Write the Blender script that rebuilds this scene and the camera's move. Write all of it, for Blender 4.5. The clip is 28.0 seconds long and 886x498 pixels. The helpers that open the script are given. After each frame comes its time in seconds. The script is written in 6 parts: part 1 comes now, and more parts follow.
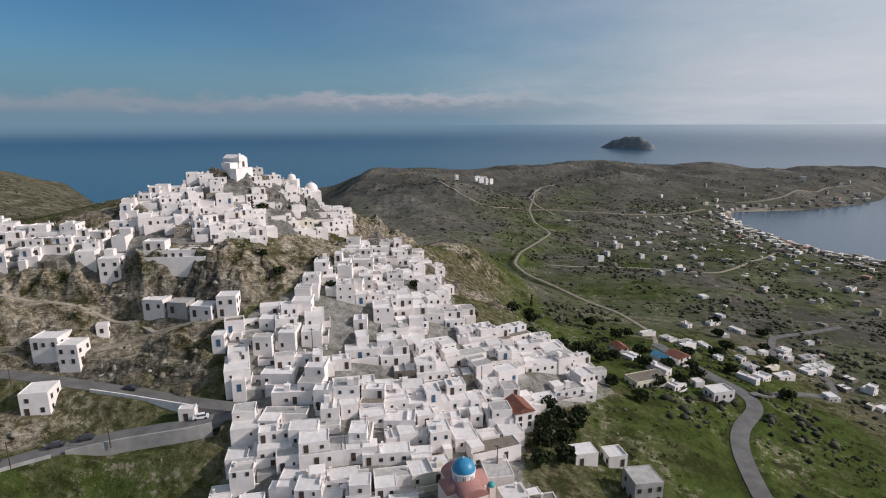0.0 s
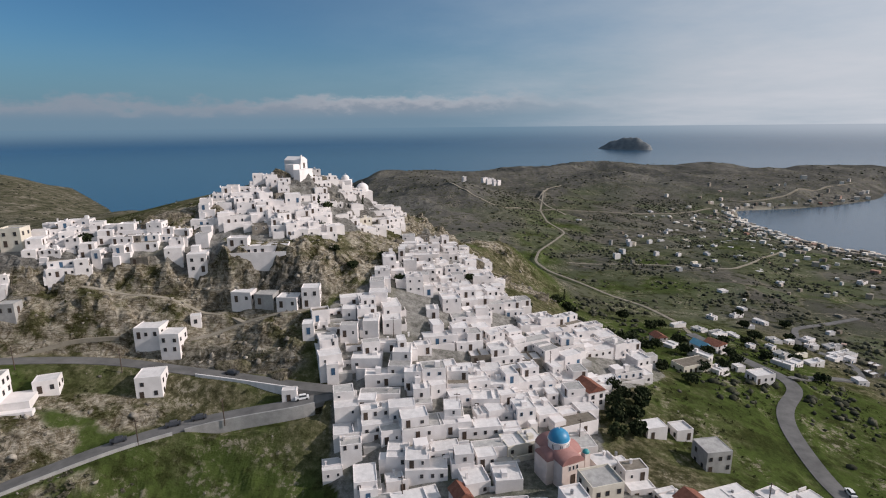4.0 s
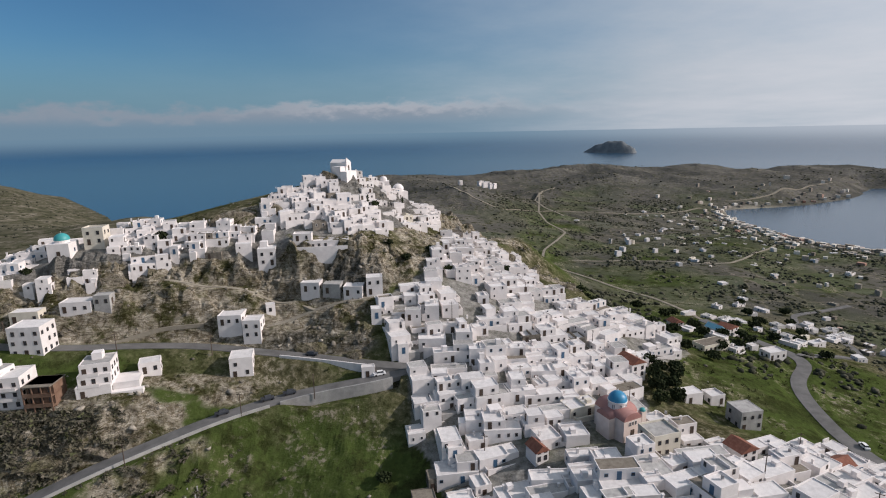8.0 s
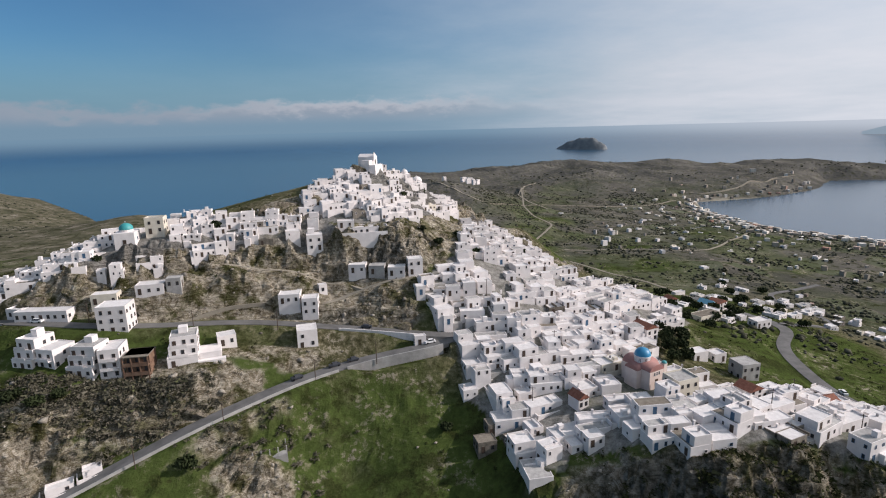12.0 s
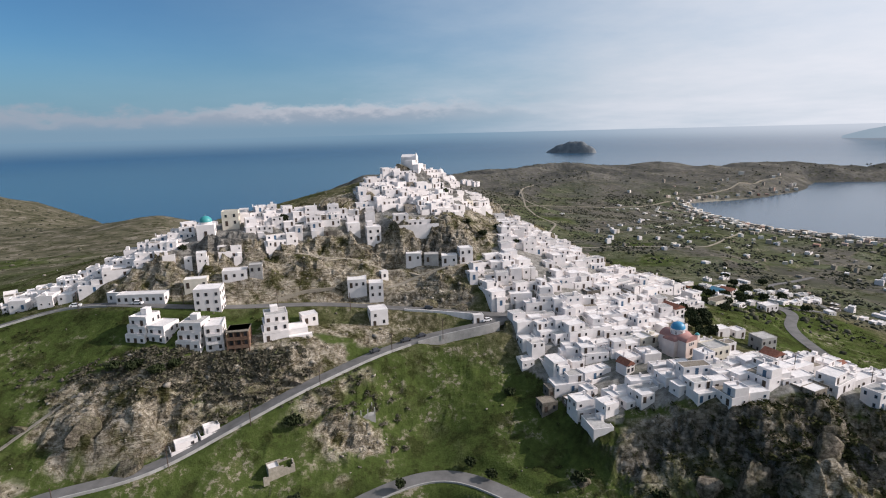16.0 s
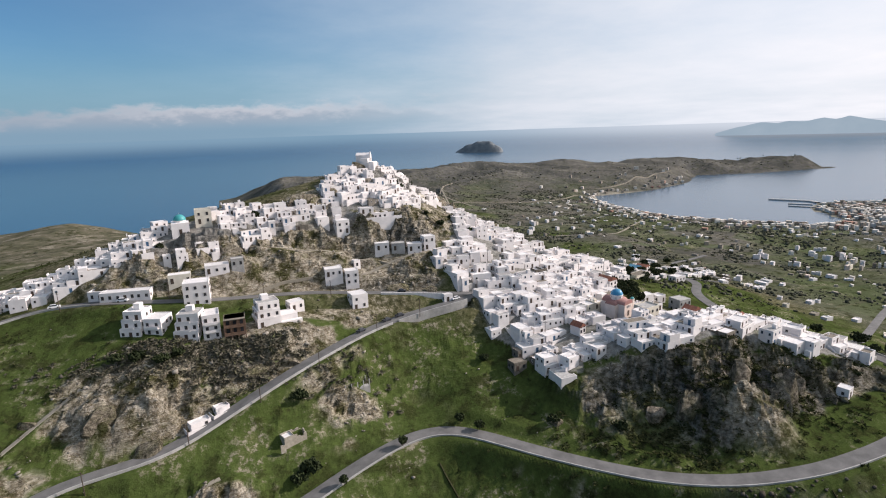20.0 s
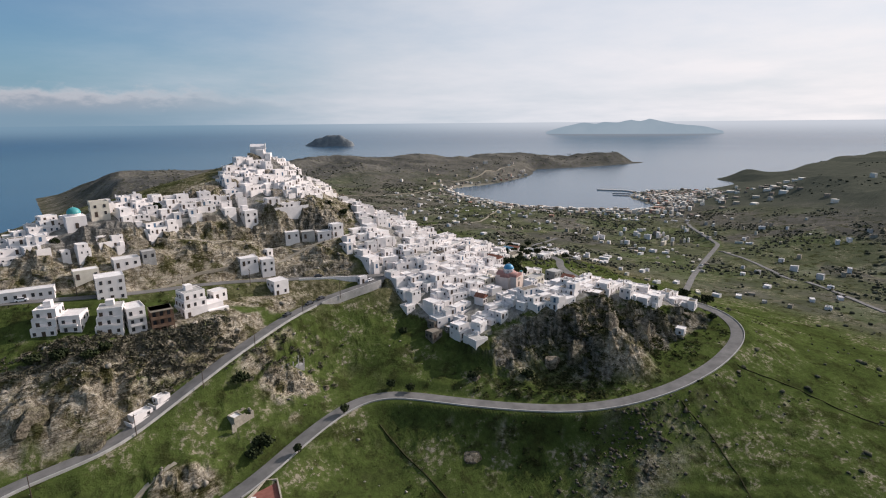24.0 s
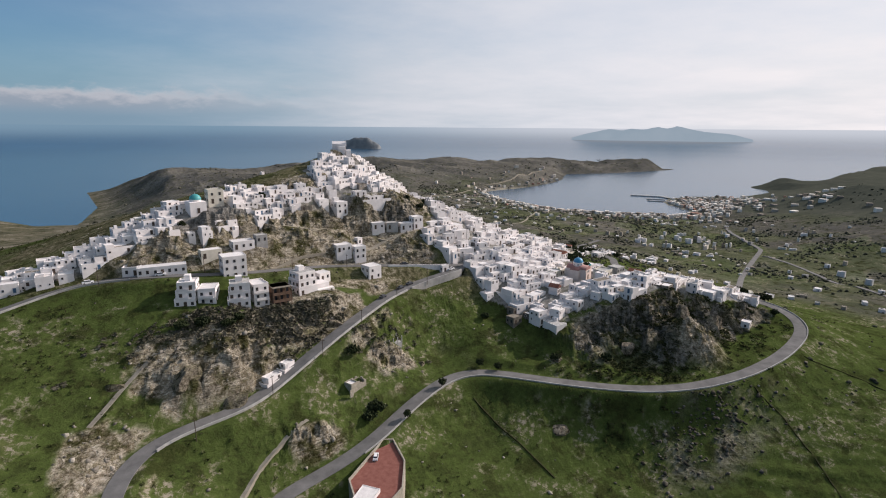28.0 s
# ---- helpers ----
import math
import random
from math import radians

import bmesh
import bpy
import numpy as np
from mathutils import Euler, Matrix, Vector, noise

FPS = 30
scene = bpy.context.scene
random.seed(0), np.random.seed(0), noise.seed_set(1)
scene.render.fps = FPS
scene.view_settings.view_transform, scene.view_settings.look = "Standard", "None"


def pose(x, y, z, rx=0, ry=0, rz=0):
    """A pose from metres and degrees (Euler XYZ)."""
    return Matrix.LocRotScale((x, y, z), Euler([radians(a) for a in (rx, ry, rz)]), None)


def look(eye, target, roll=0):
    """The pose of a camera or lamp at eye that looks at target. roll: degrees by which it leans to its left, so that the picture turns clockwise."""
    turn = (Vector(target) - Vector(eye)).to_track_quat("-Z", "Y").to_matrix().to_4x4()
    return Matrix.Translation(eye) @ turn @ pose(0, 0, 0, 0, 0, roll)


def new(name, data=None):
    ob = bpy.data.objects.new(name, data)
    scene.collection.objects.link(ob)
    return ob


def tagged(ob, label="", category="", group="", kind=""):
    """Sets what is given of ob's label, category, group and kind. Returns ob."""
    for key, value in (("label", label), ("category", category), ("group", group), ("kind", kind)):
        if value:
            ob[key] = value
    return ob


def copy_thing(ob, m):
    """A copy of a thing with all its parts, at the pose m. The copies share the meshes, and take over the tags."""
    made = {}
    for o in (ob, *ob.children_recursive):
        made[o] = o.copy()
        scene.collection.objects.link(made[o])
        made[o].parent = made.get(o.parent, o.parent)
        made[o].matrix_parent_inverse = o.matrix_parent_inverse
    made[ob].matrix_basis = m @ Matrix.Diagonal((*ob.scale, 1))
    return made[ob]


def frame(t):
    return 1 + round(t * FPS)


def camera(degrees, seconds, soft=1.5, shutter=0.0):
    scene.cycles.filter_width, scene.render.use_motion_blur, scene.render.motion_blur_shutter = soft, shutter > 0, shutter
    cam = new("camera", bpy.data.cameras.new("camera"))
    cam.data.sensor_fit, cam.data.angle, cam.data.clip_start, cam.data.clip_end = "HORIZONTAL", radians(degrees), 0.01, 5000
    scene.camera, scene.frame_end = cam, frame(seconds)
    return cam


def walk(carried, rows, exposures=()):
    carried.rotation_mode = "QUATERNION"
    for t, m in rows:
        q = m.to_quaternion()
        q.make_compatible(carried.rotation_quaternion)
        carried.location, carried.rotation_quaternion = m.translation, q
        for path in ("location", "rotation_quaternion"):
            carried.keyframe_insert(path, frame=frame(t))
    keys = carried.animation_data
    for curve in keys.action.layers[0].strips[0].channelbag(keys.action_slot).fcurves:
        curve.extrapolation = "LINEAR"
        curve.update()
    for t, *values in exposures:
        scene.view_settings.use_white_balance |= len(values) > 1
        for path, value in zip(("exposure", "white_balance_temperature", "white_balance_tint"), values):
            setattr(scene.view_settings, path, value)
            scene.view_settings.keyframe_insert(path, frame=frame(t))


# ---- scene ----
cam = camera(79.7, 28.0, soft=1.1)
PATH = [
    (0.0, 0.89, -1.52, 129.12, 76.84, 0.08, 0.30),
    (0.5, -2.17, -2.65, 129.40, 76.98, -0.10, 0.34),
    (1.0, -5.41, -3.98, 129.29, 77.18, 0.10, 0.04),
    (1.5, -8.38, -5.45, 129.27, 77.30, 0.08, 0.08),
    (2.0, -11.50, -6.85, 129.00, 77.45, 0.37, -0.14),
    (2.5, -14.63, -8.59, 129.06, 77.41, 0.33, -0.08),
    (3.0, -17.75, -10.26, 129.13, 77.24, 0.48, -0.18),
    (3.5, -20.86, -12.22, 129.16, 77.09, 0.45, -0.24),
    (5.5, -33.12, -20.48, 128.92, 77.16, 0.74, -0.54),
    (6.0, -36.16, -22.86, 128.86, 77.28, 0.79, -0.65),
    (6.5, -39.16, -25.71, 128.87, 77.35, 0.81, -0.63),
    (7.0, -42.20, -28.31, 128.82, 77.53, 0.86, -0.78),
    (7.5, -45.16, -30.76, 128.76, 77.60, 0.84, -0.88),
    (8.0, -48.52, -32.98, 128.61, 77.64, 1.03, -2.01),
    (8.5, -51.69, -35.37, 128.55, 77.70, 1.06, -2.89),
    (9.0, -54.95, -38.04, 128.40, 77.68, 1.14, -3.45),
    (9.5, -58.08, -41.05, 128.30, 77.72, 1.18, -3.90),
    (10.0, -61.39, -43.90, 128.14, 77.80, 1.28, -4.59),
    (10.5, -64.61, -46.79, 128.15, 77.62, 1.31, -4.96),
    (11.0, -68.05, -49.41, 128.16, 77.48, 1.32, -5.17),
    (11.5, -71.24, -52.11, 128.23, 77.44, 1.31, -5.15),
    (12.0, -74.51, -54.75, 128.08, 77.37, 1.38, -5.11),
    (12.5, -77.82, -57.35, 128.07, 77.46, 1.36, -5.19),
    (14.5, -92.39, -68.07, 128.19, 77.68, 1.38, -6.26),
    (15.0, -96.30, -70.90, 128.16, 77.62, 1.37, -6.16),
    (15.5, -100.31, -73.63, 127.96, 77.66, 1.37, -6.38),
    (16.0, -104.22, -76.21, 127.83, 77.74, 1.34, -6.49),
    (16.5, -108.04, -78.78, 127.71, 77.68, 1.34, -6.58),
    (17.0, -111.86, -81.25, 127.62, 77.62, 1.33, -6.58),
    (17.5, -115.79, -83.72, 127.41, 77.62, 1.28, -6.78),
    (18.0, -119.46, -86.09, 127.21, 77.62, 1.27, -6.91),
    (18.5, -123.06, -88.52, 127.08, 77.66, 1.28, -7.53),
    (19.0, -126.54, -90.73, 127.10, 77.51, 1.51, -10.07),
    (19.5, -129.99, -93.19, 127.32, 77.52, 1.62, -12.76),
    (20.0, -133.58, -95.84, 127.56, 77.57, 1.78, -16.33),
    (20.5, -137.34, -98.15, 127.89, 77.53, 1.89, -20.40),
    (21.0, -141.56, -100.08, 128.09, 77.43, 1.86, -25.19),
    (21.5, -145.90, -101.56, 128.16, 77.43, 1.70, -28.21),
    (22.0, -150.36, -102.99, 128.14, 77.41, 1.43, -28.97),
    (22.5, -154.86, -103.93, 128.11, 77.23, 1.20, -29.89),
    (24.5, -173.56, -105.95, 128.08, 76.63, 0.40, -32.67),
    (25.0, -178.31, -106.06, 127.86, 76.53, 0.18, -31.82),
    (25.5, -183.02, -105.88, 127.31, 76.54, -0.01, -31.19),
    (26.0, -187.63, -105.90, 126.72, 76.69, -0.06, -30.56),
    (26.5, -192.24, -106.11, 126.28, 76.81, -0.15, -30.36),
    (27.0, -196.74, -106.30, 126.10, 76.92, -0.16, -30.24),
    (27.5, -201.20, -106.27, 125.97, 77.06, -0.25, -30.10),
    (28.0, -205.56, -106.29, 125.88, 77.14, -0.39, -30.17),
]
EXPOSURES = [(0, -0.10, 6450, 15), (8, -0.06, 6450, 15), (12, 0.14, 6450, 16), (16, 0.30, 6450, 16), (20, 0.44, 6550, 16), (22, 0.34, 6600, 16), (28, 0.22, 6650, 17)]
walk(cam, [(t, pose(x, y, z, rx, ry, rz)) for t, x, y, z, rx, ry, rz in PATH], EXPOSURES)

# ---- world, sun ----
SUN_AZ = radians(-4)
SUN_EL = radians(30)
world = bpy.data.worlds.new("sky")
scene.world = world
world.use_nodes = True
wn, wl = world.node_tree.nodes, world.node_tree.links
wn.clear()


def wmath(op, a, b=0.0, c=0.0):
    n = wn.new("ShaderNodeMath")
    n.operation = op
    for i, v in enumerate((a, b, c)):
        if hasattr(v, "is_output"):
            wl.new(v, n.inputs[i])
        else:
            n.inputs[i].default_value = v
    return n.outputs[0]


def wstep(a, b, v):
    n = wn.new("ShaderNodeMapRange")
    n.interpolation_type = "SMOOTHSTEP"
    n.inputs["From Min"].default_value, n.inputs["From Max"].default_value = a, b
    wl.new(v, n.inputs["Value"])
    return n.outputs["Result"]


def wmix(fac, a, b, kind="MIX"):
    m = wn.new("ShaderNodeMix")
    m.data_type, m.blend_type = "RGBA", kind
    for sock, v in ((m.inputs["Factor"], fac), (m.inputs["A"], a), (m.inputs["B"], b)):
        if hasattr(v, "is_output"):
            wl.new(v, sock)
        else:
            sock.default_value = (*v, 1) if isinstance(v, tuple) else v
    return m.outputs["Result"]


def wnoise(x, y, z, scale, detail):
    c = wn.new("ShaderNodeCombineXYZ")
    for i, v in enumerate((x, y, z)):
        wl.new(v, c.inputs[i])
    t = wn.new("ShaderNodeTexNoise")
    t.inputs["Scale"].default_value, t.inputs["Detail"].default_value, t.inputs["Roughness"].default_value = scale, detail, 0.6
    wl.new(c.outputs[0], t.inputs["Vector"])
    return t.outputs["Fac"]


# clear winter sky with thin high cloud over the bay side and a far low bank of cumulus
sky = wn.new("ShaderNodeTexSky")
sky.sky_type, sky.sun_disc = "NISHITA", False
sky.sun_elevation, sky.sun_rotation = SUN_EL, radians(90) - SUN_AZ
sky.air_density, sky.dust_density, sky.ozone_density = 1.0, 0.6, 1.5
wtc = wn.new("ShaderNodeTexCoord")
wsep = wn.new("ShaderNodeSeparateXYZ")
wl.new(wtc.outputs["Generated"], wsep.inputs[0])
dx, dy, dz = wsep.outputs
up = wmath("ADD", wmath("MAXIMUM", dz, 0.0), 0.12)
veil_n = wnoise(wmath("DIVIDE", dx, up), wmath("DIVIDE", dy, up), dz, 0.55, 7)
side = wmath("ADD", wmath("SUBTRACT", wmath("SUBTRACT", dx, wmath("MULTIPLY", dy, 0.17)), wmath("MULTIPLY", dz, 0.55)), wmath("MULTIPLY", wmath("SUBTRACT", veil_n, 0.5), 0.55))
# unseen veil overhead, added to brighten the zenith and lift the fill light
side = wmath("ADD", side, wmath("MULTIPLY", wmath("MAXIMUM", wmath("SUBTRACT", dz, 0.38), 0.0), 1.9))
veil = wmath("MULTIPLY", wstep(-0.36, 0.38, side), wmath("ADD", 0.40, wmath("MULTIPLY", veil_n, 0.95)))
tint = wmix(1.0, sky.outputs["Color"], (0.29, 0.53, 0.69), "MULTIPLY")
haze = wmix(wmath("MULTIPLY", wstep(0.16, 0.0, dz), 0.95), tint, (1.4, 2.5, 3.3))
haze = wmix(wmath("MULTIPLY", wstep(-0.85, 0.15, side), 0.42), haze, (3.3, 4.6, 5.5))
veiled = wmix(veil, haze, wmix(wstep(0.68, 1.0, dx), wmix(wstep(0.2, 0.75, dx), (4.3, 4.9, 5.4), (6.3, 6.6, 6.9)), (7.4, 7.4, 7.4)))
bank_n = wnoise(wmath("MULTIPLY", dx, 9.0), wmath("MULTIPLY", dy, 9.0), wmath("MULTIPLY", dz, 22.0), 1.9, 9)
bright = wstep(-0.40, -0.10, dx)
bank_top = wmath("ADD", wmath("ADD", 0.044, wmath("MULTIPLY", bright, 0.010)), wmath("MULTIPLY", wmath("SUBTRACT", bank_n, 0.5), 0.070))
bank = wmath("MULTIPLY", wstep(-0.010, 0.012, wmath("SUBTRACT", bank_top, dz)), wmath("MULTIPLY", wstep(0.42, -0.08, dx), 0.85))
under = wmix(wstep(0.012, 0.04, dz), (1.6, 2.55, 3.35), (2.5, 2.95, 3.5))
lit = wmix(wstep(0.024, 0.0, wmath("SUBTRACT", bank_top, dz)), under, wmix(bright, (2.7, 3.1, 3.6), (4.7, 4.75, 5.0)))
clouded = wmix(bank, veiled, lit)
bg = wn.new("ShaderNodeBackground")
bg.inputs["Strength"].default_value = 0.104
wout = wn.new("ShaderNodeOutputWorld")
wl.new(clouded, bg.inputs["Color"])
wl.new(bg.outputs["Background"], wout.inputs["Surface"])
sun = new("sun", bpy.data.lights.new("sun", "SUN"))
sun.data.energy, sun.data.angle, sun.data.color = 4.2, radians(0.6), (1.0, 0.93, 0.86)
SUN_DIR = Vector((math.cos(SUN_AZ) * math.cos(SUN_EL), math.sin(SUN_AZ) * math.cos(SUN_EL), math.sin(SUN_EL)))
sun.matrix_world = look(SUN_DIR * 900, (0, 0, 0))

# ---- materials ----
def mat(name, rough=0.9, metal=0.0):
    m = bpy.data.materials.new(name)
    m.use_nodes = True
    n, l = m.node_tree.nodes, m.node_tree.links
    b = n["Principled BSDF"]
    b.inputs["Roughness"].default_value, b.inputs["Metallic"].default_value = rough, metal
    b.inputs["Specular IOR Level"].default_value = 0.5 if rough < 0.8 else 0.12 if rough < 0.94 else 0.0
    return m, n, l, b


def noise_tex(n, l, scale, detail=4.0, rough=0.6, coords="Object"):
    tc = n.new("ShaderNodeTexCoord")
    t = n.new("ShaderNodeTexNoise")
    t.inputs["Scale"].default_value, t.inputs["Detail"].default_value, t.inputs["Roughness"].default_value = scale, detail, rough
    l.new(tc.outputs[coords], t.inputs["Vector"])
    return t


def ramp(n, l, fac, stops):
    r = n.new("ShaderNodeValToRGB")
    while len(r.color_ramp.elements) < len(stops):
        r.color_ramp.elements.new(0.5)
    for e, (p, c) in zip(r.color_ramp.elements, stops):
        e.position, e.color = p, (*c, 1)
    l.new(fac, r.inputs["Fac"])
    return r


def mixc(n, l, fac, a, b, kind="MIX"):
    m = n.new("ShaderNodeMix")
    m.data_type, m.blend_type = "RGBA", kind
    for sock, v in ((m.inputs["Factor"], fac), (m.inputs["A"], a), (m.inputs["B"], b)):
        if hasattr(v, "is_output"):
            l.new(v, sock)
        elif isinstance(v, tuple):
            sock.default_value = (*v, 1)
        else:
            sock.default_value = v
    return m.outputs["Result"]


def bump(n, l, b, height, strength=0.4, dist=0.1):
    u = n.new("ShaderNodeBump")
    u.inputs["Strength"].default_value, u.inputs["Distance"].default_value = strength, dist
    l.new(height, u.inputs["Height"])
    l.new(u.outputs["Normal"], b.inputs["Normal"])


def rough_mat(name, dark, light, scale=1.0, rough=0.9, bumps=0.4, metal=0.0, vary=0.15, coords="Object"):
    """A worn surface: two scales of variation, a little bump, and a shade of its own for each object."""
    m, n, l, b = mat(name, rough, metal)
    big, small = noise_tex(n, l, 0.35 * scale, 3, coords=coords), noise_tex(n, l, 6 * scale, 5, coords=coords)
    r = ramp(n, l, big.outputs["Fac"], [(0.3, dark), (0.7, light)])
    g = ramp(n, l, small.outputs["Fac"], [(0.3, (1 - vary,) * 3), (0.7, (1, 1, 1))])
    c = mixc(n, l, 1.0, r.outputs["Color"], g.outputs["Color"], "MULTIPLY")
    info = n.new("ShaderNodeObjectInfo")
    o = ramp(n, l, info.outputs["Random"], [(0.0, (1 - vary,) * 3), (1.0, (1, 1, 1))])
    c = mixc(n, l, 1.0, c, o.outputs["Color"], "MULTIPLY")
    l.new(c, b.inputs["Base Color"])
    bump(n, l, b, small.outputs["Fac"], bumps, 0.05)
    return m


WHITE = rough_mat("limewash", (0.74, 0.695, 0.675), (0.86, 0.815, 0.795), 1.0, 0.85, 0.2, vary=0.10)
CREAM = rough_mat("cream_plaster", (0.60, 0.55, 0.46), (0.73, 0.68, 0.58), 1.0, 0.88, 0.2, vary=0.08)
PINK = rough_mat("pale_pink_plaster", (0.68, 0.56, 0.50), (0.78, 0.67, 0.61), 1.0, 0.85, 0.2, vary=0.06)
GREYPL = rough_mat("grey_cement", (0.34, 0.33, 0.32), (0.50, 0.49, 0.47), 1.0, 0.92, 0.3, vary=0.2)
ROOFS = rough_mat("white_roof_wash", (0.66, 0.635, 0.62), (0.82, 0.79, 0.775), 2.0, 0.9, 0.3, vary=0.16)
ROOFG = rough_mat("grey_roof_screed", (0.38, 0.37, 0.355), (0.58, 0.565, 0.54), 2.0, 0.92, 0.3, vary=0.25)
ROOFB = rough_mat("earth_roof", (0.20, 0.175, 0.145), (0.32, 0.285, 0.235), 2.0, 0.95, 0.5, vary=0.25)
BROWN = rough_mat("brown_brick_fill", (0.17, 0.10, 0.07), (0.26, 0.17, 0.12), 1.5, 0.9, 0.4, vary=0.15)
STONE = rough_mat("dry_stone", (0.20, 0.18, 0.15), (0.36, 0.32, 0.27), 2.5, 0.95, 0.8, vary=0.3)
TERRA = rough_mat("terracotta", (0.21, 0.085, 0.06), (0.32, 0.145, 0.10), 3.0, 0.85, 0.5, vary=0.2)
REDROOF = rough_mat("dull_red_vault", (0.30, 0.14, 0.125), (0.40, 0.20, 0.175), 1.0, 0.7, 0.2, vary=0.1)
BLUE = rough_mat("blue_dome_paint", (0.02, 0.20, 0.38), (0.03, 0.27, 0.47), 1.0, 0.45, 0.1, vary=0.08)
TEAL = rough_mat("teal_dome_paint", (0.03, 0.25, 0.26), (0.05, 0.34, 0.34), 1.0, 0.5, 0.1, vary=0.08)
WOODB = rough_mat("blue_shutter_wood", (0.04, 0.10, 0.18), (0.07, 0.16, 0.27), 3.0, 0.6, 0.2)
WOODN = rough_mat("dark_brown_wood", (0.05, 0.035, 0.025), (0.11, 0.07, 0.05), 3.0, 0.7, 0.3)
ASPHALT = rough_mat("worn_asphalt", (0.12, 0.118, 0.115), (0.19, 0.185, 0.18), 0.6, 0.9, 0.3, vary=0.12)
TRACKM = rough_mat("pale_dirt_track", (0.24, 0.215, 0.17), (0.36, 0.325, 0.265), 1.0, 0.95, 0.4, vary=0.15)
PAVING = rough_mat("red_brick_paving", (0.20, 0.075, 0.06), (0.28, 0.12, 0.095), 2.0, 0.85, 0.3, vary=0.15)
LEAF = rough_mat("dark_foliage", (0.022, 0.032, 0.014), (0.055, 0.070, 0.028), 2.0, 0.9, 0.6, vary=0.35)
BARK = rough_mat("bark", (0.06, 0.045, 0.035), (0.12, 0.09, 0.07), 4.0, 0.95, 0.8)
METAL = rough_mat("galvanised_metal", (0.25, 0.25, 0.26), (0.38, 0.38, 0.39), 4.0, 0.5, 0.1, 0.6)
RUBBER = rough_mat("black_rubber", (0.02, 0.02, 0.02), (0.04, 0.04, 0.04), 4.0, 0.8, 0.1)
CARW = rough_mat("white_car_paint", (0.72, 0.72, 0.72), (0.8, 0.8, 0.8), 1.0, 0.3, 0.0, vary=0.03)
CARD = rough_mat("dark_car_paint", (0.03, 0.035, 0.045), (0.06, 0.065, 0.075), 1.0, 0.3, 0.0, vary=0.03)
GLASS, gn, gl, gb = mat("window_glass", 0.25)
gb.inputs["Base Color"].default_value = (0.04, 0.043, 0.05, 1)

# ---- terrain: heights from ridges, roads, cliffs and shores ----
SEA = -12.0
CREST = [(-90, 226, 111), (-101, 208, 103), (-82, 236, 106), (-66, 248, 96), (-123, 187, 97), (-133.1, 181, 93), (-143, 178, 91), (-161, 172, 90),
         (-176.3, 169, 89), (-198.8, 156, 82), (-215, 153, 75), (-233, 150, 68), (-253.7, 150, 62), (-22, 193, 67), (-40, 205, 78)]
CLIFF_TOP = [(-78, 171.5, 85), (-84, 173, 85), (-98, 168, 85), (-72, 175, 84), (-62, 168, 75), (-112, 172, 82), (-125, 168, 84), (-138.5, 167, 87), (-154.7, 163, 86),
             (-170, 158, 85), (-183.5, 153, 83), (-199.7, 147, 79), (-215, 142, 72), (-95, 190, 95), (-75, 195, 93), (-60, 215, 88)]
CLIFF_FOOT = [(-156.5, 149, 77), (-138.5, 154, 77), (-120, 158, 74), (-110, 150, 67), (-104.5, 156.7, 66), (-93, 158, 69), (-79, 154, 68), (-62, 148, 64), (-176.3, 133, 71),
              (-159.2, 135, 70), (-195.2, 136, 70), (-212.3, 135, 67), (-129.5, 143, 66), (-143, 140, 67), (-95, 147, 62), (-75, 143, 60)]
SPUR = [(-52, 242, 88.5), (-46, 252, 88), (-34, 262, 81), (-24, 276, 72), (-14, 296, 62), (-1, 319, 58.5), (14, 330, 55), (24, 336, 49), (34, 342, 40), (44, 350, 31), (-60, 275, 70), (-50, 300, 52), (-40, 340, 36), (-20, 380, 26), (-100, 290, 66),
        (-38, 238, 79), (-26, 244, 71.5), (-15, 252, 66), (-4, 240, 62), (4, 228, 59), (10, 248, 55), (14, 275, 47), (24, 300, 40), (40, 310, 29), (30, 260, 40), (50, 280, 24), (-30, 222, 72), (-42, 216, 78)]
UPPER_ROAD = [(-282.5, 118, 55), (-250.1, 130, 61), (-235.7, 137, 64), (-223.1, 136, 66), (-203.3, 130, 67), (-181.7, 127, 65.5), (-161, 131, 63), (-138.5, 137, 61),
              (-121, 139, 59), (-104, 136, 57.5), (-85, 134, 56), (-66, 131, 54.2), (-54, 131, 53)]
SLOPE_ROAD = [(-54, 131, 53), (-58, 125, 53), (-70, 123.5, 52), (-89, 121, 50), (-110, 111.5, 48.3), (-136.7, 93.8, 44.3), (-156.1, 83.5, 38.5), (-169.1, 76.9, 34.3),
              (-179, 69.8, 32.6), (-191.6, 67.6, 32), (-201.9, 66.4, 31.4), (-210.5, 62.9, 30.7), (-216.8, 56.5, 29.7), (-219.9, 49.7, 28.4), (-221.3, 42, 27), (-221.3, 20, 23),
              (-214.1, 0, 19.5), (-203.3, -12, 17)]
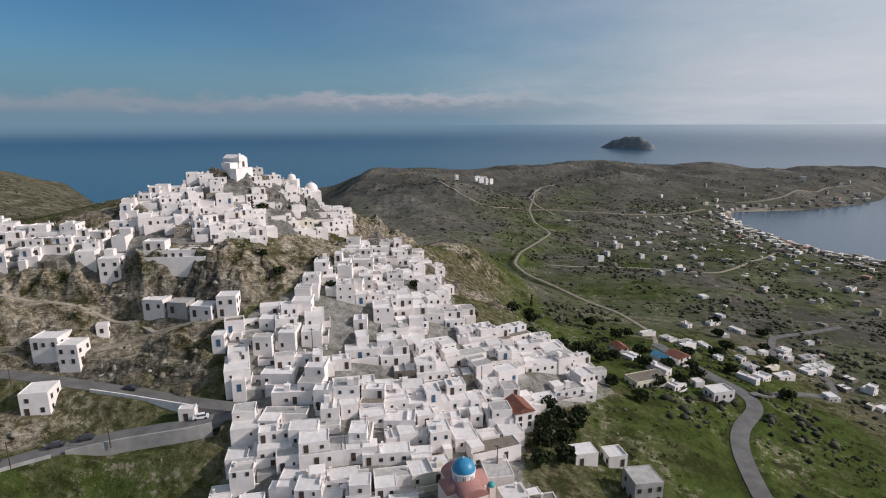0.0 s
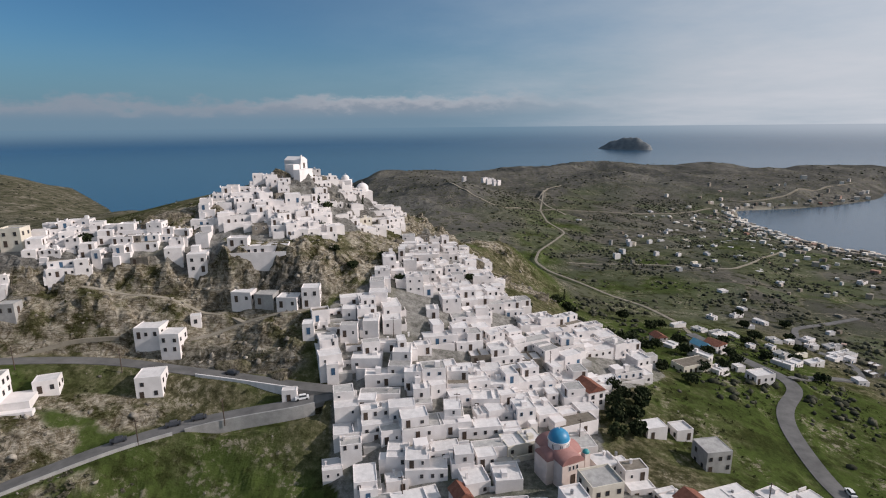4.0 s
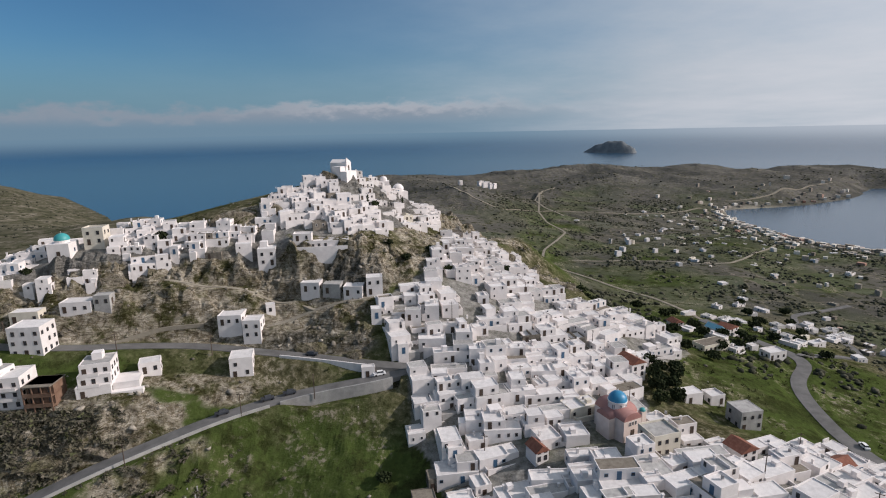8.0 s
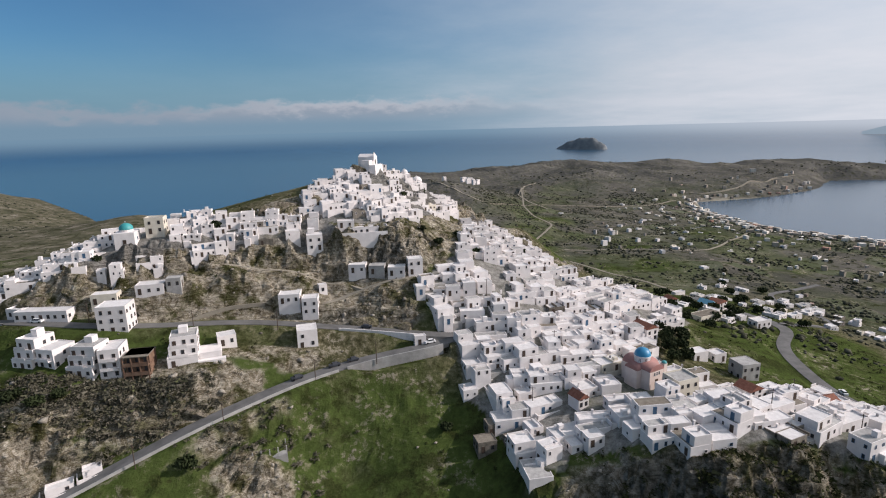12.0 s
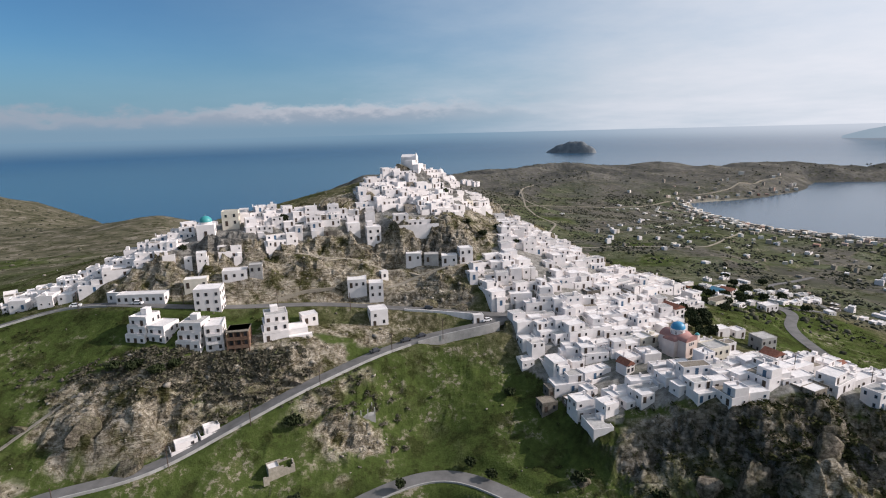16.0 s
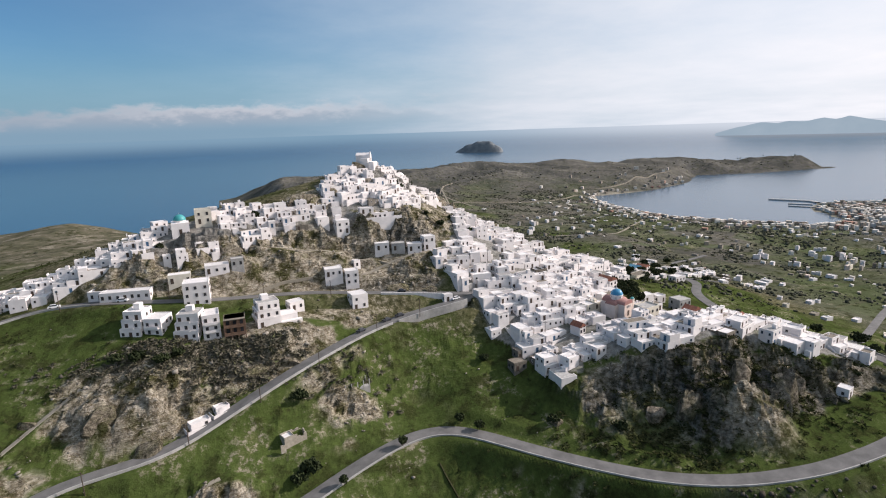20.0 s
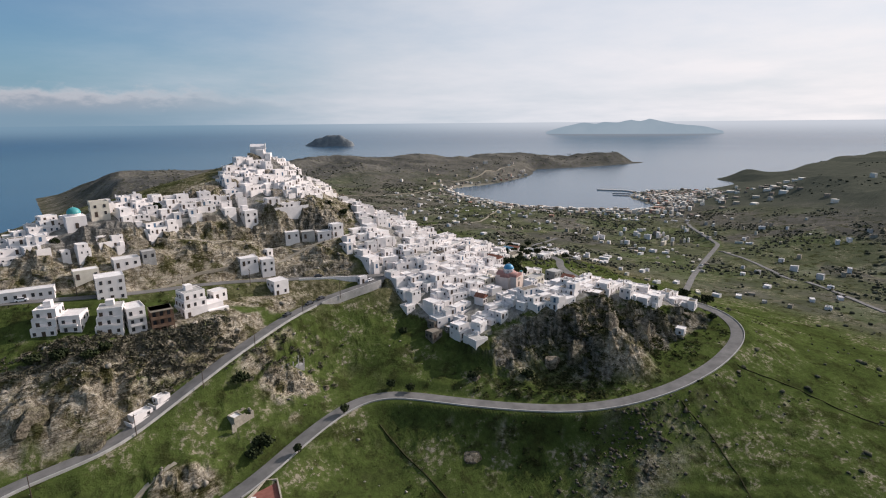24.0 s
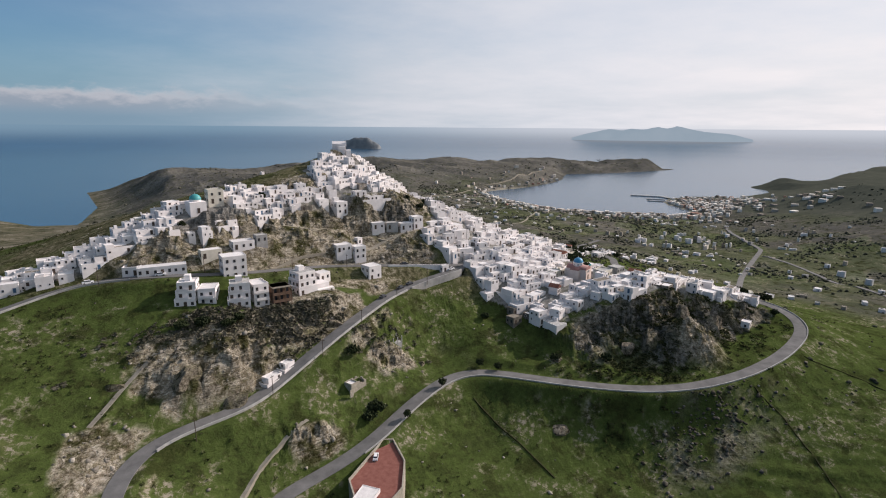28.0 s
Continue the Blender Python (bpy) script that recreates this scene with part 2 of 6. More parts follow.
VALLEY_ROAD = [(-203.3, -12, 17), (-197, 12, 14), (-188.9, 32, 13), (-179.9, 43, 12.8), (-169.1, 46.5, 13.2), (-158.3, 47.3, 14), (-150.2, 50, 15), (-139.4, 54, 16.3), (-123, 63, 19), (-105, 71.5, 21),
               (-92, 74.6, 21.8), (-80.5, 70.5, 21.8), (-69, 59, 21.3), (-58, 49, 20.6), (-42, 36, 19.8), (-26.6, 25, 19.6), (-7, 16.5, 20.4), (18, 11.8, 22), (45.9, 12.6, 23.6),
               (71, 17.6, 25.2), (86.5, 23.5, 26.4), (95.5, 33, 28.2), (97.5, 44, 30), (95, 62, 30.5), (89.5, 90, 28), (89, 121, 25.5), (96, 152, 26), (103.3, 166, 26), (119.6, 180, 25), (121.5, 189, 25.3), (113.3, 203, 25.5), (104.2, 243, 24)]
VALLEY_ROAD2 = [(104.2, 243, 24), (112, 262, 18), (119, 285, 13), (112, 325, 11), (98.8, 347.7, 10), (82.4, 382, 11), (67.4, 421, 9), (62, 460, 8), (74, 505, 7.5), (100, 556, 6.5), (123.8, 606, 6), (114, 667, 8), (119, 744, 11), (140, 840, 14), (158, 927, 19)]
BEACH_ROAD = [(93.4, 70, 30), (125.1, 80, 22), (175.2, 110, 9), (238.8, 145, 1), (302.6, 175, -3), (400.8, 218, -6), (475.4, 300, -8), (580, 390, -9)]
TOWN = [(-56, 113, 43), (-37, 113, 46.5), (-25, 129, 52), (3, 101, 43.2), (20, 108, 41.2), (37.7, 139, 41), (36, 178, 47.5), (25.9, 190, 48), (64.1, 190, 33),
        (6, 174, 55.5), (-10, 162, 57), (-42, 140, 57), (-5, 140, 50), (-32, 165, 66), (52.3, 165, 39), (47.8, 120, 36), (67.8, 147, 34.5), (86.9, 200, 30), (-22, 95, 41), (56.9, 90, 37)]
BLUFF_TOP = [(-46, 99, 37.5), (-38, 70.5, 36), (-34, 80, 36), (-22, 70, 38), (-12, 64, 42), (0, 59, 43.5), (20, 59, 44.5), (35.9, 62, 43.5), (47.8, 55, 39), (66, 49, 35.5), (85.1, 44, 31.5)]
BLUFF_FOOT = [(-52, 70, 24), (-40, 53, 23), (-22, 46, 24), (-3, 34, 23), (10, 24, 22.5), (27.7, 26, 23), (43.2, 32, 24.5), (58.7, 33, 26.5), (79.6, 32, 27), (5, 41, 36), (22, 45, 38)]
CLIFF_FACE = [(-130, 161, 77), (-138.5, 160, 77), (-154.7, 156.5, 76), (-170, 151.5, 75.5), (-183.5, 146.5, 73.5), (-199.7, 140, 70), (-92, 162, 74), (-80, 165, 75), (-12, 59, 33), (0, 53.5, 33), (19, 53.5, 34), (36, 56, 33.5), (47.7, 49.5, 31), (66, 44, 29.5), (83, 39, 28)]
FIELDS = [(-92, 93, 25.5), (-107, 90, 28), (-120, 85, 31.5), (-156.5, 68, 28.6), (-139.4, 71, 27), (-125, 78, 28), (-179.9, 94, 53), (-182.6, 74, 41), (-202.4, 108, 56), (-171.8, 96, 50), (-226.7, 105, 52),
          (-69, 88, 30.5), (-60, 104, 36), (-85, 108, 39), (-100, 100, 34), (-163.7, 62, 26), (-179, 56, 22), (-197, 50, 22), (-152, 108, 55), (-179, 118, 62.5), (-138.5, 108, 55), (-120, 120, 54), (-95, 130, 54)]
LOWER = [(-93, 52, 9), (-50, 9.5, -3), (5, -4, 9), (-14, 18.5, 11.5), (-133.1, 46, 12.5), (-115, 50, 10), (-60, 35, 8), (-35, 22, 9), (38.6, -10, 13), (84.2, -5, 17), (129.7, 20, 16), (147.8, 60, 14),
         (-100, 10, -4), (-147.5, 20, 3), (-20, -50, -6), (56.9, -70, 4), (129.7, -60, 8), (220.7, -20, 5), (-80, -60, -8), (-165.5, -40, 6), (-237.5, -60, 14), (-282.5, 40, 40), (-309.5, 120, 50), (-210.5, -120, 8), (0, -150, -8)]
VALLEY = [(75, 410, 9), (138.8, 250, 16), (184.2, 200, 8), (229.8, 300, 0), (300, 420, -4), (250, 560, -3), (320, 700, -6), (200, 420, 3), (348.1, 300, -6), (275.2, 60, 4), (384.4, 100, -2), (400, 820, -9), (56.9, 240, 24), (64, 372, 17), (20, 400, 15), (-60, 420, 22),
          (113, 752, 12), (40, 600, 16), (300, 900, 6), (24, 225, 50), (-120, 320, 50), (520, 420, -10), (620, 420, -10), (700, 480, -9)]
FAR_HILLS = [(-190, 1060, 41), (-104, 1193, 36), (80, 1194, 28), (238, 1070, 30), (358, 1068, 38), (465, 1209, 38), (680, 1110, 25), (1000, 1260, 17), (1160, 1220, 22), (1350, 1165, 20),
             (0, 780, 50), (-170, 893, 40), (-225, 920, 22), (-240, 800, 4), (-439, 507, 37), (-366, 571, 44), (-300, 585, 20), (-232, 592, 18), (-210, 700, 6), (-270, 690, 8), (-100, 600, 32), (-955, 1158, 34), (-645, 880, 20), (-440, 750, 15), (-340, 790, 26), (-560, 740, 16), (-1050, 1077, 42), (-300, 300, 48), (-450, 350, 40), (-330, 420, 40), (-700, 600, 22)]
SOUTH_HILLS = [(821.2, 300, 40), (1200, 330, 22), (730.2, 150, 42), (548.2, 50, 24), (1367.2, 100, 34), (720, 320, 6), (850, 460, -6), (1436, 366, 28), (2400, 500, 16), (1230, 620, 26), (1060, 540, -4), (457.2, -150, 20), (1094.2, -400, 90), (-1500, 300, 70), (-732.5, -400, 60), (3096.2, 300, 25), (-1600, 1300, 20)]
COAST = [(3600, 960), (1419, 612), (1205, 560), (1273, 675), (1113, 645), (1060, 560), (880, 535), (824, 590), (741, 600), (664, 555), (615, 459), (559, 447), (494, 500),
         (439, 576), (422, 630), (423, 714), (438, 800), (470, 872), (560, 885), (640, 905), (792, 982), (956, 1139), (1120, 1105), (1288, 1109), (1428, 1117), (1410, 1215), (1150, 1400),
         (700, 1440), (300, 1400), (-100, 1400), (-290, 1230), (-262, 975), (-278, 800), (-330, 690), (-420, 690), (-500, 770), (-640, 960), (-960, 1330), (-1500, 1700), (-3000, 1800), (-3000, -1500), (3600, -1500)]


def resample(line, step):
    out = []
    for a, b in zip(line, line[1:]):
        k = max(1, int(math.dist(a, b) / step))
        out += [tuple(p + (q - p) * i / k for p, q in zip(a, b)) for i in range(k)]
    return out + [line[-1]]


def smooth_line(line, step=3.0, passes=3):
    p = np.array(resample(line, step))
    for _ in range(passes * 4):
        p[1:-1] = 0.5 * p[1:-1] + 0.25 * (p[:-2] + p[2:])
    return p


ROADS = {k: smooth_line(v) for k, v in (("upper", UPPER_ROAD), ("slope", SLOPE_ROAD), ("valley", VALLEY_ROAD), ("valley2", VALLEY_ROAD2), ("beach", BEACH_ROAD))}
CONTROL = np.array(CREST + SPUR + CLIFF_TOP + CLIFF_FOOT + CLIFF_FACE + TOWN + BLUFF_TOP + BLUFF_FOOT + FIELDS + LOWER + VALLEY + FAR_HILLS + SOUTH_HILLS
                   + [p for r in (UPPER_ROAD, SLOPE_ROAD, VALLEY_ROAD[1:], VALLEY_ROAD2[1:], BEACH_ROAD[1:]) for p in r], float)
CONTROL = CONTROL[np.unique(np.round(CONTROL[:, :2]), axis=0, return_index=True)[1]]


def radial_fit(c):
    d = np.hypot(c[:, None, 0] - c[None, :, 0], c[:, None, 1] - c[None, :, 1])
    a = np.zeros((len(c) + 1, len(c) + 1))
    a[:-1, :-1] = -np.sqrt(d * d + 4.0) + 0.25 * np.eye(len(c))
    a[:-1, -1] = a[-1, :-1] = 1
    return np.linalg.solve(a, np.append(c[:, 2], 0))


WEIGHT = radial_fit(CONTROL)


def hash_noise(x, y, seed):
    """Smooth value noise in the plane, -1 to 1."""
    i, j = np.floor(x), np.floor(y)
    u, v = x - i, y - j
    u, v = u * u * (3 - 2 * u), v * v * (3 - 2 * v)

    def h(a, b):
        s = np.sin(a * 127.1 + b * 311.7 + seed * 74.7) * 43758.5453
        return 2 * (s - np.floor(s)) - 1
    return (h(i, j) * (1 - u) + h(i + 1, j) * u) * (1 - v) + (h(i, j + 1) * (1 - u) + h(i + 1, j + 1) * u) * v


def fractal(x, y, size, octaves, seed, ridged=False):
    out, amp, tot = 0, 1.0, 0.0
    for k in range(octaves):
        c, s = math.cos(0.7 * k + seed), math.sin(0.7 * k + seed)
        n = hash_noise((x * c - y * s) / size, (x * s + y * c) / size, seed + k)
        out = out + amp * (1 - 2 * np.abs(n) if ridged else n)
        tot += amp
        amp, size = amp * 0.5, size * 0.5
    return out / tot


def base_height(x, y):
    x, y = np.asarray(x, float), np.asarray(y, float)
    out = np.full(x.shape, WEIGHT[-1])
    for (cx, cy, _), w in zip(CONTROL, WEIGHT):
        out -= w * np.sqrt((x - cx) ** 2 + (y - cy) ** 2 + 4.0)
    return out


def line_near(x, y, line):
    """Distance to a polyline and its height at the nearest place."""
    best, z = np.full(x.shape, 1e9), np.zeros(x.shape)
    for a, b in zip(line, line[1:]):
        ab = b[:2] - a[:2]
        t = np.clip(((x - a[0]) * ab[0] + (y - a[1]) * ab[1]) / max(1e-6, ab @ ab), 0, 1)
        d = np.hypot(x - a[0] - t * ab[0], y - a[1] - t * ab[1])
        m = d < best
        best, z = np.where(m, d, best), np.where(m, a[2] + t * (b[2] - a[2]), z)
    return best, z


def coast_distance(x, y):
    """Signed distance from the shore, positive on land."""
    inside, best = np.zeros(x.shape, bool), np.full(x.shape, 1e9)
    for a, b in zip(COAST, COAST[1:] + COAST[:1]):
        hit = ((a[1] > y) != (b[1] > y)) & (x < (b[0] - a[0]) * (y - a[1]) / ((b[1] - a[1]) or 1e-9) + a[0])
        inside ^= hit
        ab = (b[0] - a[0], b[1] - a[1])
        t = np.clip(((x - a[0]) * ab[0] + (y - a[1]) * ab[1]) / (ab[0] ** 2 + ab[1] ** 2), 0, 1)
        best = np.minimum(best, np.hypot(x - a[0] - t * ab[0], y - a[1] - t * ab[1]))
    return np.where(inside, best, -best)


def sstep(a, b, v):
    t = np.clip((v - a) / (b - a), 0, 1)
    return t * t * (3 - 2 * t)


ROAD_HALF = {"upper": 2.4, "slope": 2.8, "valley": 2.8, "valley2": 1.25, "beach": 2.2}


CRAGS = [(-185, 84, 20, 12), (-147, 101, 28, 9), (-68, 176, 14, 9), (-48, 198, 10, 14), (0, 226, 34, 8), (-122, 121, 22, 5), (-148, 110, 18, 5), (-30, 264, 26, 14), (-2, 318, 26, 12), (-40, 238, 20, 8), (-204, 92, 10, 10), (-86, 166, 14, 9), (-140, 152, 42, 12), (-185, 144, 26, 10), (-100, 158, 24, 10), (-88, 142, 22, 6), (22, 47, 38, 17), (-20, 56, 20, 12), (66, 41, 20, 6),
         (-160, 57, 10, 4), (-225, 60, 10, 13), (-117, 84, 10, 5), (-124, 187, 14, 9), (-90, 222, 16, 8), (-60, 222, 12, 22), (-20, 215, 22, 12), (-128, 106, 9, 5)]


def cragginess(x, y):
    """How much bare broken rock there is, 0 to 1."""
    return np.clip(1.25 * sum(np.exp(-(((x - cx) / rx) ** 2 + ((y - cy) / ry) ** 2)) for cx, cy, rx, ry in CRAGS), 0, 1)


FOOTPATHS = []
for pts in ([(-143.9, 156.5), (-128.6, 157), (-114, 158), (-101, 157.5), (-95, 156.5), (-90, 153.5)], [(-105, 146), (-98, 150), (-90, 153.5), (-78, 154.5), (-66, 157)],
            [(-161.9, 130), (-152, 138), (-139.4, 143), (-126.8, 145)], [(-224.9, 70), (-215.9, 82), (-205.1, 92)]):
    pl = smooth_line([(a, b, 0.0) for a, b in pts], 2.0, 1)
    pl[:, 2] = base_height(pl[:, 0], pl[:, 1]) + 0.5
    FOOTPATHS.append(pl)


PADS = [(-192, 114.5, 7), (-184, 113, 6), (-174, 110.5, 7), (-166, 111, 6), (-158, 109.5, 6), (-146, 115, 9), (-135.5, 124, 5), (-166, 128, 8), (-199, 133, 10), (-209, 137, 5), (-180, 137, 6), (-163, 142, 9), (-117, 147, 7), (-109, 144.5, 6), (-109, 129, 6),
        (-92, 159, 6), (-84, 158.5, 6), (-76, 157, 6), (-68, 158, 6), (-106, 153.5, 4), (-166, 84.5, 5), (-160, 89, 5), (-139, 73, 5), (-51, 89, 6), (57, 37, 5)]


def slab_mask(x, y):
    """The bare leaning slab of the bluff, 0 to 1."""
    u, v = (x - 10) * 0.82 - (y - 32) * 0.57, (x - 10) * 0.57 + (y - 32) * 0.82
    return np.exp(-((u / 12.5) ** 2 + (v / 8.0) ** 2) ** 2)


def ground_height(x, y, detail=True):
    x, y = np.asarray(x, float), np.asarray(y, float)
    h = base_height(x, y)
    near = (np.abs(x + 30) < 330) & (np.abs(y - 90) < 275)
    if detail:
        e = 3.0
        slope = np.hypot(base_height(x + e, y) - h, base_height(x, y + e) - h) / e
        level = np.clip(sum(np.exp(-(((x - px) ** 2 + (y - py) ** 2) / pr ** 2) ** 2) for px, py, pr in PADS), 0, 1)
        rocky = sstep(0.35, 0.9, slope) * (1 - 0.9 * level)
        h = h + np.where(near, (0.3 + rocky * (1.1 + 5.4 * cragginess(x, y))) * fractal(x, y, 9.0, 4, 3, True) * 0.85 + 1.0 * rocky * cragginess(x, y) * fractal(x, y, 4.0, 2, 13, True) + 0.35 * fractal(x, y, 14, 3, 8), (5.0 + 9.0 * sstep(14, 34, h) * sstep(-260, -100, x)) * fractal(x, y, 190, 5, 5, True) - 2.0 - 5.0 * sstep(14, 34, h) * sstep(-260, -100, x))
        h = h + np.where(near, 2.4 * rocky * cragginess(x, y) * fractal(x, 0.32 * y, 6.5, 3, 91, True), 0.0)
        bed = 3.4
        tilt = 0.9 * fractal(x, y, 17, 3, 57) + 0.018 * x
        q = h / bed + tilt
        ledge = (np.floor(q) + sstep(0.5, 0.86, q - np.floor(q)) - tilt) * bed
        h = h + np.where(near, 0.75 * cragginess(x, y) * rocky * (ledge - h), 0.0)
    # a broad bare slab stands out of the bluff beside a grassy hollow
    if detail:
        h = h + 5.0 * slab_mask(x, y) - 2.2 * np.exp(-(((x + 16) / 14) ** 2 + ((y - 44) / 9) ** 2) ** 2)
    # rounded knolls and gullies of the far headland
    if detail:
        h = h + sstep(800, 930, y) * sstep(-40, 140, x) * (24.0 * fractal(x, y, 230, 4, 205) - 1.0)
    cd = coast_distance(x, y)
    land = np.maximum(h, SEA + 1.2)
    h = np.where(cd > 0, SEA + (land - SEA) * sstep(-8, 55 + 90 * sstep(-60, -180, x) * sstep(500, 650, y), cd), SEA - 4 * sstep(0, 30, -cd))
    # old field terraces step down the slopes below the valley road
    if detail:
        step = 2.3
        sway = 0.55 * fractal(x, y, 22, 2, 19)
        q = h / step + sway
        lip = np.floor(q) + sstep(0.4, 1.0, q - np.floor(q)) - sway
        old = np.clip(sum(np.exp(-(((x - cx) / rx) ** 2 + ((y - cy) / ry) ** 2) ** 2) for cx, cy, rx, ry in ((0, -24, 62, 24), (-108, 38, 20, 24), (62, -30, 30, 30), (130, 60, 26, 30))), 0, 1)
        h = h + 0.6 * old * (0.45 + 0.55 * sstep(-0.3, 0.3, fractal(x, y, 26, 2, 29))) * (lip * step - h)
    for line in FOOTPATHS:
        m = (x > line[:, 0].min() - 6) & (x < line[:, 0].max() + 6) & (y > line[:, 1].min() - 6) & (y < line[:, 1].max() + 6)
        if detail and m.any():
            d, z = line_near(x[m], y[m], line)
            w = 1 - sstep(1.4, 4.0, d)
            h[m] = h[m] * (1 - w) + z * w
    for k, line in ROADS.items():
        lo, hi = line[:, :2].min(0) - 14, line[:, :2].max(0) + 14
        m = (x > lo[0]) & (x < hi[0]) & (y > lo[1]) & (y < hi[1])
        if m.any():
            d, z = line_near(x[m], y[m], line)
            w = 1 - sstep(ROAD_HALF[k] + 0.8, ROAD_HALF[k] + 6.5, d)
            h[m] = h[m] * (1 - w) + (z - 0.12) * w
        if k == "slope" and detail and m.any():
            # the road stands on a tall wall above the gully
            out = (d > 1.9) & (d < 8.5) & (x[m] > -96) & (x[m] < -58) & (y[m] < np.interp(x[m], line[::-1, 0], line[::-1, 1]))
            h[m] = np.where(out, np.minimum(h[m], z - 3.6 * sstep(-97, -84, x[m]) + 0.15 * d), h[m])
    return h
# ---- end of terrain functions ----

# ---- mesh helpers ----
def mesh_from(name, bm_or_data, materials=()):
    me = bpy.data.meshes.new(name)
    if isinstance(bm_or_data, tuple):
        me.from_pydata(bm_or_data[0], [], bm_or_data[1])
    else:
        bm_or_data.to_mesh(me)
        bm_or_data.free()
    for m in materials:
        me.materials.append(m)
    return me


def part(name, bm, material, parent=None, label=""):
    ob = new(name, mesh_from(name, bm, (material,)) if not isinstance(bm, bpy.types.Mesh) else bm)
    if parent:
        ob.parent = parent
    if label:
        ob["label"] = label
    return ob


def thing(name, m=None, label="", category="", group="", kind=""):
    ob = new(name)
    if m is not None:
        ob.matrix_basis = m
    return tagged(ob, label, category, group, kind)


def box(bm, x0, y0, z0, x1, y1, z1, m=None, taper=0.0):
    v = [bm.verts.new((x, y, z)) for z, k in ((z0, 0), (z1, taper)) for x, y in ((x0 + k, y0 + k), (x1 - k, y0 + k), (x1 - k, y1 - k), (x0 + k, y1 - k))]
    for f in ((3, 2, 1, 0), (4, 5, 6, 7), (0, 1, 5, 4), (1, 2, 6, 5), (2, 3, 7, 6), (3, 0, 4, 7)):
        bm.faces.new([v[i] for i in f])
    if m is not None:
        bmesh.ops.transform(bm, matrix=m, verts=v)
    return v


def boxes(*bs):
    bm = bmesh.new()
    for b in bs:
        box(bm, *b)
    return bm


def tube(bm, r0, r1, z0, z1, seg=10, x=0.0, y=0.0, cap=True):
    a = [bm.verts.new((x + r0 * math.cos(2 * math.pi * i / seg), y + r0 * math.sin(2 * math.pi * i / seg), z0)) for i in range(seg)]
    b = [bm.verts.new((x + r1 * math.cos(2 * math.pi * i / seg), y + r1 * math.sin(2 * math.pi * i / seg), z1)) for i in range(seg)]
    for i in range(seg):
        bm.faces.new((a[i], a[(i + 1) % seg], b[(i + 1) % seg], b[i]))
    if cap:
        bm.faces.new(b)
        bm.faces.new(a[::-1])


def dome(bm, r, z0, h, seg=20, rings=7, x=0.0, y=0.0, half=False):
    last = None
    span = math.pi if half else 2 * math.pi
    n = seg // 2 + 1 if half else seg
    for k in range(rings):
        a = 0.5 * math.pi * k / rings
        ring = [bm.verts.new((x + r * math.cos(a) * math.cos(span * i / (seg // 2 if half else seg)), y + r * math.cos(a) * math.sin(span * i / (seg // 2 if half else seg)), z0 + h * math.sin(a))) for i in range(n)]
        if last:
            for i in range(n - 1 if half else n):
                bm.faces.new((last[i], last[(i + 1) % n], ring[(i + 1) % n], ring[i]))
        last = ring
    top = bm.verts.new((x, y, z0 + h))
    for i in range(n - 1 if half else n):
        bm.faces.new((last[i], last[(i + 1) % n], top))
    for f in bm.faces:
        f.smooth = True


# ---- quarters of the village ----
MAIN = [(-55, 119), (-55, 109), (-49, 101), (-44, 86), (-41, 72), (-32, 70), (-29, 76), (-10, 68), (4, 61.5), (35, 63.5), (47.8, 57), (84, 46), (90, 53), (93.2, 76), (84.2, 92), (66, 106), (33.2, 94), (20, 112), (22, 127), (25.9, 142), (47.8, 156),
        (60, 170), (60, 190), (43, 197), (28, 194), (14, 192), (5, 202), (1, 228), (-5, 250), (-18, 257), (-32, 248), (-38, 226), (-41, 205), (-44, 190), (-50, 172), (-61, 160), (-66, 150), (-58, 138)]
KASTRO = [(-112, 180), (-98, 177), (-82, 178), (-72, 184), (-58, 203), (-45, 226), (-43, 246), (-58, 256), (-72, 250), (-82, 240), (-84, 228), (-90, 219), (-100, 220), (-120, 203), (-118, 184)]
RIDGE = [(-106, 168), (-98, 172), (-110, 182), (-118, 179), (-133.1, 181), (-140.3, 186), (-163.7, 184), (-188, 174), (-224, 164), (-257.3, 158), (-260.9, 146), (-222.2, 143), (-192.5, 147), (-171.8, 153), (-149.3, 161), (-131.3, 166)]
RED_ROOFS = [(22, 138), (31, 87), (60, 90), (-20, 95)]


def poly_mask(poly, x, y):
    c = np.zeros(x.shape, bool)
    for (ax, ay), (bx, by) in zip(poly, poly[1:] + poly[:1]):
        if ay != by:
            c ^= ((ay > y) != (by > y)) & (x < (bx - ax) * (y - ay) / (by - ay) + ax)
    return c


# ---- ground and sea ----
def axis_lines(a, b, step, lo, hi, grow=1.09):
    mid = list(np.arange(a, b, step))
    up, s, v = [], step, b
    while v < hi:
        up.append(v)
        s *= grow
        v += s
    down, s, v = [], step, a - step
    while v > lo:
        down.append(v)
        s *= grow
        v -= s
    return np.array([lo] + down[::-1] + mid + up + [hi])


NEAR = (-264, 126, 0.95, -50, 338, 0.95)


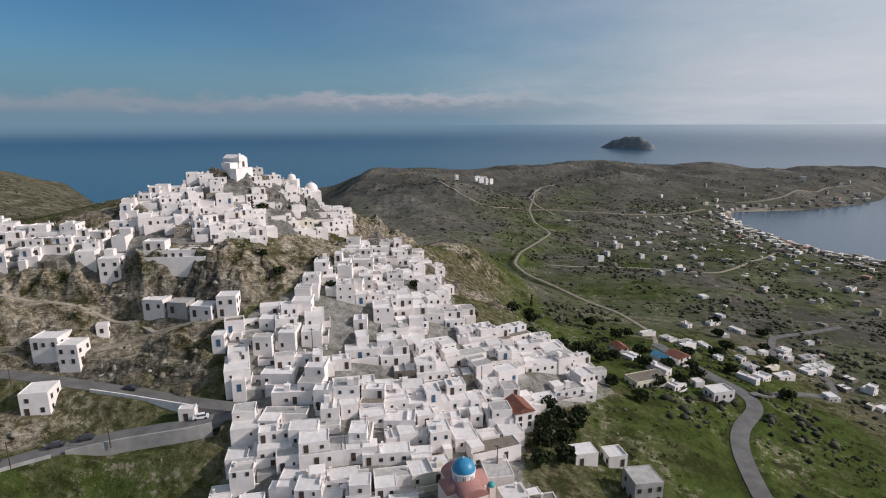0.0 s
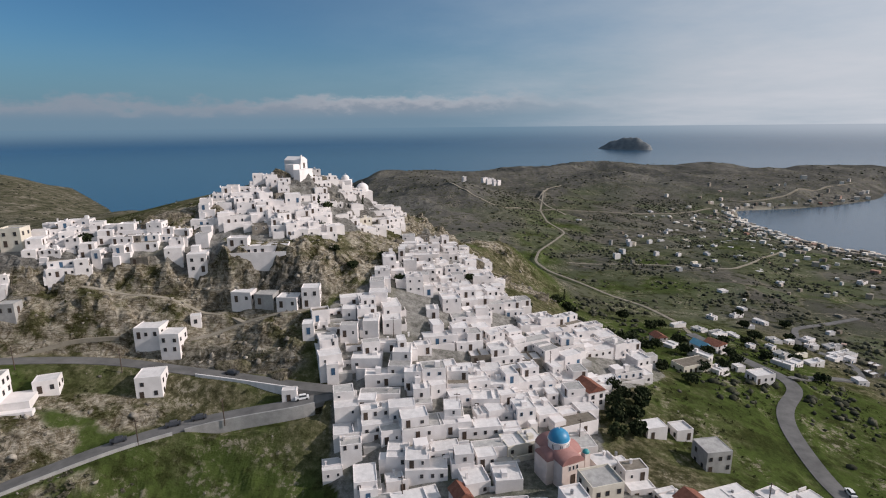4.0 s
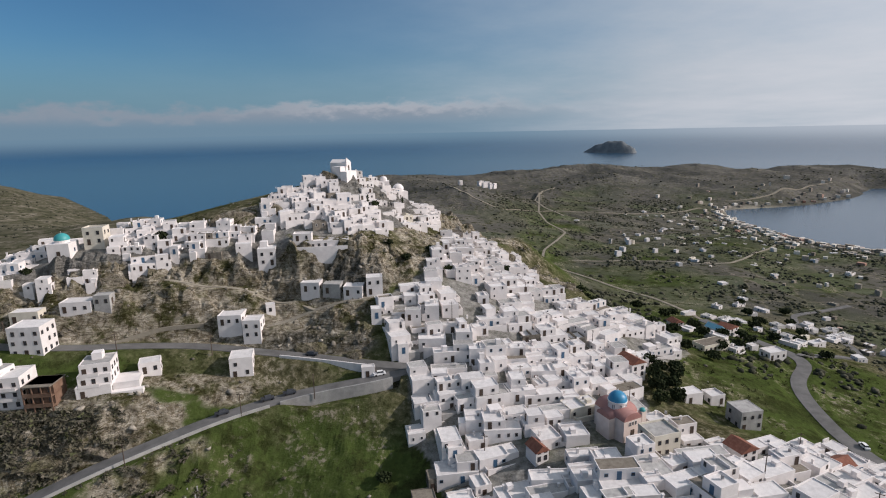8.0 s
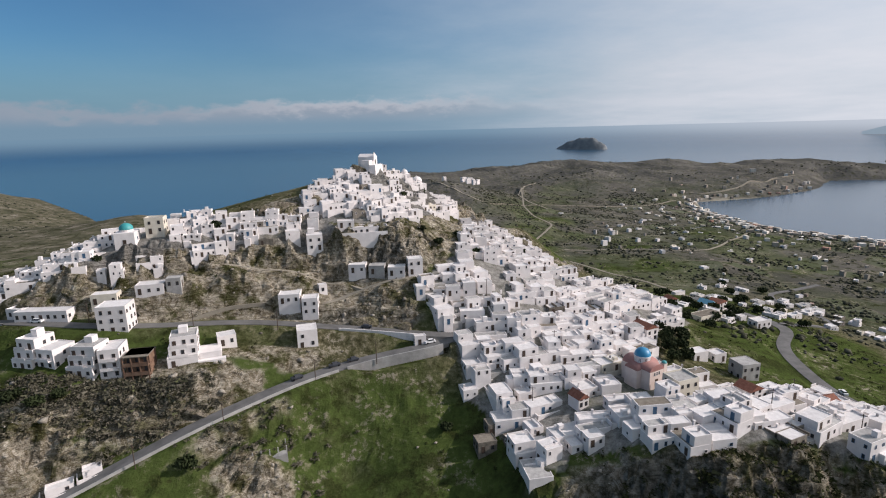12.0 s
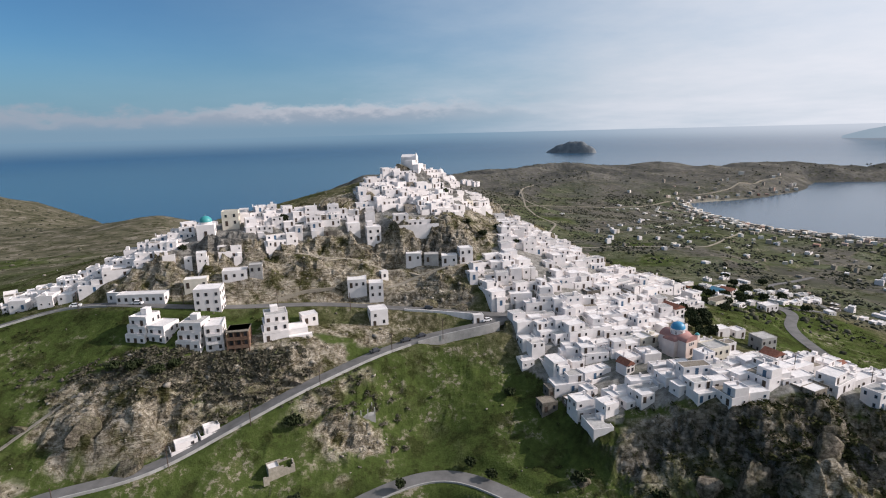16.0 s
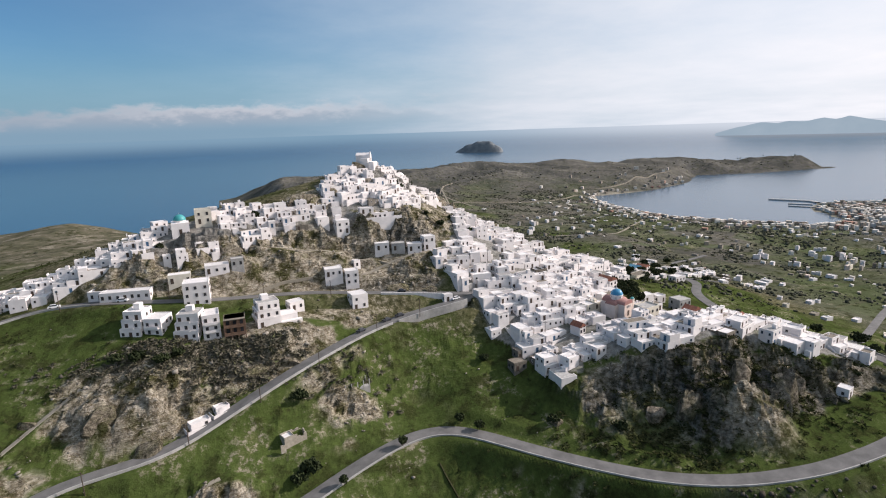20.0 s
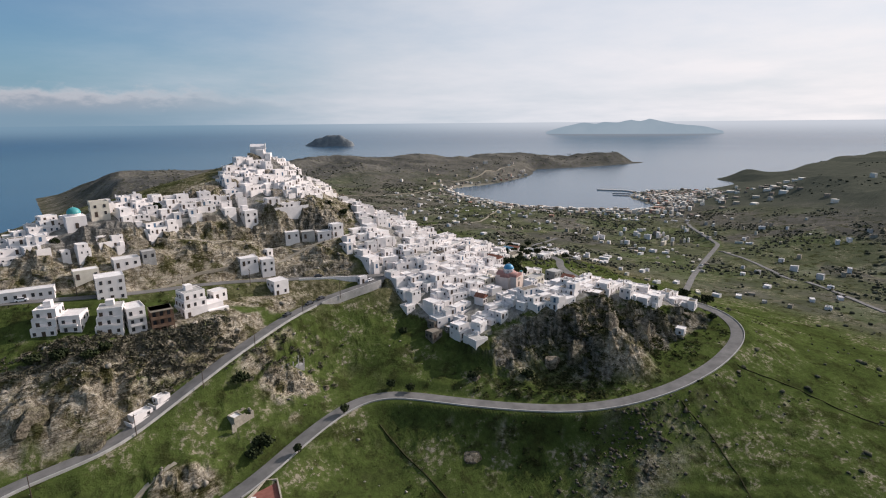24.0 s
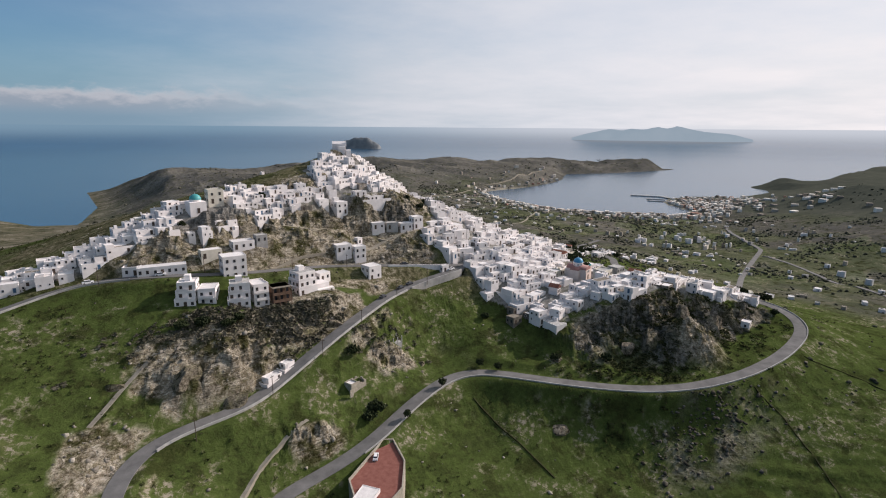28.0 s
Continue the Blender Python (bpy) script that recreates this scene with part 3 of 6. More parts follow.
def build_ground():
    gx = axis_lines(NEAR[0], NEAR[1], NEAR[2], -3000, 3600, 1.045)
    gy = axis_lines(NEAR[3], NEAR[4], NEAR[5], -1400, 1800, 1.032)
    xx, yy = np.meshgrid(gx, gy)
    zz = ground_height(xx, yy)
    h, w = xx.shape
    me = bpy.data.meshes.new("ground")
    idx = np.arange(h * w).reshape(h, w)
    quads = np.stack([idx[:-1, :-1], idx[:-1, 1:], idx[1:, 1:], idx[1:, :-1]], -1).reshape(-1, 4)
    me.vertices.add(h * w)
    me.vertices.foreach_set("co", np.stack([xx, yy, zz], -1).astype(np.float32).ravel())
    me.loops.add(quads.size)
    me.loops.foreach_set("vertex_index", quads.ravel().astype(np.int32))
    me.polygons.add(len(quads))
    me.polygons.foreach_set("loop_start", (np.arange(len(quads)) * 4).astype(np.int32))
    me.update(calc_edges=True)
    gyy, gxx = np.gradient(zz)
    slope = np.hypot(gxx / np.gradient(xx, axis=1), gyy / np.gradient(yy, axis=0))
    near = 1 - sstep(0, 80, np.maximum(np.maximum(-270 - xx, xx - 160), np.maximum(-60 - yy, yy - 260 - 90 * sstep(70, 30, xx) * sstep(-90, -50, xx))))
    # rock where it is steep; grass on gentle slopes and in the gully; dry scrub elsewhere
    patch = fractal(xx, yy, 26, 4, 21)
    fine = fractal(xx, yy, 6, 3, 31)
    crag = cragginess(xx, yy)
    mid = fractal(xx, yy, 14, 4, 77)
    rock = sstep(0.0, 0.25, 1.15 * crag + 0.35 * sstep(0.5, 1.2, slope) + 0.55 * mid + 0.3 * fine - 0.62 + 0.16 * sstep(55, 75, zz)) * near
    gully = np.exp(-(((xx + 72) / 17) ** 2 + ((yy - 90) / 26) ** 2)) * sstep(-45, -56, xx - 0.3 * (yy - 90))
    pasture = sstep(128, 104, yy + 0.12 * (xx + 100)) * np.where(zz < 66, 1, 0.35)
    east = sstep(20, 60, xx) * sstep(60, 40, zz) * sstep(190, 130, xx)
    field = np.clip(1.3 * np.maximum(pasture, 0.72 * east) + 0.22 + 0.28 * sstep(52, 60, zz) - 0.5 * crag + 0.9 * patch + 0.6 * fine - 0.12 * slope, 0, 1) * np.where(zz < 70, 1, 0.6)
    green = np.clip(np.maximum(field, 1.3 * gully), 0, 1) * near
    far = 1 - near
    lowland = sstep(34, 12, zz) * sstep(900, 300, np.hypot(xx - 150, yy - 350))
    green = np.maximum(green, 0.55 * far * lowland * sstep(-0.05, 0.4, fractal(xx, yy, 70, 3, 41) + 0.35 * sstep(420, 220, np.hypot(xx - 150, yy - 230))))
    meadow = sum(np.exp(-(((xx - cx) / rx) ** 2 + ((yy - cy) / ry) ** 2) ** 2) for cx, cy, rx, ry in ((84, 556, 34, 44), (104, 322, 30, 42), (92, 400, 30, 40), (170, 486, 60, 26), (304, 564, 26, 16), (272, 381, 26, 18), (66, 480, 30, 40), (150, 400, 40, 40), (40, 290, 30, 36), (60, 235, 26, 24), (128, 640, 40, 30), (-300, 240, 60, 46), (-340, 180, 60, 50), (-380, 330, 60, 30)))
    green = np.maximum(green, 0.95 * far * np.clip(meadow, 0, 1) * sstep(-0.55, 0.05, fractal(xx, yy, 30, 3, 43)))
    hollow = np.exp(-(((xx + 22) / 18) ** 2 + ((yy - 46) / 11) ** 2) ** 2) * sstep(-0.7, 0.1, fractal(xx, yy, 9, 3, 33) + 0.1)
    spill = np.exp(-(((xx + 14) / 30) ** 2 + ((yy - 3) / 12) ** 2) ** 2) * sstep(-0.35, 0.25, fractal(xx, yy, 11, 4, 35))
    rock, green = np.maximum(np.maximum(rock * (1 - 0.8 * hollow), 0.85 * spill), slab_mask(xx, yy)), np.maximum(green, 0.85 * hollow) * (1 - slab_mask(xx, yy))
    for nm, arr in (("rock", rock), ("green", green), ("far", far)):
        at = me.attributes.new(nm, "FLOAT", "POINT")
        at.data.foreach_set("value", arr.astype(np.float32).ravel())
    me.polygons.foreach_set("use_smooth", np.zeros(len(quads), bool))
    cd = coast_distance(xx, yy)
    sand = 0.7 * sstep(7, 2, cd) * (np.hypot(xx - 470, yy - 640) < 290)
    # dark stone mask paints shade on bluff and castle cliff; brown rock below too
    for nm, arr in (("valley", lowland * far), ("west", 0.85 * far * sstep(-180, -300, xx)), ("sand", sand), ("dark_rock_shade", np.clip(sum(np.exp(-(((xx - cx) / rx) ** 2 + ((yy - cy) / ry) ** 2) ** 2) for cx, cy, rx, ry in ((18, 44, 46, 19), (-26, 52, 26, 16), (70, 40, 24, 10), (-14, 3, 36, 14), (-80, 163, 22, 7), (-86, 140, 26, 5))), 0, 1) * sstep(-0.75, 0.1, fractal(xx, yy, 12, 3, 63)) * (1 - 0.55 * slab_mask(xx, yy)) * (1 - 0.5 * np.exp(-(((xx - 38) / 16) ** 2 + ((yy - 52) / 10) ** 2) ** 2))), ("paved", (0.62 + 0.34 * sstep(-0.45, 0.0, fractal(xx, yy, 9, 2, 91))) * sum(poly_mask(q, xx, yy) for q in (MAIN, KASTRO, RIDGE))), ("maquis_shade", 0.97 * sstep(500, 640, xx - 0.2 * yy) * sstep(640, 520, yy - 0.1 * xx) * sstep(-0.9, -0.2, fractal(xx, yy, 110, 4, 47)))):
        at = me.attributes.new(nm, "FLOAT", "POINT")
        at.data.foreach_set("value", arr.astype(np.float32).ravel())
    m, n, l, b = mat("hillside", 0.95)

    def attr(nm):
        a = n.new("ShaderNodeAttribute")
        a.attribute_name = nm
        return a.outputs["Fac"]
    n1, n2, n3 = noise_tex(n, l, 0.05, 6, 0.65), noise_tex(n, l, 0.45, 7, 0.75), noise_tex(n, l, 1.6, 6, 0.75)
    n4, n5 = noise_tex(n, l, 0.010, 8, 0.75), noise_tex(n, l, 0.12, 6, 0.7)
    blend = n.new("ShaderNodeMix")
    blend.inputs["Factor"].default_value = 0.55
    l.new(n2.outputs["Fac"], blend.inputs["A"])
    l.new(n1.outputs["Fac"], blend.inputs["B"])
    grass = ramp(n, l, blend.outputs["Result"], [(0.32, (0.022, 0.026, 0.010)), (0.43, (0.041, 0.055, 0.017)), (0.52, (0.057, 0.079, 0.022)), (0.60, (0.088, 0.100, 0.038)), (0.72, (0.16, 0.146, 0.080))])
    scrub = ramp(n, l, n2.outputs["Fac"], [(0.34, (0.030, 0.029, 0.015)), (0.5, (0.096, 0.088, 0.050)), (0.70, (0.24, 0.208, 0.146))])
    n7 = noise_tex(n, l, 0.5, 4, 0.55)
    stone = ramp(n, l, n7.outputs["Fac"], [(0.32, (0.17, 0.152, 0.124)), (0.42, (0.33, 0.297, 0.244)), (0.52, (0.43, 0.39, 0.325)), (0.64, (0.54, 0.495, 0.42))])
    # far hill tones lifted and greyed, haze worked into the base colour
    farc = ramp(n, l, n4.outputs["Fac"], [(0.32, (0.055, 0.056, 0.053)), (0.5, (0.102, 0.099, 0.091)), (0.66, (0.175, 0.166, 0.150))])
    # small fields parted by pale dry-stone walls in the valley
    tc = n.new("ShaderNodeTexCoord")
    warp = n.new("ShaderNodeVectorMath")
    warp.operation = "MULTIPLY_ADD"
    l.new(n5.outputs["Color"], warp.inputs[0])
    warp.inputs[1].default_value = (14, 14, 0)
    l.new(tc.outputs["Object"], warp.inputs[2])
    cells, edge = n.new("ShaderNodeTexVoronoi"), n.new("ShaderNodeTexVoronoi")
    edge.feature = "DISTANCE_TO_EDGE"
    for v in (cells, edge):
        v.voronoi_dimensions = "2D"
        v.inputs["Scale"].default_value = 0.024
        l.new(warp.outputs[0], v.inputs["Vector"])
    sepc = n.new("ShaderNodeSeparateColor")
    l.new(cells.outputs["Color"], sepc.inputs[0])
    # field tones carry the same painted haze, paler than the near ground
    crop = ramp(n, l, sepc.outputs[0], [(0.15, (0.058, 0.057, 0.043)), (0.5, (0.118, 0.107, 0.084)), (0.76, (0.088, 0.100, 0.054)), (0.94, (0.104, 0.136, 0.046))])
    # southern hills: dark maquis with cloud shadow painted in, lifted slightly for haze
    dark_hill = mixc(n, l, n1.outputs["Fac"], (0.040, 0.046, 0.036), (0.098, 0.102, 0.080))
    crop2 = mixc(n, l, 0.55, crop.outputs["Color"], farc.outputs["Color"])
    hedge = ramp(n, l, edge.outputs["Distance"], [(0.012, (1, 1, 1)), (0.04, (0, 0, 0))])
    crop3 = mixc(n, l, hedge.outputs["Color"], crop2, (0.15, 0.135, 0.105))
    spots = ramp(n, l, n5.outputs["Fac"], [(0.38, (0.5, 0.5, 0.5)), (0.5, (1, 1, 1)), (0.62, (1.5, 1.45, 1.35))])
    hills = mixc(n, l, 1.0, farc.outputs["Color"], spots.outputs["Color"], "MULTIPLY")
    c = mixc(n, l, attr("far"), scrub.outputs["Color"], hills)
    west = ramp(n, l, n1.outputs["Fac"], [(0.34, (0.050, 0.050, 0.030)), (0.47, (0.098, 0.094, 0.058)), (0.55, (0.130, 0.115, 0.082)), (0.66, (0.23, 0.205, 0.16))])
    c = mixc(n, l, attr("west"), c, west.outputs["Color"])
    c = mixc(n, l, attr("valley"), c, crop3)
    c = mixc(n, l, attr("green"), c, grass.outputs["Color"])
    # pale stones in patches of the turf
    bed, chip = ramp(n, l, n1.outputs["Fac"], [(0.52, (0, 0, 0)), (0.62, (1, 1, 1))]), ramp(n, l, n2.outputs["Fac"], [(0.52, (0, 0, 0)), (0.58, (1, 1, 1))])
    c = mixc(n, l, mixc(n, l, 1.0, bed.outputs["Color"], chip.outputs["Color"], "MULTIPLY"), c, (0.24, 0.215, 0.165))
    # olive shrub blots over grass and scrub, then bare stone
    blot = ramp(n, l, n5.outputs["Fac"], [(0.52, (0, 0, 0)), (0.60, (0.8, 0.8, 0.8))])
    shrub = ramp(n, l, n3.outputs["Fac"], [(0.35, (0.012, 0.015, 0.006)), (0.65, (0.045, 0.050, 0.018))])
    c = mixc(n, l, blot.outputs["Color"], c, shrub.outputs["Color"])
    c = mixc(n, l, attr("maquis_shade"), c, dark_hill)
    mossy = ramp(n, l, n5.outputs["Fac"], [(0.45, (1, 1, 1)), (0.60, (0.62, 0.62, 0.50))])
    n6 = noise_tex(n, l, 0.22, 9, 0.68)
    n6.inputs["Distortion"].default_value = 0.6
    crack = ramp(n, l, n6.outputs["Fac"], [(0.40, (1, 1, 1)), (0.455, (0.50, 0.47, 0.40)), (0.47, (0.50, 0.47, 0.40)), (0.50, (1, 1, 1)), (0.58, (0.9, 0.9, 0.88)), (0.62, (0.5, 0.48, 0.42)), (0.65, (1, 1, 1))])
    bare = mixc(n, l, 1.0, stone.outputs["Color"], mossy.outputs["Color"], "MULTIPLY")
    tuft = ramp(n, l, n5.outputs["Fac"], [(0.52, (0, 0, 0)), (0.60, (0.8, 0.8, 0.8))])
    bare = mixc(n, l, tuft.outputs["Color"], bare, (0.060, 0.066, 0.022))
    tcs, mp = n.new("ShaderNodeTexCoord"), n.new("ShaderNodeMapping")
    mp.inputs["Scale"].default_value, mp.inputs["Rotation"].default_value = (0.10, 0.16, 0.95), (0.3, 0.25, 0.4)
    l.new(tcs.outputs["Object"], mp.inputs["Vector"])
    beds = n.new("ShaderNodeTexNoise")
    beds.inputs["Scale"].default_value, beds.inputs["Detail"].default_value, beds.inputs["Roughness"].default_value, beds.inputs["Distortion"].default_value = 1.0, 7, 0.62, 0.5
    l.new(mp.outputs["Vector"], beds.inputs["Vector"])
    band = ramp(n, l, beds.outputs["Fac"], [(0.36, (0.72, 0.70, 0.65)), (0.44, (1, 1, 1)), (0.495, (0.62, 0.59, 0.53)), (0.53, (1.08, 1.07, 1.05)), (0.66, (0.86, 0.85, 0.82))])
    bare = mixc(n, l, 1.0, bare, band.outputs["Color"], "MULTIPLY")
    # darker stone tones that hold the bluff's shade as well as dark rock
    dark_rock_shade = ramp(n, l, n7.outputs["Fac"], [(0.34, (0.062, 0.060, 0.046)), (0.48, (0.135, 0.127, 0.108)), (0.62, (0.26, 0.243, 0.214))])
    bare = mixc(n, l, attr("dark_rock_shade"), bare, dark_rock_shade.outputs["Color"])
    c = mixc(n, l, attr("rock"), c, mixc(n, l, 1.0, bare, crack.outputs["Color"], "MULTIPLY"))
    c = mixc(n, l, attr("sand"), c, (0.34, 0.31, 0.25))
    lane = ramp(n, l, n2.outputs["Fac"], [(0.35, (0.10, 0.095, 0.085)), (0.65, (0.30, 0.29, 0.27))])
    c = mixc(n, l, attr("paved"), c, lane.outputs["Color"])
    l.new(c, b.inputs["Base Color"])
    bump(n, l, b, n2.outputs["Fac"], 0.7, 0.8)
    turf = [q for q in n if q.type == "BUMP"][0]
    ledge = n.new("ShaderNodeBump")
    ledge.inputs["Distance"].default_value = 2.5
    l.new(attr("rock"), ledge.inputs["Strength"])
    relief = n.new("ShaderNodeMath")
    relief.operation = "ADD"
    l.new(n6.outputs["Fac"], relief.inputs[0])
    l.new(beds.outputs["Fac"], relief.inputs[1])
    l.new(relief.outputs[0], ledge.inputs["Height"])
    l.new(ledge.outputs["Normal"], turf.inputs["Normal"])
    me.materials.append(m)
    tagged(new("ground", me), "rocky island hillside with green winter grass and scrub", "hillside", kind="structure")


build_ground()


def ring_sheet(rings, seg=128):
    bm = bmesh.new()
    last = None
    for r, z in rings:
        ring = [bm.verts.new((-100 + r * math.cos(2 * math.pi * i / seg), -50 + r * math.sin(2 * math.pi * i / seg), z)) for i in range(seg)]
        if last:
            for i in range(seg):
                bm.faces.new((last[i], last[(i + 1) % seg], ring[(i + 1) % seg], ring[i]))
        elif z == SEA and r < 500:
            bm.faces.new(ring)
        last = ring
    for f in bm.faces:
        f.smooth = True
    return bm


def water_nodes(name):
    m, n, l, b = mat(name, 0.22)
    b.inputs["Specular IOR Level"].default_value = 0.9
    n1 = noise_tex(n, l, 0.0022, 5, 0.6)
    r = ramp(n, l, n1.outputs["Fac"], [(0.3, (0.010, 0.048, 0.095)), (0.7, (0.018, 0.066, 0.120))])
    l.new(r.outputs["Color"], b.inputs["Base Color"])
    n2 = noise_tex(n, l, 0.12, 6, 0.65)
    bump(n, l, b, n2.outputs["Fac"], 0.16, 1.0)
    return m, n, l, b


def build_sea():
    m = water_nodes("sea_water")[0]
    tagged(part("water", ring_sheet([(r, SEA) for r in (300, 800, 1400, 2000, 2600, 3200)]), m), "deep blue sea with small ripples", "sea", kind="structure")
    # the sea's far rim, lifted to the horizon, passes into haze painted as glow
    m, n, l, b = water_nodes("far_sea_haze_glow")
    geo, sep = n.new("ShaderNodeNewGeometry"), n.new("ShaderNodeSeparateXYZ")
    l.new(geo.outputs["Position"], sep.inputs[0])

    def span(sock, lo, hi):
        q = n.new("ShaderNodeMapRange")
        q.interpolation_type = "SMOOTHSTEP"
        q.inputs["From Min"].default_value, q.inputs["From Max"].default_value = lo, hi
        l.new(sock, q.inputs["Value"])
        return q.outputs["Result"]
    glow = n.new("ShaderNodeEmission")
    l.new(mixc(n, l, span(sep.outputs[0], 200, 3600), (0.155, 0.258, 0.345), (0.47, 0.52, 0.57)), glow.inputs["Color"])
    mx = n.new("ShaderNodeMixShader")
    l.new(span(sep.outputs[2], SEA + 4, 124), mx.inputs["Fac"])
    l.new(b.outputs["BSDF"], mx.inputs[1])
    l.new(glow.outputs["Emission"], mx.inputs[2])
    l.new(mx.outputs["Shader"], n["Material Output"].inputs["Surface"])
    tagged(part("backdrop", ring_sheet([(3200, SEA), (3600, SEA + 6), (3900, SEA + 22), (4200, SEA + 56), (4450, SEA + 100), (4640, SEA + 141)]), m), "far rim of the blue sea with painted haze", "sea", kind="structure")


build_sea()

# ---- roads ----
def frame_of(line):
    t = np.gradient(line[:, :2], axis=0)
    t /= np.maximum(1e-6, np.hypot(t[:, 0], t[:, 1]))[:, None]
    return np.stack([-t[:, 1], t[:, 0]], 1)


def ribbon(line, offsets, heights):
    """A strip along a line, through the given sideways offsets and heights."""
    nrm = frame_of(line)
    verts, faces = [], []
    k = len(offsets)
    for p, q in zip(line, nrm):
        for o, h in zip(offsets, heights):
            verts.append((p[0] + q[0] * o, p[1] + q[1] * o, p[2] + h))
    for i in range(len(line) - 1):
        for j in range(k - 1):
            a = i * k + j
            faces.append((a, a + 1, a + k + 1, a + k))
    return verts, faces


def road(name, line, half, label):
    me = mesh_from(name, ribbon(line, [-half - 0.3, -half, 0, half, half + 0.3], [-1.2, 0.06, 0.12, 0.06, -1.2]), (ASPHALT if half > 2 else TRACKM,))
    return tagged(new(name, me), label, "road", kind="structure")


for k, line in ROADS.items():
    road("road", line, ROAD_HALF[k], {"upper": "narrow grey asphalt road below the ridge houses", "slope": "grey asphalt road sloping down from the village junction",
         "valley": "grey asphalt road looping below the village bluff", "valley2": "pale lane running down into the valley", "beach": "grey road through the valley towards the bay"}[k])


def side_wall(line, offset, low, high, thick, label, material, name="road_wall"):
    v, f = ribbon(line, [offset - thick / 2, offset - thick / 2, offset + thick / 2, offset + thick / 2], [low, high, high, low])
    return tagged(new(name, mesh_from(name, (v, f), (material,))), label, "wall", kind="structure")


def stretch(line, a, b):
    """The piece of a line between two x values."""
    i = [k for k, p in enumerate(line) if min(a, b) <= p[0] <= max(a, b)]
    return line[i[0]:i[-1] + 1]


sl = ROADS["slope"]
side_wall(stretch(sl[sl[:, 1] > 60], -222, -96), 3.1, -1.6, 0.75, 0.35, "low grey parapet along the sloping road", GREYPL)
side_wall(stretch(sl[sl[:, 1] > 100], -97, -60), 3.1, -5.0, 0.75, 0.5, "tall grey retaining wall curving below the junction", GREYPL, "retaining_wall")
up_line = ROADS["upper"]
side_wall(stretch(up_line, -100, -66), -2.7, -4.5, 0.8, 0.4, "whitewashed retaining wall under the upper road", ROOFS, "retaining_wall")
side_wall(stretch(up_line, -262, -208), -2.7, -2.0, 0.6, 0.4, "low grey parapet along the ridge road", GREYPL)
va = ROADS["valley"]
side_wall(stretch(va[(va[:, 1] > 5) & (va[:, 1] < 80)], -150, 100), -3.1, -2.2, 0.45, 0.35, "low grey stone parapet along the valley road", GREYPL)


def draped(name, pts, half, label, material, thick=0.0, high=0.12):
    """A path or a low wall that follows the ground."""
    line = smooth_line([(x, y, 0.0) for x, y in pts], 1.5, 6 if name == "track" else 1)
    line[:, 2] = ground_height(line[:, 0], line[:, 1])
    for _ in range(3):
        line[1:-1, 2] = 0.5 * line[1:-1, 2] + 0.25 * (line[:-2, 2] + line[2:, 2])
    me = mesh_from(name, ribbon(line, [-half - 0.1, -half, half, half + 0.1], [-1.2, high, high, -1.2]), (material,))
    return tagged(new(name, me), label, name.replace("_", " "), kind="structure")


draped("footpath", [(-143.9, 156.5), (-128.6, 157), (-114, 158), (-101, 157.5), (-95, 156.5), (-90, 153.5)], 0.8, "pale stepped footpath under the castle rock", TRACKM)
draped("footpath", [(-105, 146), (-98, 150), (-90, 153.5), (-78, 154.5), (-66, 157)], 1.2, "pale lane climbing from the road fork", TRACKM)
draped("footpath", [(-161.9, 130), (-152, 138), (-139.4, 143), (-126.8, 145)], 0.7, "grassy footpath across the slope", TRACKM)
draped("track", [(151, 721), (136, 784), (135, 855), (171, 955), (206, 1005)], 1.2, "pale dirt track climbing the far hill", TRACKM, high=0.6)
draped("track", [(96, 470), (138, 471), (186, 471), (215, 452), (240, 452), (275, 480), (306, 515), (360, 560)], 1.2, "pale dirt lane across the valley floor", TRACKM, high=0.6)
draped("track", [(119, 744), (90, 735), (55, 702), (30, 720), (-20, 800)], 1.4, "pale dirt track over the brown hillside", TRACKM, high=0.8)
draped("track", [(119, 744), (160, 760), (230, 770), (330, 800), (420, 850)], 1.2, "pale lane between the far fields", TRACKM, high=0.8)
draped("track", [(121.5, 189), (147.8, 205), (175.2, 215), (188.8, 240), (175.2, 262), (197.9, 300), (262, 330)], 1.8, "winding grey lane through the valley houses", ASPHALT, high=0.5)
draped("track", [(362, 194), (346, 151), (305, 93), (268, 44), (252, 17)], 1.8, "grey lane past the lower valley houses", ASPHALT, high=0.5)
draped("track", [(459, 908), (498, 904), (544, 914), (595, 934), (662, 972), (728, 1019), (810, 1062)], 1.5, "pale track along the far headland", TRACKM, high=0.8)
draped("track", [(-224.9, 70), (-215.9, 82), (-205.1, 92)], 0.8, "grassy footpath beside the rocks", TRACKM)
draped("track", [(-191.6, 40), (-181.7, 52), (-170.9, 58), (-161.9, 62)], 1.1, "muddy farm track in the field", TRACKM)
MOSSY = rough_mat("overgrown_dry_stone", (0.030, 0.034, 0.014), (0.085, 0.080, 0.045), 3.0, 0.95, 0.8, vary=0.3)
draped("field_wall", [(-92, 62), (-89, 50), (-85, 37), (-82, 22)], 0.22, "dry-stone wall down the gully", MOSSY, high=0.4)
draped("field_wall", [(14, 6), (15, -6), (9, -22), (-3, -40)], 0.2, "dry-stone wall down the green slope", MOSSY, high=0.25)
draped("field_wall", [(56.9, 8), (70.5, -10), (75, -30), (84.2, -50)], 0.2, "dry-stone wall on the green slope", MOSSY, high=0.25)

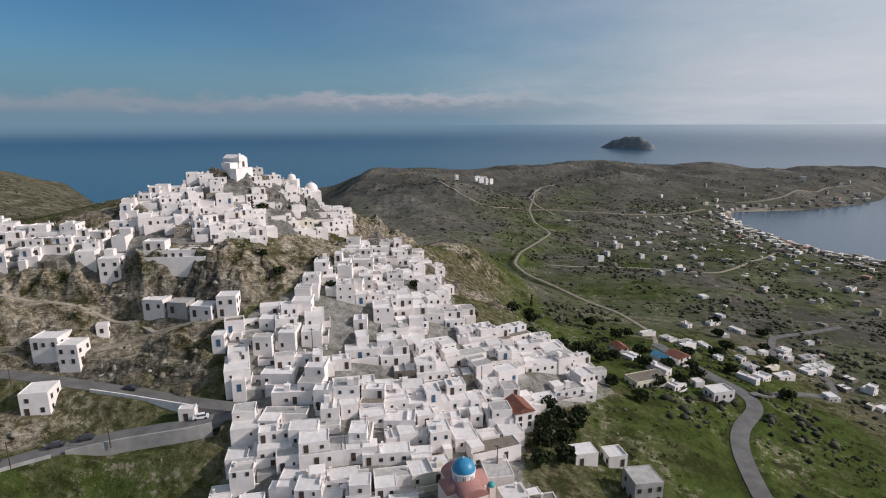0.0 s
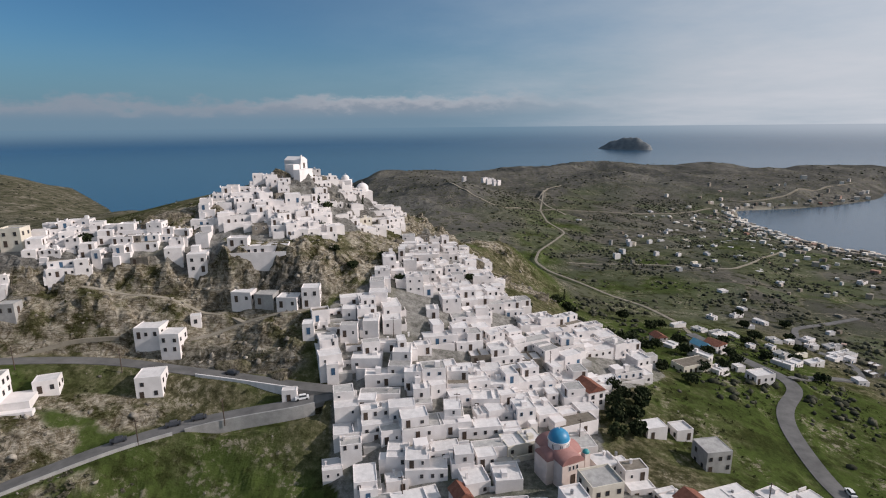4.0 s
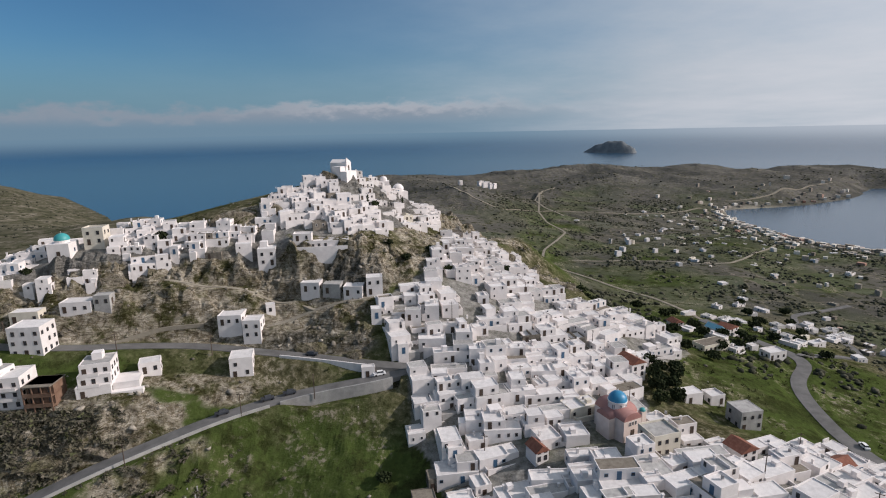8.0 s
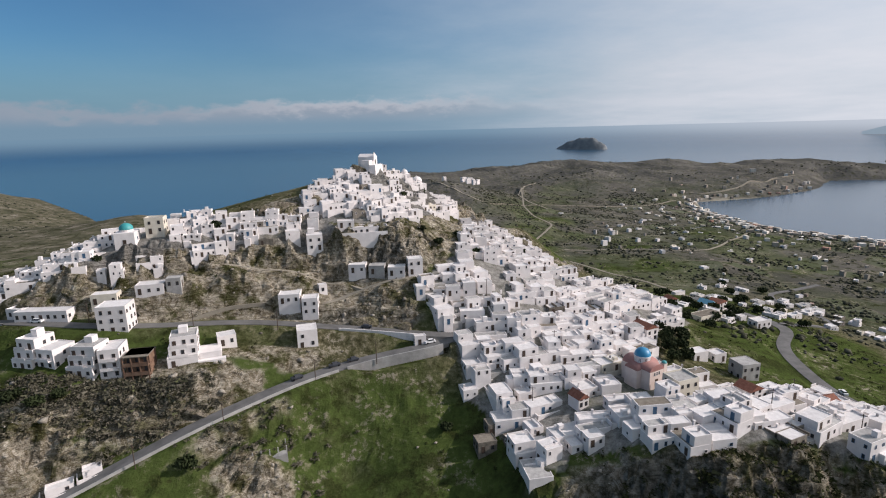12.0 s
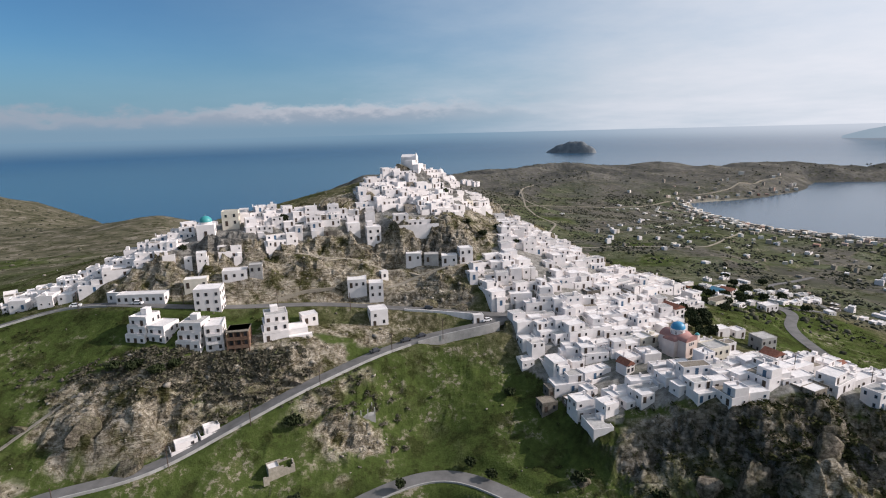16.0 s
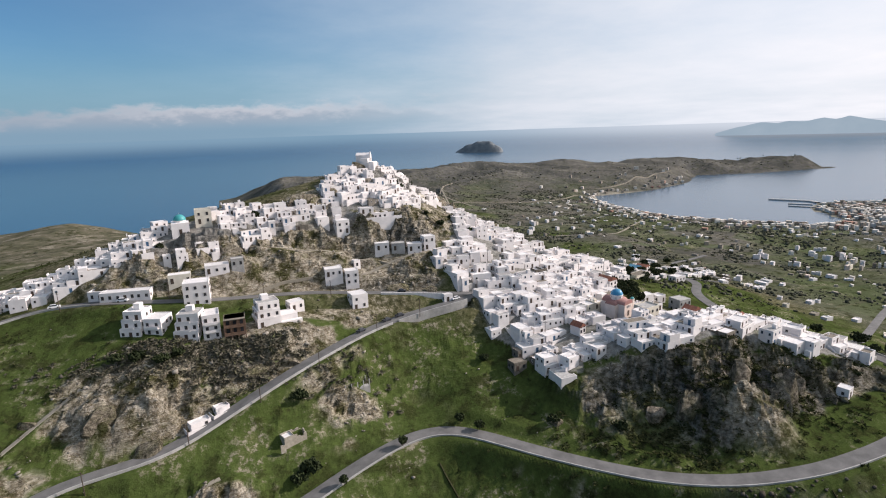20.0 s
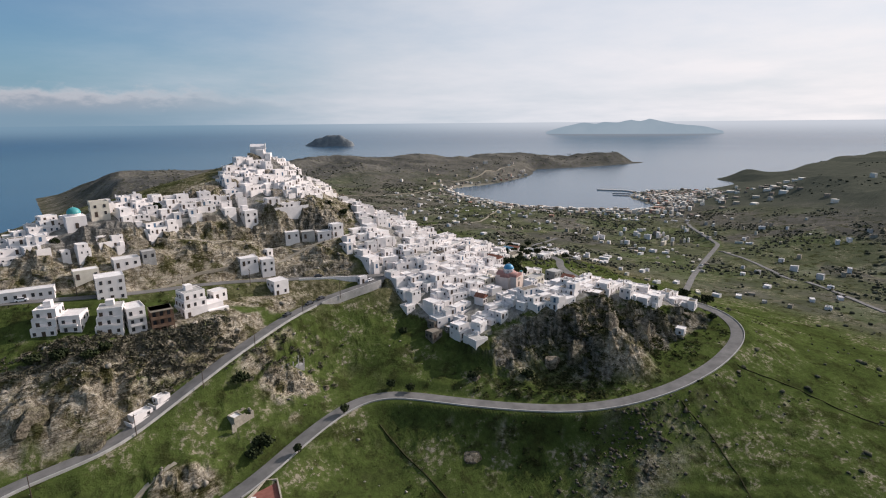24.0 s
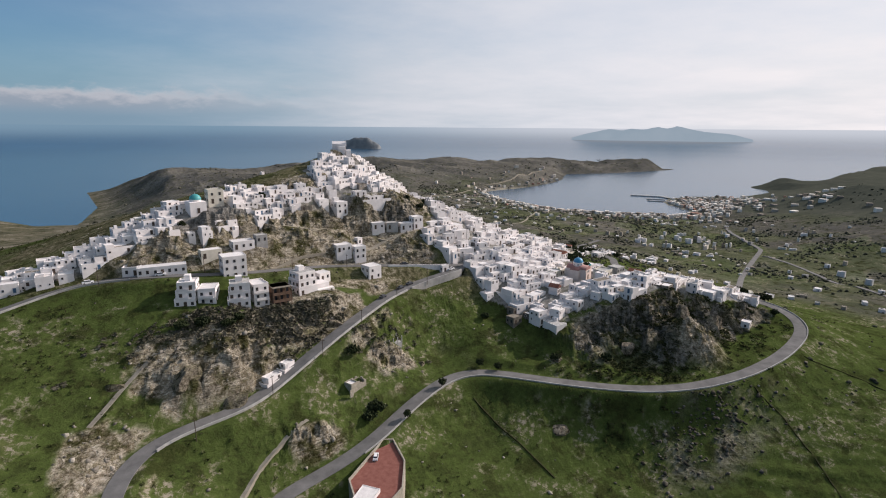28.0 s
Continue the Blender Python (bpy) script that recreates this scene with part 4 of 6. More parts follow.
# ---- houses ----
def shell_bm(w, d, h, base, parapet=0.2, thick=0.2):
    """Walls standing from base to h, with a parapet round a sunk roof; edges slightly uneven."""
    bm = bmesh.new()
    x, y = w / 2, d / 2
    lo = [bm.verts.new(p) for p in ((-x, -y, base), (x, -y, base), (x, y, base), (-x, y, base))]
    hi = [bm.verts.new((a, b, h + random.uniform(-0.06, 0.06))) for a, b in ((-x, -y), (x, -y), (x, y), (-x, y))]
    inn = [bm.verts.new((a, b, v.co.z)) for (a, b), v in zip(((-x + thick, -y + thick), (x - thick, -y + thick), (x - thick, y - thick), (-x + thick, y - thick)), hi)]
    low = [bm.verts.new((v.co.x, v.co.y, h - parapet - 0.2)) for v in inn]
    for i in range(4):
        j = (i + 1) % 4
        bm.faces.new((lo[i], lo[j], hi[j], hi[i]))
        bm.faces.new((hi[i], hi[j], inn[j], inn[i]))
        bm.faces.new((inn[i], inn[j], low[j], low[i]))
    return bm


def slab_bm(w, d, z, thick=0.2):
    return boxes((-w / 2 + thick, -d / 2 + thick, z - 0.15, w / 2 - thick, d / 2 - thick, z))


WINDOW_MESH = {}


def window_mesh(w, h, frame_mat, door=False, piece="all"):
    """One sunk opening: a proud surround that turns in to the pane or the door leaf."""
    key = (w, h, frame_mat.name, door, piece)
    if key not in WINDOW_MESH:
        bm = bmesh.new()
        t = 0.10

        def ring(g, y):
            return [bm.verts.new(p) for p in ((-w / 2 - g, y, -g), (w / 2 + g, y, -g), (w / 2 + g, y, h + g), (-w / 2 - g, y, h + g))]
        rings = [ring(t, 0.08), ring(t, -0.07), ring(0, -0.07), ring(0, -0.012)]
        for a, b in zip(rings, rings[1:]):
            for i in range(4):
                if piece != "pane":
                    bm.faces.new((a[i], a[(i + 1) % 4], b[(i + 1) % 4], b[i]))
        k = len(bm.faces)
        if piece != "frame":
            bm.faces.new(rings[-1])
        bmesh.ops.delete(bm, geom=[v for v in bm.verts if not v.link_faces], context="VERTS")
        me = mesh_from("door" if door else "pane" if piece == "pane" else "window", bm, (WHITE if frame_mat is WHITE else frame_mat, frame_mat if door else GLASS))
        for p in list(me.polygons)[k:]:
            p.material_index = 1
        WINDOW_MESH[key] = me
    return WINDOW_MESH[key]


def opening(parent, x, y, z, turn, w, h, frame_mat, door=False, split=False):
    ob = new("door" if door else "window", window_mesh(w, h, frame_mat, door, "frame" if split and not door else "all"))
    if split and not door:
        part("pane", window_mesh(w, h, frame_mat, False, "pane"), GLASS, ob)
    ob.parent = parent
    ob.matrix_basis = pose(x, y, z, 0, 0, turn)
    return ob


def block(parent, w, d, h, base, wall, roof, x=0.0, y=0.0, storeys=1, rate=0.8, sides="fblr", frame=None, first=0.0, big=False):
    """One flat-roofed block with its windows and door."""
    rim = random.choice((0.12, 0.16, 0.22, 0.5))
    bm = shell_bm(w, d, h, base, rim)
    bmesh.ops.translate(bm, vec=(x, y, 0), verts=bm.verts)
    part("wall", bm, wall, parent)
    bm = slab_bm(w, d, h - rim)
    bmesh.ops.translate(bm, vec=(x, y, 0), verts=bm.verts)
    part("roof", bm, roof, parent)
    frame = frame or random.choice((WOODB, WHITE, WHITE, WOODN, WOODN, WOODN))
    doors = 1
    for s in sides:
        length = w if s in "fb" else d
        n = max(1, int(length / (2.4 if big else 2.5)))
        for k in range(storeys):
            for i in range(n):
                if random.random() > (rate * 0.45 if s == "r" and not big else rate):
                    continue
                u = (i + 0.5) / n * length - length / 2 + random.uniform(-0.25, 0.25)
                z = first + 3.0 * k + 0.95
                px, py, turn = {"f": (u, -d / 2, 0), "b": (u, d / 2, 180), "l": (-w / 2, u, 270), "r": (w / 2, u, 90)}[s]
                if k == 0 and doors and s in "fr" and random.random() < 0.6:
                    doors = 0
                    opening(parent, x + px, y + py, first + 0.1, turn, 0.95, 2.05, frame if frame is not WHITE else WOODN, True)
                else:
                    opening(parent, x + px, y + py, z, turn, *random.choice(((0.62, 0.9), (0.62, 1.1), (0.75, 0.75)) if not big else ((0.80, 1.05), (0.80, 1.25))), frame, split=big)


def chimney(parent, x, y, z):
    bm = boxes((x - 0.25, y - 0.25, z - 0.4, x + 0.25, y + 0.25, z + 0.9), (x - 0.34, y - 0.34, z + 0.9, x + 0.34, y + 0.34, z + 1.02))
    part("chimney", bm, WHITE, parent)


def stair(parent, x, y, z0, z1, turn, wall):
    n = int((z1 - z0) / 0.19)
    bm = bmesh.new()
    outline = [(0.0, -3.0)] + [(0.27 * (i + k), 0.19 * (i + 1)) for i in range(n) for k in (0, 1)] + [(0.27 * n, -3.0)]
    sides = [[bm.verts.new((sx, a, b)) for a, b in outline] for sx in (-0.5, 0.5)]
    bm.faces.new(sides[0])
    bm.faces.new(sides[1][::-1])
    for i in range(len(outline)):
        j = (i + 1) % len(outline)
        bm.faces.new((sides[0][j], sides[0][i], sides[1][i], sides[1][j]))
    bmesh.ops.transform(bm, matrix=pose(x, y, z0, 0, 0, turn), verts=bm.verts)
    part("outside_stair", bm, wall, parent)


def pick_roof():
    r = random.random()
    return ROOFS if r < 0.78 else ROOFG if r < 0.95 else ROOFB


def make_house(style):
    wall = WHITE if random.random() < 0.965 else random.choice((STONE, CREAM))
    kind = {"a": "single-storey", "b": "two-storey", "c": "stepped two-storey", "d": "long low", "e": "terraced two-storey", "f": "tiny one-room", "g": "rambling L-shaped"}[style]
    h = thing({"a": "cottage", "b": "house", "c": "stepped_house", "d": "long_house", "e": "terraced_house", "f": "hut", "g": "courtyard_house"}[style], None, "%s %s cubic house with a flat parapet roof" % ({WHITE: "whitewashed", CREAM: "cream-plastered", STONE: "bare stone"}[wall], kind), "house", "%s houses of the hill village" % kind)
    w, d = {"a": (8.0, 6.6), "b": (7.4, 6.6), "c": (10.0, 7.2), "d": (12.5, 6.0), "e": (8.6, 7.8), "f": (5.0, 5.0), "g": (10.5, 8.2)}[style]
    w, d = w * random.uniform(0.6, 1.22), d * random.uniform(0.72, 1.12)
    top = 3.0
    if style in "adf":
        top = random.uniform(2.8, 3.7)
        block(h, w, d, top, -9, wall, pick_roof(), storeys=1, sides="flr", rate=0.72)
        if style == "d" and random.random() < 0.6:
            k = w * random.uniform(0.25, 0.4)
            part("roof_room", boxes((-w / 2 + 0.1, -d * 0.3, top - 0.3, -w / 2 + k, d / 2 - 0.1, top + random.uniform(1.2, 2.3))), wall, h)
    elif style == "b":
        top = random.uniform(5.2, 6.3)
        block(h, w, d, top, -9, wall, pick_roof(), storeys=2, sides="flr", rate=0.72)
    elif style == "c":
        block(h, w, d, 3.2, -9, wall, pick_roof(), storeys=1, sides="flr", rate=0.72)
        uw = w * random.uniform(0.42, 0.66)
        top = random.uniform(5.4, 6.1)
        block(h, uw, d * 0.84, top, 2.6, wall, pick_roof(), x=random.choice((-1, 1)) * (w - uw) / 2 * 0.97, y=d * 0.07, storeys=1, sides="flr", rate=0.75, first=3.0)
    elif style == "e":
        block(h, w, d * 0.98, 3.1, -9, wall, pick_roof(), storeys=1, sides="flr", rate=0.72)
        top = random.uniform(5.6, 6.2)
        block(h, w * 0.96, d * 0.55, top, 2.6, wall, pick_roof(), y=d * 0.21, storeys=1, sides="flr", rate=0.75, first=3.0)
        if random.random() < 0.6:
            stair(h, -w / 2 - 0.55, -d / 2, 0, 3.1, 0, wall)
    elif style == "g":
        lw = w * random.uniform(0.4, 0.6)
        block(h, w, d * 0.52, random.uniform(2.9, 3.5), -9, wall, pick_roof(), y=d * 0.24, storeys=1, sides="flr", rate=0.6)
        block(h, lw, d * 0.56, random.uniform(3.4, 5.6), -9, wall, pick_roof(), x=random.choice((-1, 1)) * (w - lw) / 2, y=-d * 0.22, storeys=1, sides="flr", rate=0.85, first=0.6)
        part("courtyard", boxes((-w / 2 + 0.2, -d * 0.42, -5, w / 2 - 0.2, d * 0.02, 0.35)), GREYPL, h)
    if random.random() < 0.45:
        chimney(h, w * random.uniform(-0.3, 0.3), d * 0.3, top)
    if style in "abc" and random.random() < 0.4:
        sx, tall = random.choice((-1, 1)), random.uniform(1.8, 2.6)
        part("porch", boxes((sx * w * 0.25 - w * 0.2, -d / 2 - random.uniform(1.2, 2.2), -5, sx * w * 0.25 + w * 0.2, -d / 2, tall)), wall, h)
    if style in "abde" and random.random() < 0.35:
        yw, yd = w * random.uniform(0.5, 0.9), random.uniform(1.4, 2.4)
        part("yard_wall", boxes((-yw / 2, -d / 2 - yd, -5, yw / 2, -d / 2 - yd + 0.22, 0.85), (-yw / 2, -d / 2 - yd, -5, -yw / 2 + 0.22, -d / 2, 0.85), (yw / 2 - 0.22, -d / 2 - yd, -5, yw / 2, -d / 2, 0.85)), wall, h)
    if random.random() < 0.22:
        bm = bmesh.new()
        tube(bm, 0.35, 0.35, top - 0.25, top + 0.65, 10, w * 0.18, d * 0.18)
        part("water_tank", bm, METAL, h)
    if random.random() < 0.5:
        sx = w * random.uniform(-0.3, 0.3)
        part("roof_wall", boxes((sx - 0.12, (-0.05 if style in "ce" else -0.46) * d, top - 0.5, sx + 0.12, 0.4 * d, top + random.uniform(0.2, 0.6))), wall, h)
    if style in "abd" and random.random() < 0.5:
        sx, sy = w * random.uniform(-0.25, 0.25), d * random.uniform(-0.2, 0.2)
        part("roof_hatch", boxes((sx - 0.8, sy - 0.7, top - 0.4, sx + 0.8, sy + 0.7, top + random.uniform(0.7, 1.9))), wall, h)
    h["span"] = (w, d)
    return h


HOUSE_BANK = {}


FRESH = set()


def place_house(style, variant, m):
    """The first call for a kind of house moves the one built; later calls copy it."""
    key = (style, variant)
    if key not in HOUSE_BANK:
        HOUSE_BANK[key] = make_house(style)
        FRESH.add(key)
    if key in FRESH:
        FRESH.discard(key)
        HOUSE_BANK[key].matrix_basis = m
        return HOUSE_BANK[key]
    return copy_thing(HOUSE_BANK[key], m)


def inside(poly, x, y):
    c = False
    for (ax, ay), (bx, by) in zip(poly, poly[1:] + poly[:1]):
        if (ay > y) != (by > y) and x < (bx - ax) * (y - ay) / (by - ay) + ax:
            c = not c
    return c


KEEP_OUT = []


def clear(x, y, r):
    return all((x - a) ** 2 + (y - b) ** 2 > (r + q) ** 2 for a, b, q in KEEP_OUT)


ROAD_POINTS = np.concatenate([l[:, :2] for k, l in ROADS.items() if k in ("upper", "slope", "valley")])


def off_road(x, y, r):
    return np.min((ROAD_POINTS[:, 0] - x) ** 2 + (ROAD_POINTS[:, 1] - y) ** 2) > r * r


def height_at(x, y):
    return float(ground_height(np.array([x]), np.array([y]), False)[0])


def row_houses(poly, turn, pitch, styles, fill=0.95, seed=1, taper=None, variants=11, size=1.0):
    """Fills a quarter with terraced rows: houses stand wall to wall along each row, and every other gap is a lane."""
    random.seed(seed)
    cx, cy = sum(p[0] for p in poly) / len(poly), sum(p[1] for p in poly) / len(poly)
    c, s = math.cos(radians(turn)), math.sin(radians(turn))
    us = [((x - cx) * c + (y - cy) * s, -(x - cx) * s + (y - cy) * c) for x, y in poly]
    lo, hi = min(p[0] for p in us), max(p[0] for p in us)
    v, row, made = min(p[1] for p in us) + 2.5, 0, 0
    while v < max(p[1] for p in us) + 2:
        u = lo + random.uniform(-4, 2)
        while u < hi:
            st, var, keep = random.choice(styles), random.randrange(variants), random.random()
            if (st, var) not in HOUSE_BANK:
                HOUSE_BANK[st, var] = make_house(st)
                FRESH.add((st, var))
            w = HOUSE_BANK[st, var]["span"][0] * size
            a = u + w / 2
            bend = 5.0 * math.sin(a / 23.0 + seed) + 2.5 * math.sin(a / 9.0 + v / 17.0)
            b = v + bend * 0.5 + random.uniform(-1.6, 1.6)
            x, y = cx + a * c - b * s, cy + a * s + b * c
            u += w * random.uniform(0.9, 1.04)
            if keep > (fill if y < 148 or taper is None else taper) or not inside(poly, x, y) or not clear(x, y, 3.2) or not off_road(x, y, 5.4):
                continue
            hs = [height_at(x + i, y + j) for i, j in ((0, 0), (-3, -3), (3, -3), (3, 3), (-3, 3))]
            z = 0.45 * hs[0] + 0.35 * min(hs) + 0.2 * max(hs) - 0.3 + random.uniform(-0.5, 0.5)
            lean = math.degrees(0.5 * (5.0 / 23.0) * math.cos(a / 23.0 + seed))
            place_house(st, var, pose(x, y, z, 0, 0, turn + lean + random.choice((0, 0, 90, -90)) * (st in "abfc") + random.uniform(-9, 9)) @ Matrix.Scale(size, 4))
            made += 1
        v += pitch * (0.86 if row % 2 else 1.12)
        row += 1
    return made


KEEP_OUT += [(5, 104, 7.0), (12, 92, 4), (2, 93, 4.5), (-2, 96, 3), (-89, 226, 6), (-84, 174, 4), (-92, 175, 4), (-100, 176, 3.5), (-110, 171, 3), (-181.7, 162, 5), (-172.7, 167, 4.5), (-63, 250, 4), (-123, 187, 5), (-47, 122, 2), (-53, 153, 0.8), (-35, 167, 0.6), (-46, 192, 1.5)] + [(x, y, 3.0) for x, y in RED_ROOFS]
row_houses(MAIN, 14, 6.2, "aaaabbccccddeefffggg", seed=11, fill=0.95, taper=0.84)
row_houses(KASTRO, 20, 4.9, "aaabccdefg", seed=12, fill=0.84, size=0.84)
row_houses(RIDGE, 14, 4.6, "abbbbccdeg", seed=13, fill=0.97, size=0.84)


for key in sorted(FRESH):
    for ob in [*HOUSE_BANK[key].children_recursive, HOUSE_BANK[key]]:
        bpy.data.objects.remove(ob)
    del HOUSE_BANK[key]
FRESH.clear()

# ---- landmark buildings ----
PALEST = rough_mat("pale_rubble_wall", (0.30, 0.27, 0.22), (0.46, 0.42, 0.35), 3.0, 0.95, 0.6, vary=0.2)


def at_ground(x, y, turn=0.0, dz=0.0):
    return pose(x, y, height_at(x, y) + dz, 0, 0, turn)


def vault_bm(w, d, z, rise, seg=10):
    """A barrel vault along y, closed at both ends."""
    bm = bmesh.new()
    rows = []
    for y in (-d / 2, d / 2):
        rows.append([bm.verts.new((-w / 2 * math.cos(math.pi * i / seg), y, z + rise * math.sin(math.pi * i / seg))) for i in range(seg + 1)])
    for i in range(seg):
        f = bm.faces.new((rows[0][i], rows[0][i + 1], rows[1][i + 1], rows[1][i]))
        f.smooth = True
    bm.faces.new(rows[0][::-1])
    bm.faces.new(rows[1])
    return bm


def cross(parent, x, y, z, s=1.0):
    part("cross", boxes((x - 0.06 * s, y - 0.06 * s, z, x + 0.06 * s, y + 0.06 * s, z + 1.3 * s), (x - 0.4 * s, y - 0.05 * s, z + 0.75 * s, x + 0.4 * s, y + 0.05 * s, z + 0.87 * s)), WHITE, parent)


def gable_bm(w, d, z, rise, over=0.3):
    bm = bmesh.new()
    x, y = w / 2 + over, d / 2 + over
    v = [bm.verts.new(p) for p in ((-x, -y, z), (x, -y, z), (x, y, z), (-x, y, z), (0, -y, z + rise), (0, y, z + rise))]
    for f in ((0, 1, 4), (1, 2, 5, 4), (2, 3, 5), (3, 0, 4, 5), (3, 2, 1, 0)):
        bm.faces.new([v[i] for i in f])
    return bm


def blue_dome_church():
    c = thing("church", at_ground(5, 104, 24, 1.4) @ Matrix.Scale(0.9, 4), "pale pink church with a blue dome and dull red vaults", "church")
    bm = boxes((-3.6, -6.5, -5, 3.6, 6.5, 6.0))
    part("nave", bm, PINK, c)
    part("transept", boxes((-5.8, -2.6, -5, 5.8, 3.2, 5.6)), PINK, c)
    part("nave_vault", vault_bm(7.2, 13, 6.0, 2.3), REDROOF, c, "dull red barrel vault")
    bm = vault_bm(5.8, 11.6, 5.6, 1.9)
    bmesh.ops.rotate(bm, cent=(0, 0, 0), matrix=Matrix.Rotation(radians(90), 3, "Z"), verts=bm.verts)
    bmesh.ops.translate(bm, vec=(0, 0.3, 0), verts=bm.verts)
    part("transept_vault", bm, REDROOF, c, "dull red barrel vault")
    bm = bmesh.new()
    tube(bm, 2.9, 2.9, 6.2, 9.6, 16, 0, 0.3)
    drum = part("drum", bm, WHITE, c, "white drum with narrow windows")
    for i in range(8):
        a = 2 * math.pi * (i + 0.5) / 8
        ob = opening(c, 2.86 * math.cos(a), 0.3 + 2.86 * math.sin(a), 7.6, math.degrees(a) + 90, 0.7, 1.5, WHITE, split=True)
    bm = bmesh.new()
    tube(bm, 3.15, 3.15, 9.6, 9.85, 20, 0, 0.3)
    part("cornice", bm, WHITE, c)
    bm = bmesh.new()
    dome(bm, 2.95, 9.85, 2.75, 24, 8, 0, 0.3)
    part("dome", bm, BLUE, c, "blue painted dome")
    cross(c, 0, 0.3, 12.5, 0.8)
    part("gable", gable_bm(7.2, 1.0, 6.0, 2.6, 0.05), PINK, c)
    for x in (-1.2, 0, 1.2):
        opening(c, x, -6.52, 4.2, 0, 0.6, 1.3, WHITE, split=True)
    opening(c, 0, -6.52, 0.2, 0, 1.3, 2.5, WOODN, True)
    part("apse", boxes((-2, 6.4, -4, 2, 8.2, 4.6)), PINK, c)
    tower = part("bell_tower", boxes((3.9, -6.4, -4, 5.6, -4.7, 7.6)), PINK, c)
    bm = bmesh.new()
    dome(bm, 1.0, 7.6, 0.9, 12, 5, 4.75, -5.55)
    part("bell_cupola", bm, TEAL, c, "small teal cupola")


def kastro_church():
    c = thing("chapel", at_ground(-89, 227, 70, 1.3), "white chapel with a gabled roof on the rocky summit", "chapel")
    part("wall", boxes((-2.6, -4.2, -5, 2.6, 4.2, 3.6)), WHITE, c)
    part("roof", gable_bm(5.2, 8.4, 3.6, 1.5, 0.05), WHITE, c)
    part("belfry", boxes((-2.9, -4.7, 2, -1.3, -4.2, 5.2), (-2.5, -4.66, 5.2, -1.7, -4.24, 5.8)), WHITE, c)
    opening(c, 0, -4.22, 0.1, 0, 1.1, 2.1, WOODN, True)
    opening(c, 2.62, -1, 1.6, 90, 0.7, 1.0, WOODB)
    part("terrace", boxes((-8.5, -7.5, -7, 1.5, -4.3, -0.2)), WHITE, c)
    part("annexe", boxes((-7.5, -3.8, -5, -2.7, 0.6, 2.0)), WHITE, c)


def domed_chapel(x, y, turn, r, h, label, dome_mat=None, z=0.0):
    c = thing("chapel", at_ground(x, y, turn, z), label, "chapel")
    part("wall", boxes((-r - 1, -r - 1.6, -6, r + 1, r + 1.4, h)), WHITE, c)
    bm = bmesh.new()
    tube(bm, r * 0.95, r * 0.95, h - 0.1, h + r * 0.35, 16)
    part("drum", bm, WHITE, c)
    bm = bmesh.new()
    dome(bm, r, h + r * 0.35, r * 0.95, 20, 7)
    part("dome", bm, dome_mat or WHITE, c)
    opening(c, 0, -r - 1.62, 0.1, 0, 1.0, 2.1, WOODN, True)
    opening(c, r + 1.02, 0, 1.6, 90, 0.7, 1.1, WOODB)
    cross(c, 0, 0, h + r * 1.28, 0.6)


blue_dome_church()
kastro_church()
def castle_terrace():
    """The long white front house of the castle quarter on its tall retaining wall."""
    c = thing("castle_house", pose(-90.5, 173.6, 85.2, 0, 0, 6), "long white front house of the castle on a tall retaining wall", "house")
    block(c, 22, 6.5, 3.4, -9, WHITE, ROOFS, storeys=1, sides="fr", rate=0.5, frame=WOODN, big=True)
    block(c, 7, 5, 6.2, 2.8, WHITE, ROOFS, x=-6.5, y=0.6, storeys=1, sides="fl", rate=0.7, frame=WOODN, first=3.2)
    part("front_terrace", boxes((-10.5, -5.4, -9, 10.8, -3.2, 0.7)), WHITE, c)
    part("terrace_parapet", boxes((-10.5, -5.4, 0.7, 10.8, -5.15, 1.5), (10.55, -5.15, 0.7, 10.8, -3.3, 1.5)), WHITE, c)


castle_terrace()
cliff_house = thing("cliff_house", pose(-110.2, 169.6, 78.6, 0, 0, 10), "tall narrow white house standing out from the cliff", "house")
block(cliff_house, 6.5, 7, 8.2, -7, WHITE, ROOFS, storeys=2, sides="flr", rate=0.7, frame=WOODN, first=1.6, big=True)
part("stair_head", boxes((-2.6, 0.4, 8.0, 0.2, 3.2, 10.2)), WHITE, cliff_house)
domed_chapel(-63, 250, 20, 3.0, 5.2, "white chapel with a round white dome near the summit")
domed_chapel(-70, 243, 5, 1.9, 6.2, "small white chapel with a white dome below the summit")
domed_chapel(-181.7, 162, 10, 2.6, 5.0, "white ridge church with a teal dome", TEAL)
PALEBLUE = rough_mat("pale_blue_roof_paint", (0.16, 0.42, 0.56), (0.24, 0.52, 0.66), 2.0, 0.7, 0.2, vary=0.1)
blue_chapel = thing("chapel", at_ground(95, 214, 24), "small white chapel with a pale blue gabled roof", "chapel")
part("wall", boxes((-2.4, -4, -4, 2.4, 4, 3.4)), WHITE, blue_chapel)
part("roof", gable_bm(4.8, 8, 3.4, 2.0, 0.15), PALEBLUE, blue_chapel, "pale blue gabled roof")
opening(blue_chapel, 0, -4.0, 0.1, 0, 1.0, 2.1, WOODN, True)
opening(blue_chapel, 2.4, 0, 1.4, 90, 0.7, 1.1, WOODN)


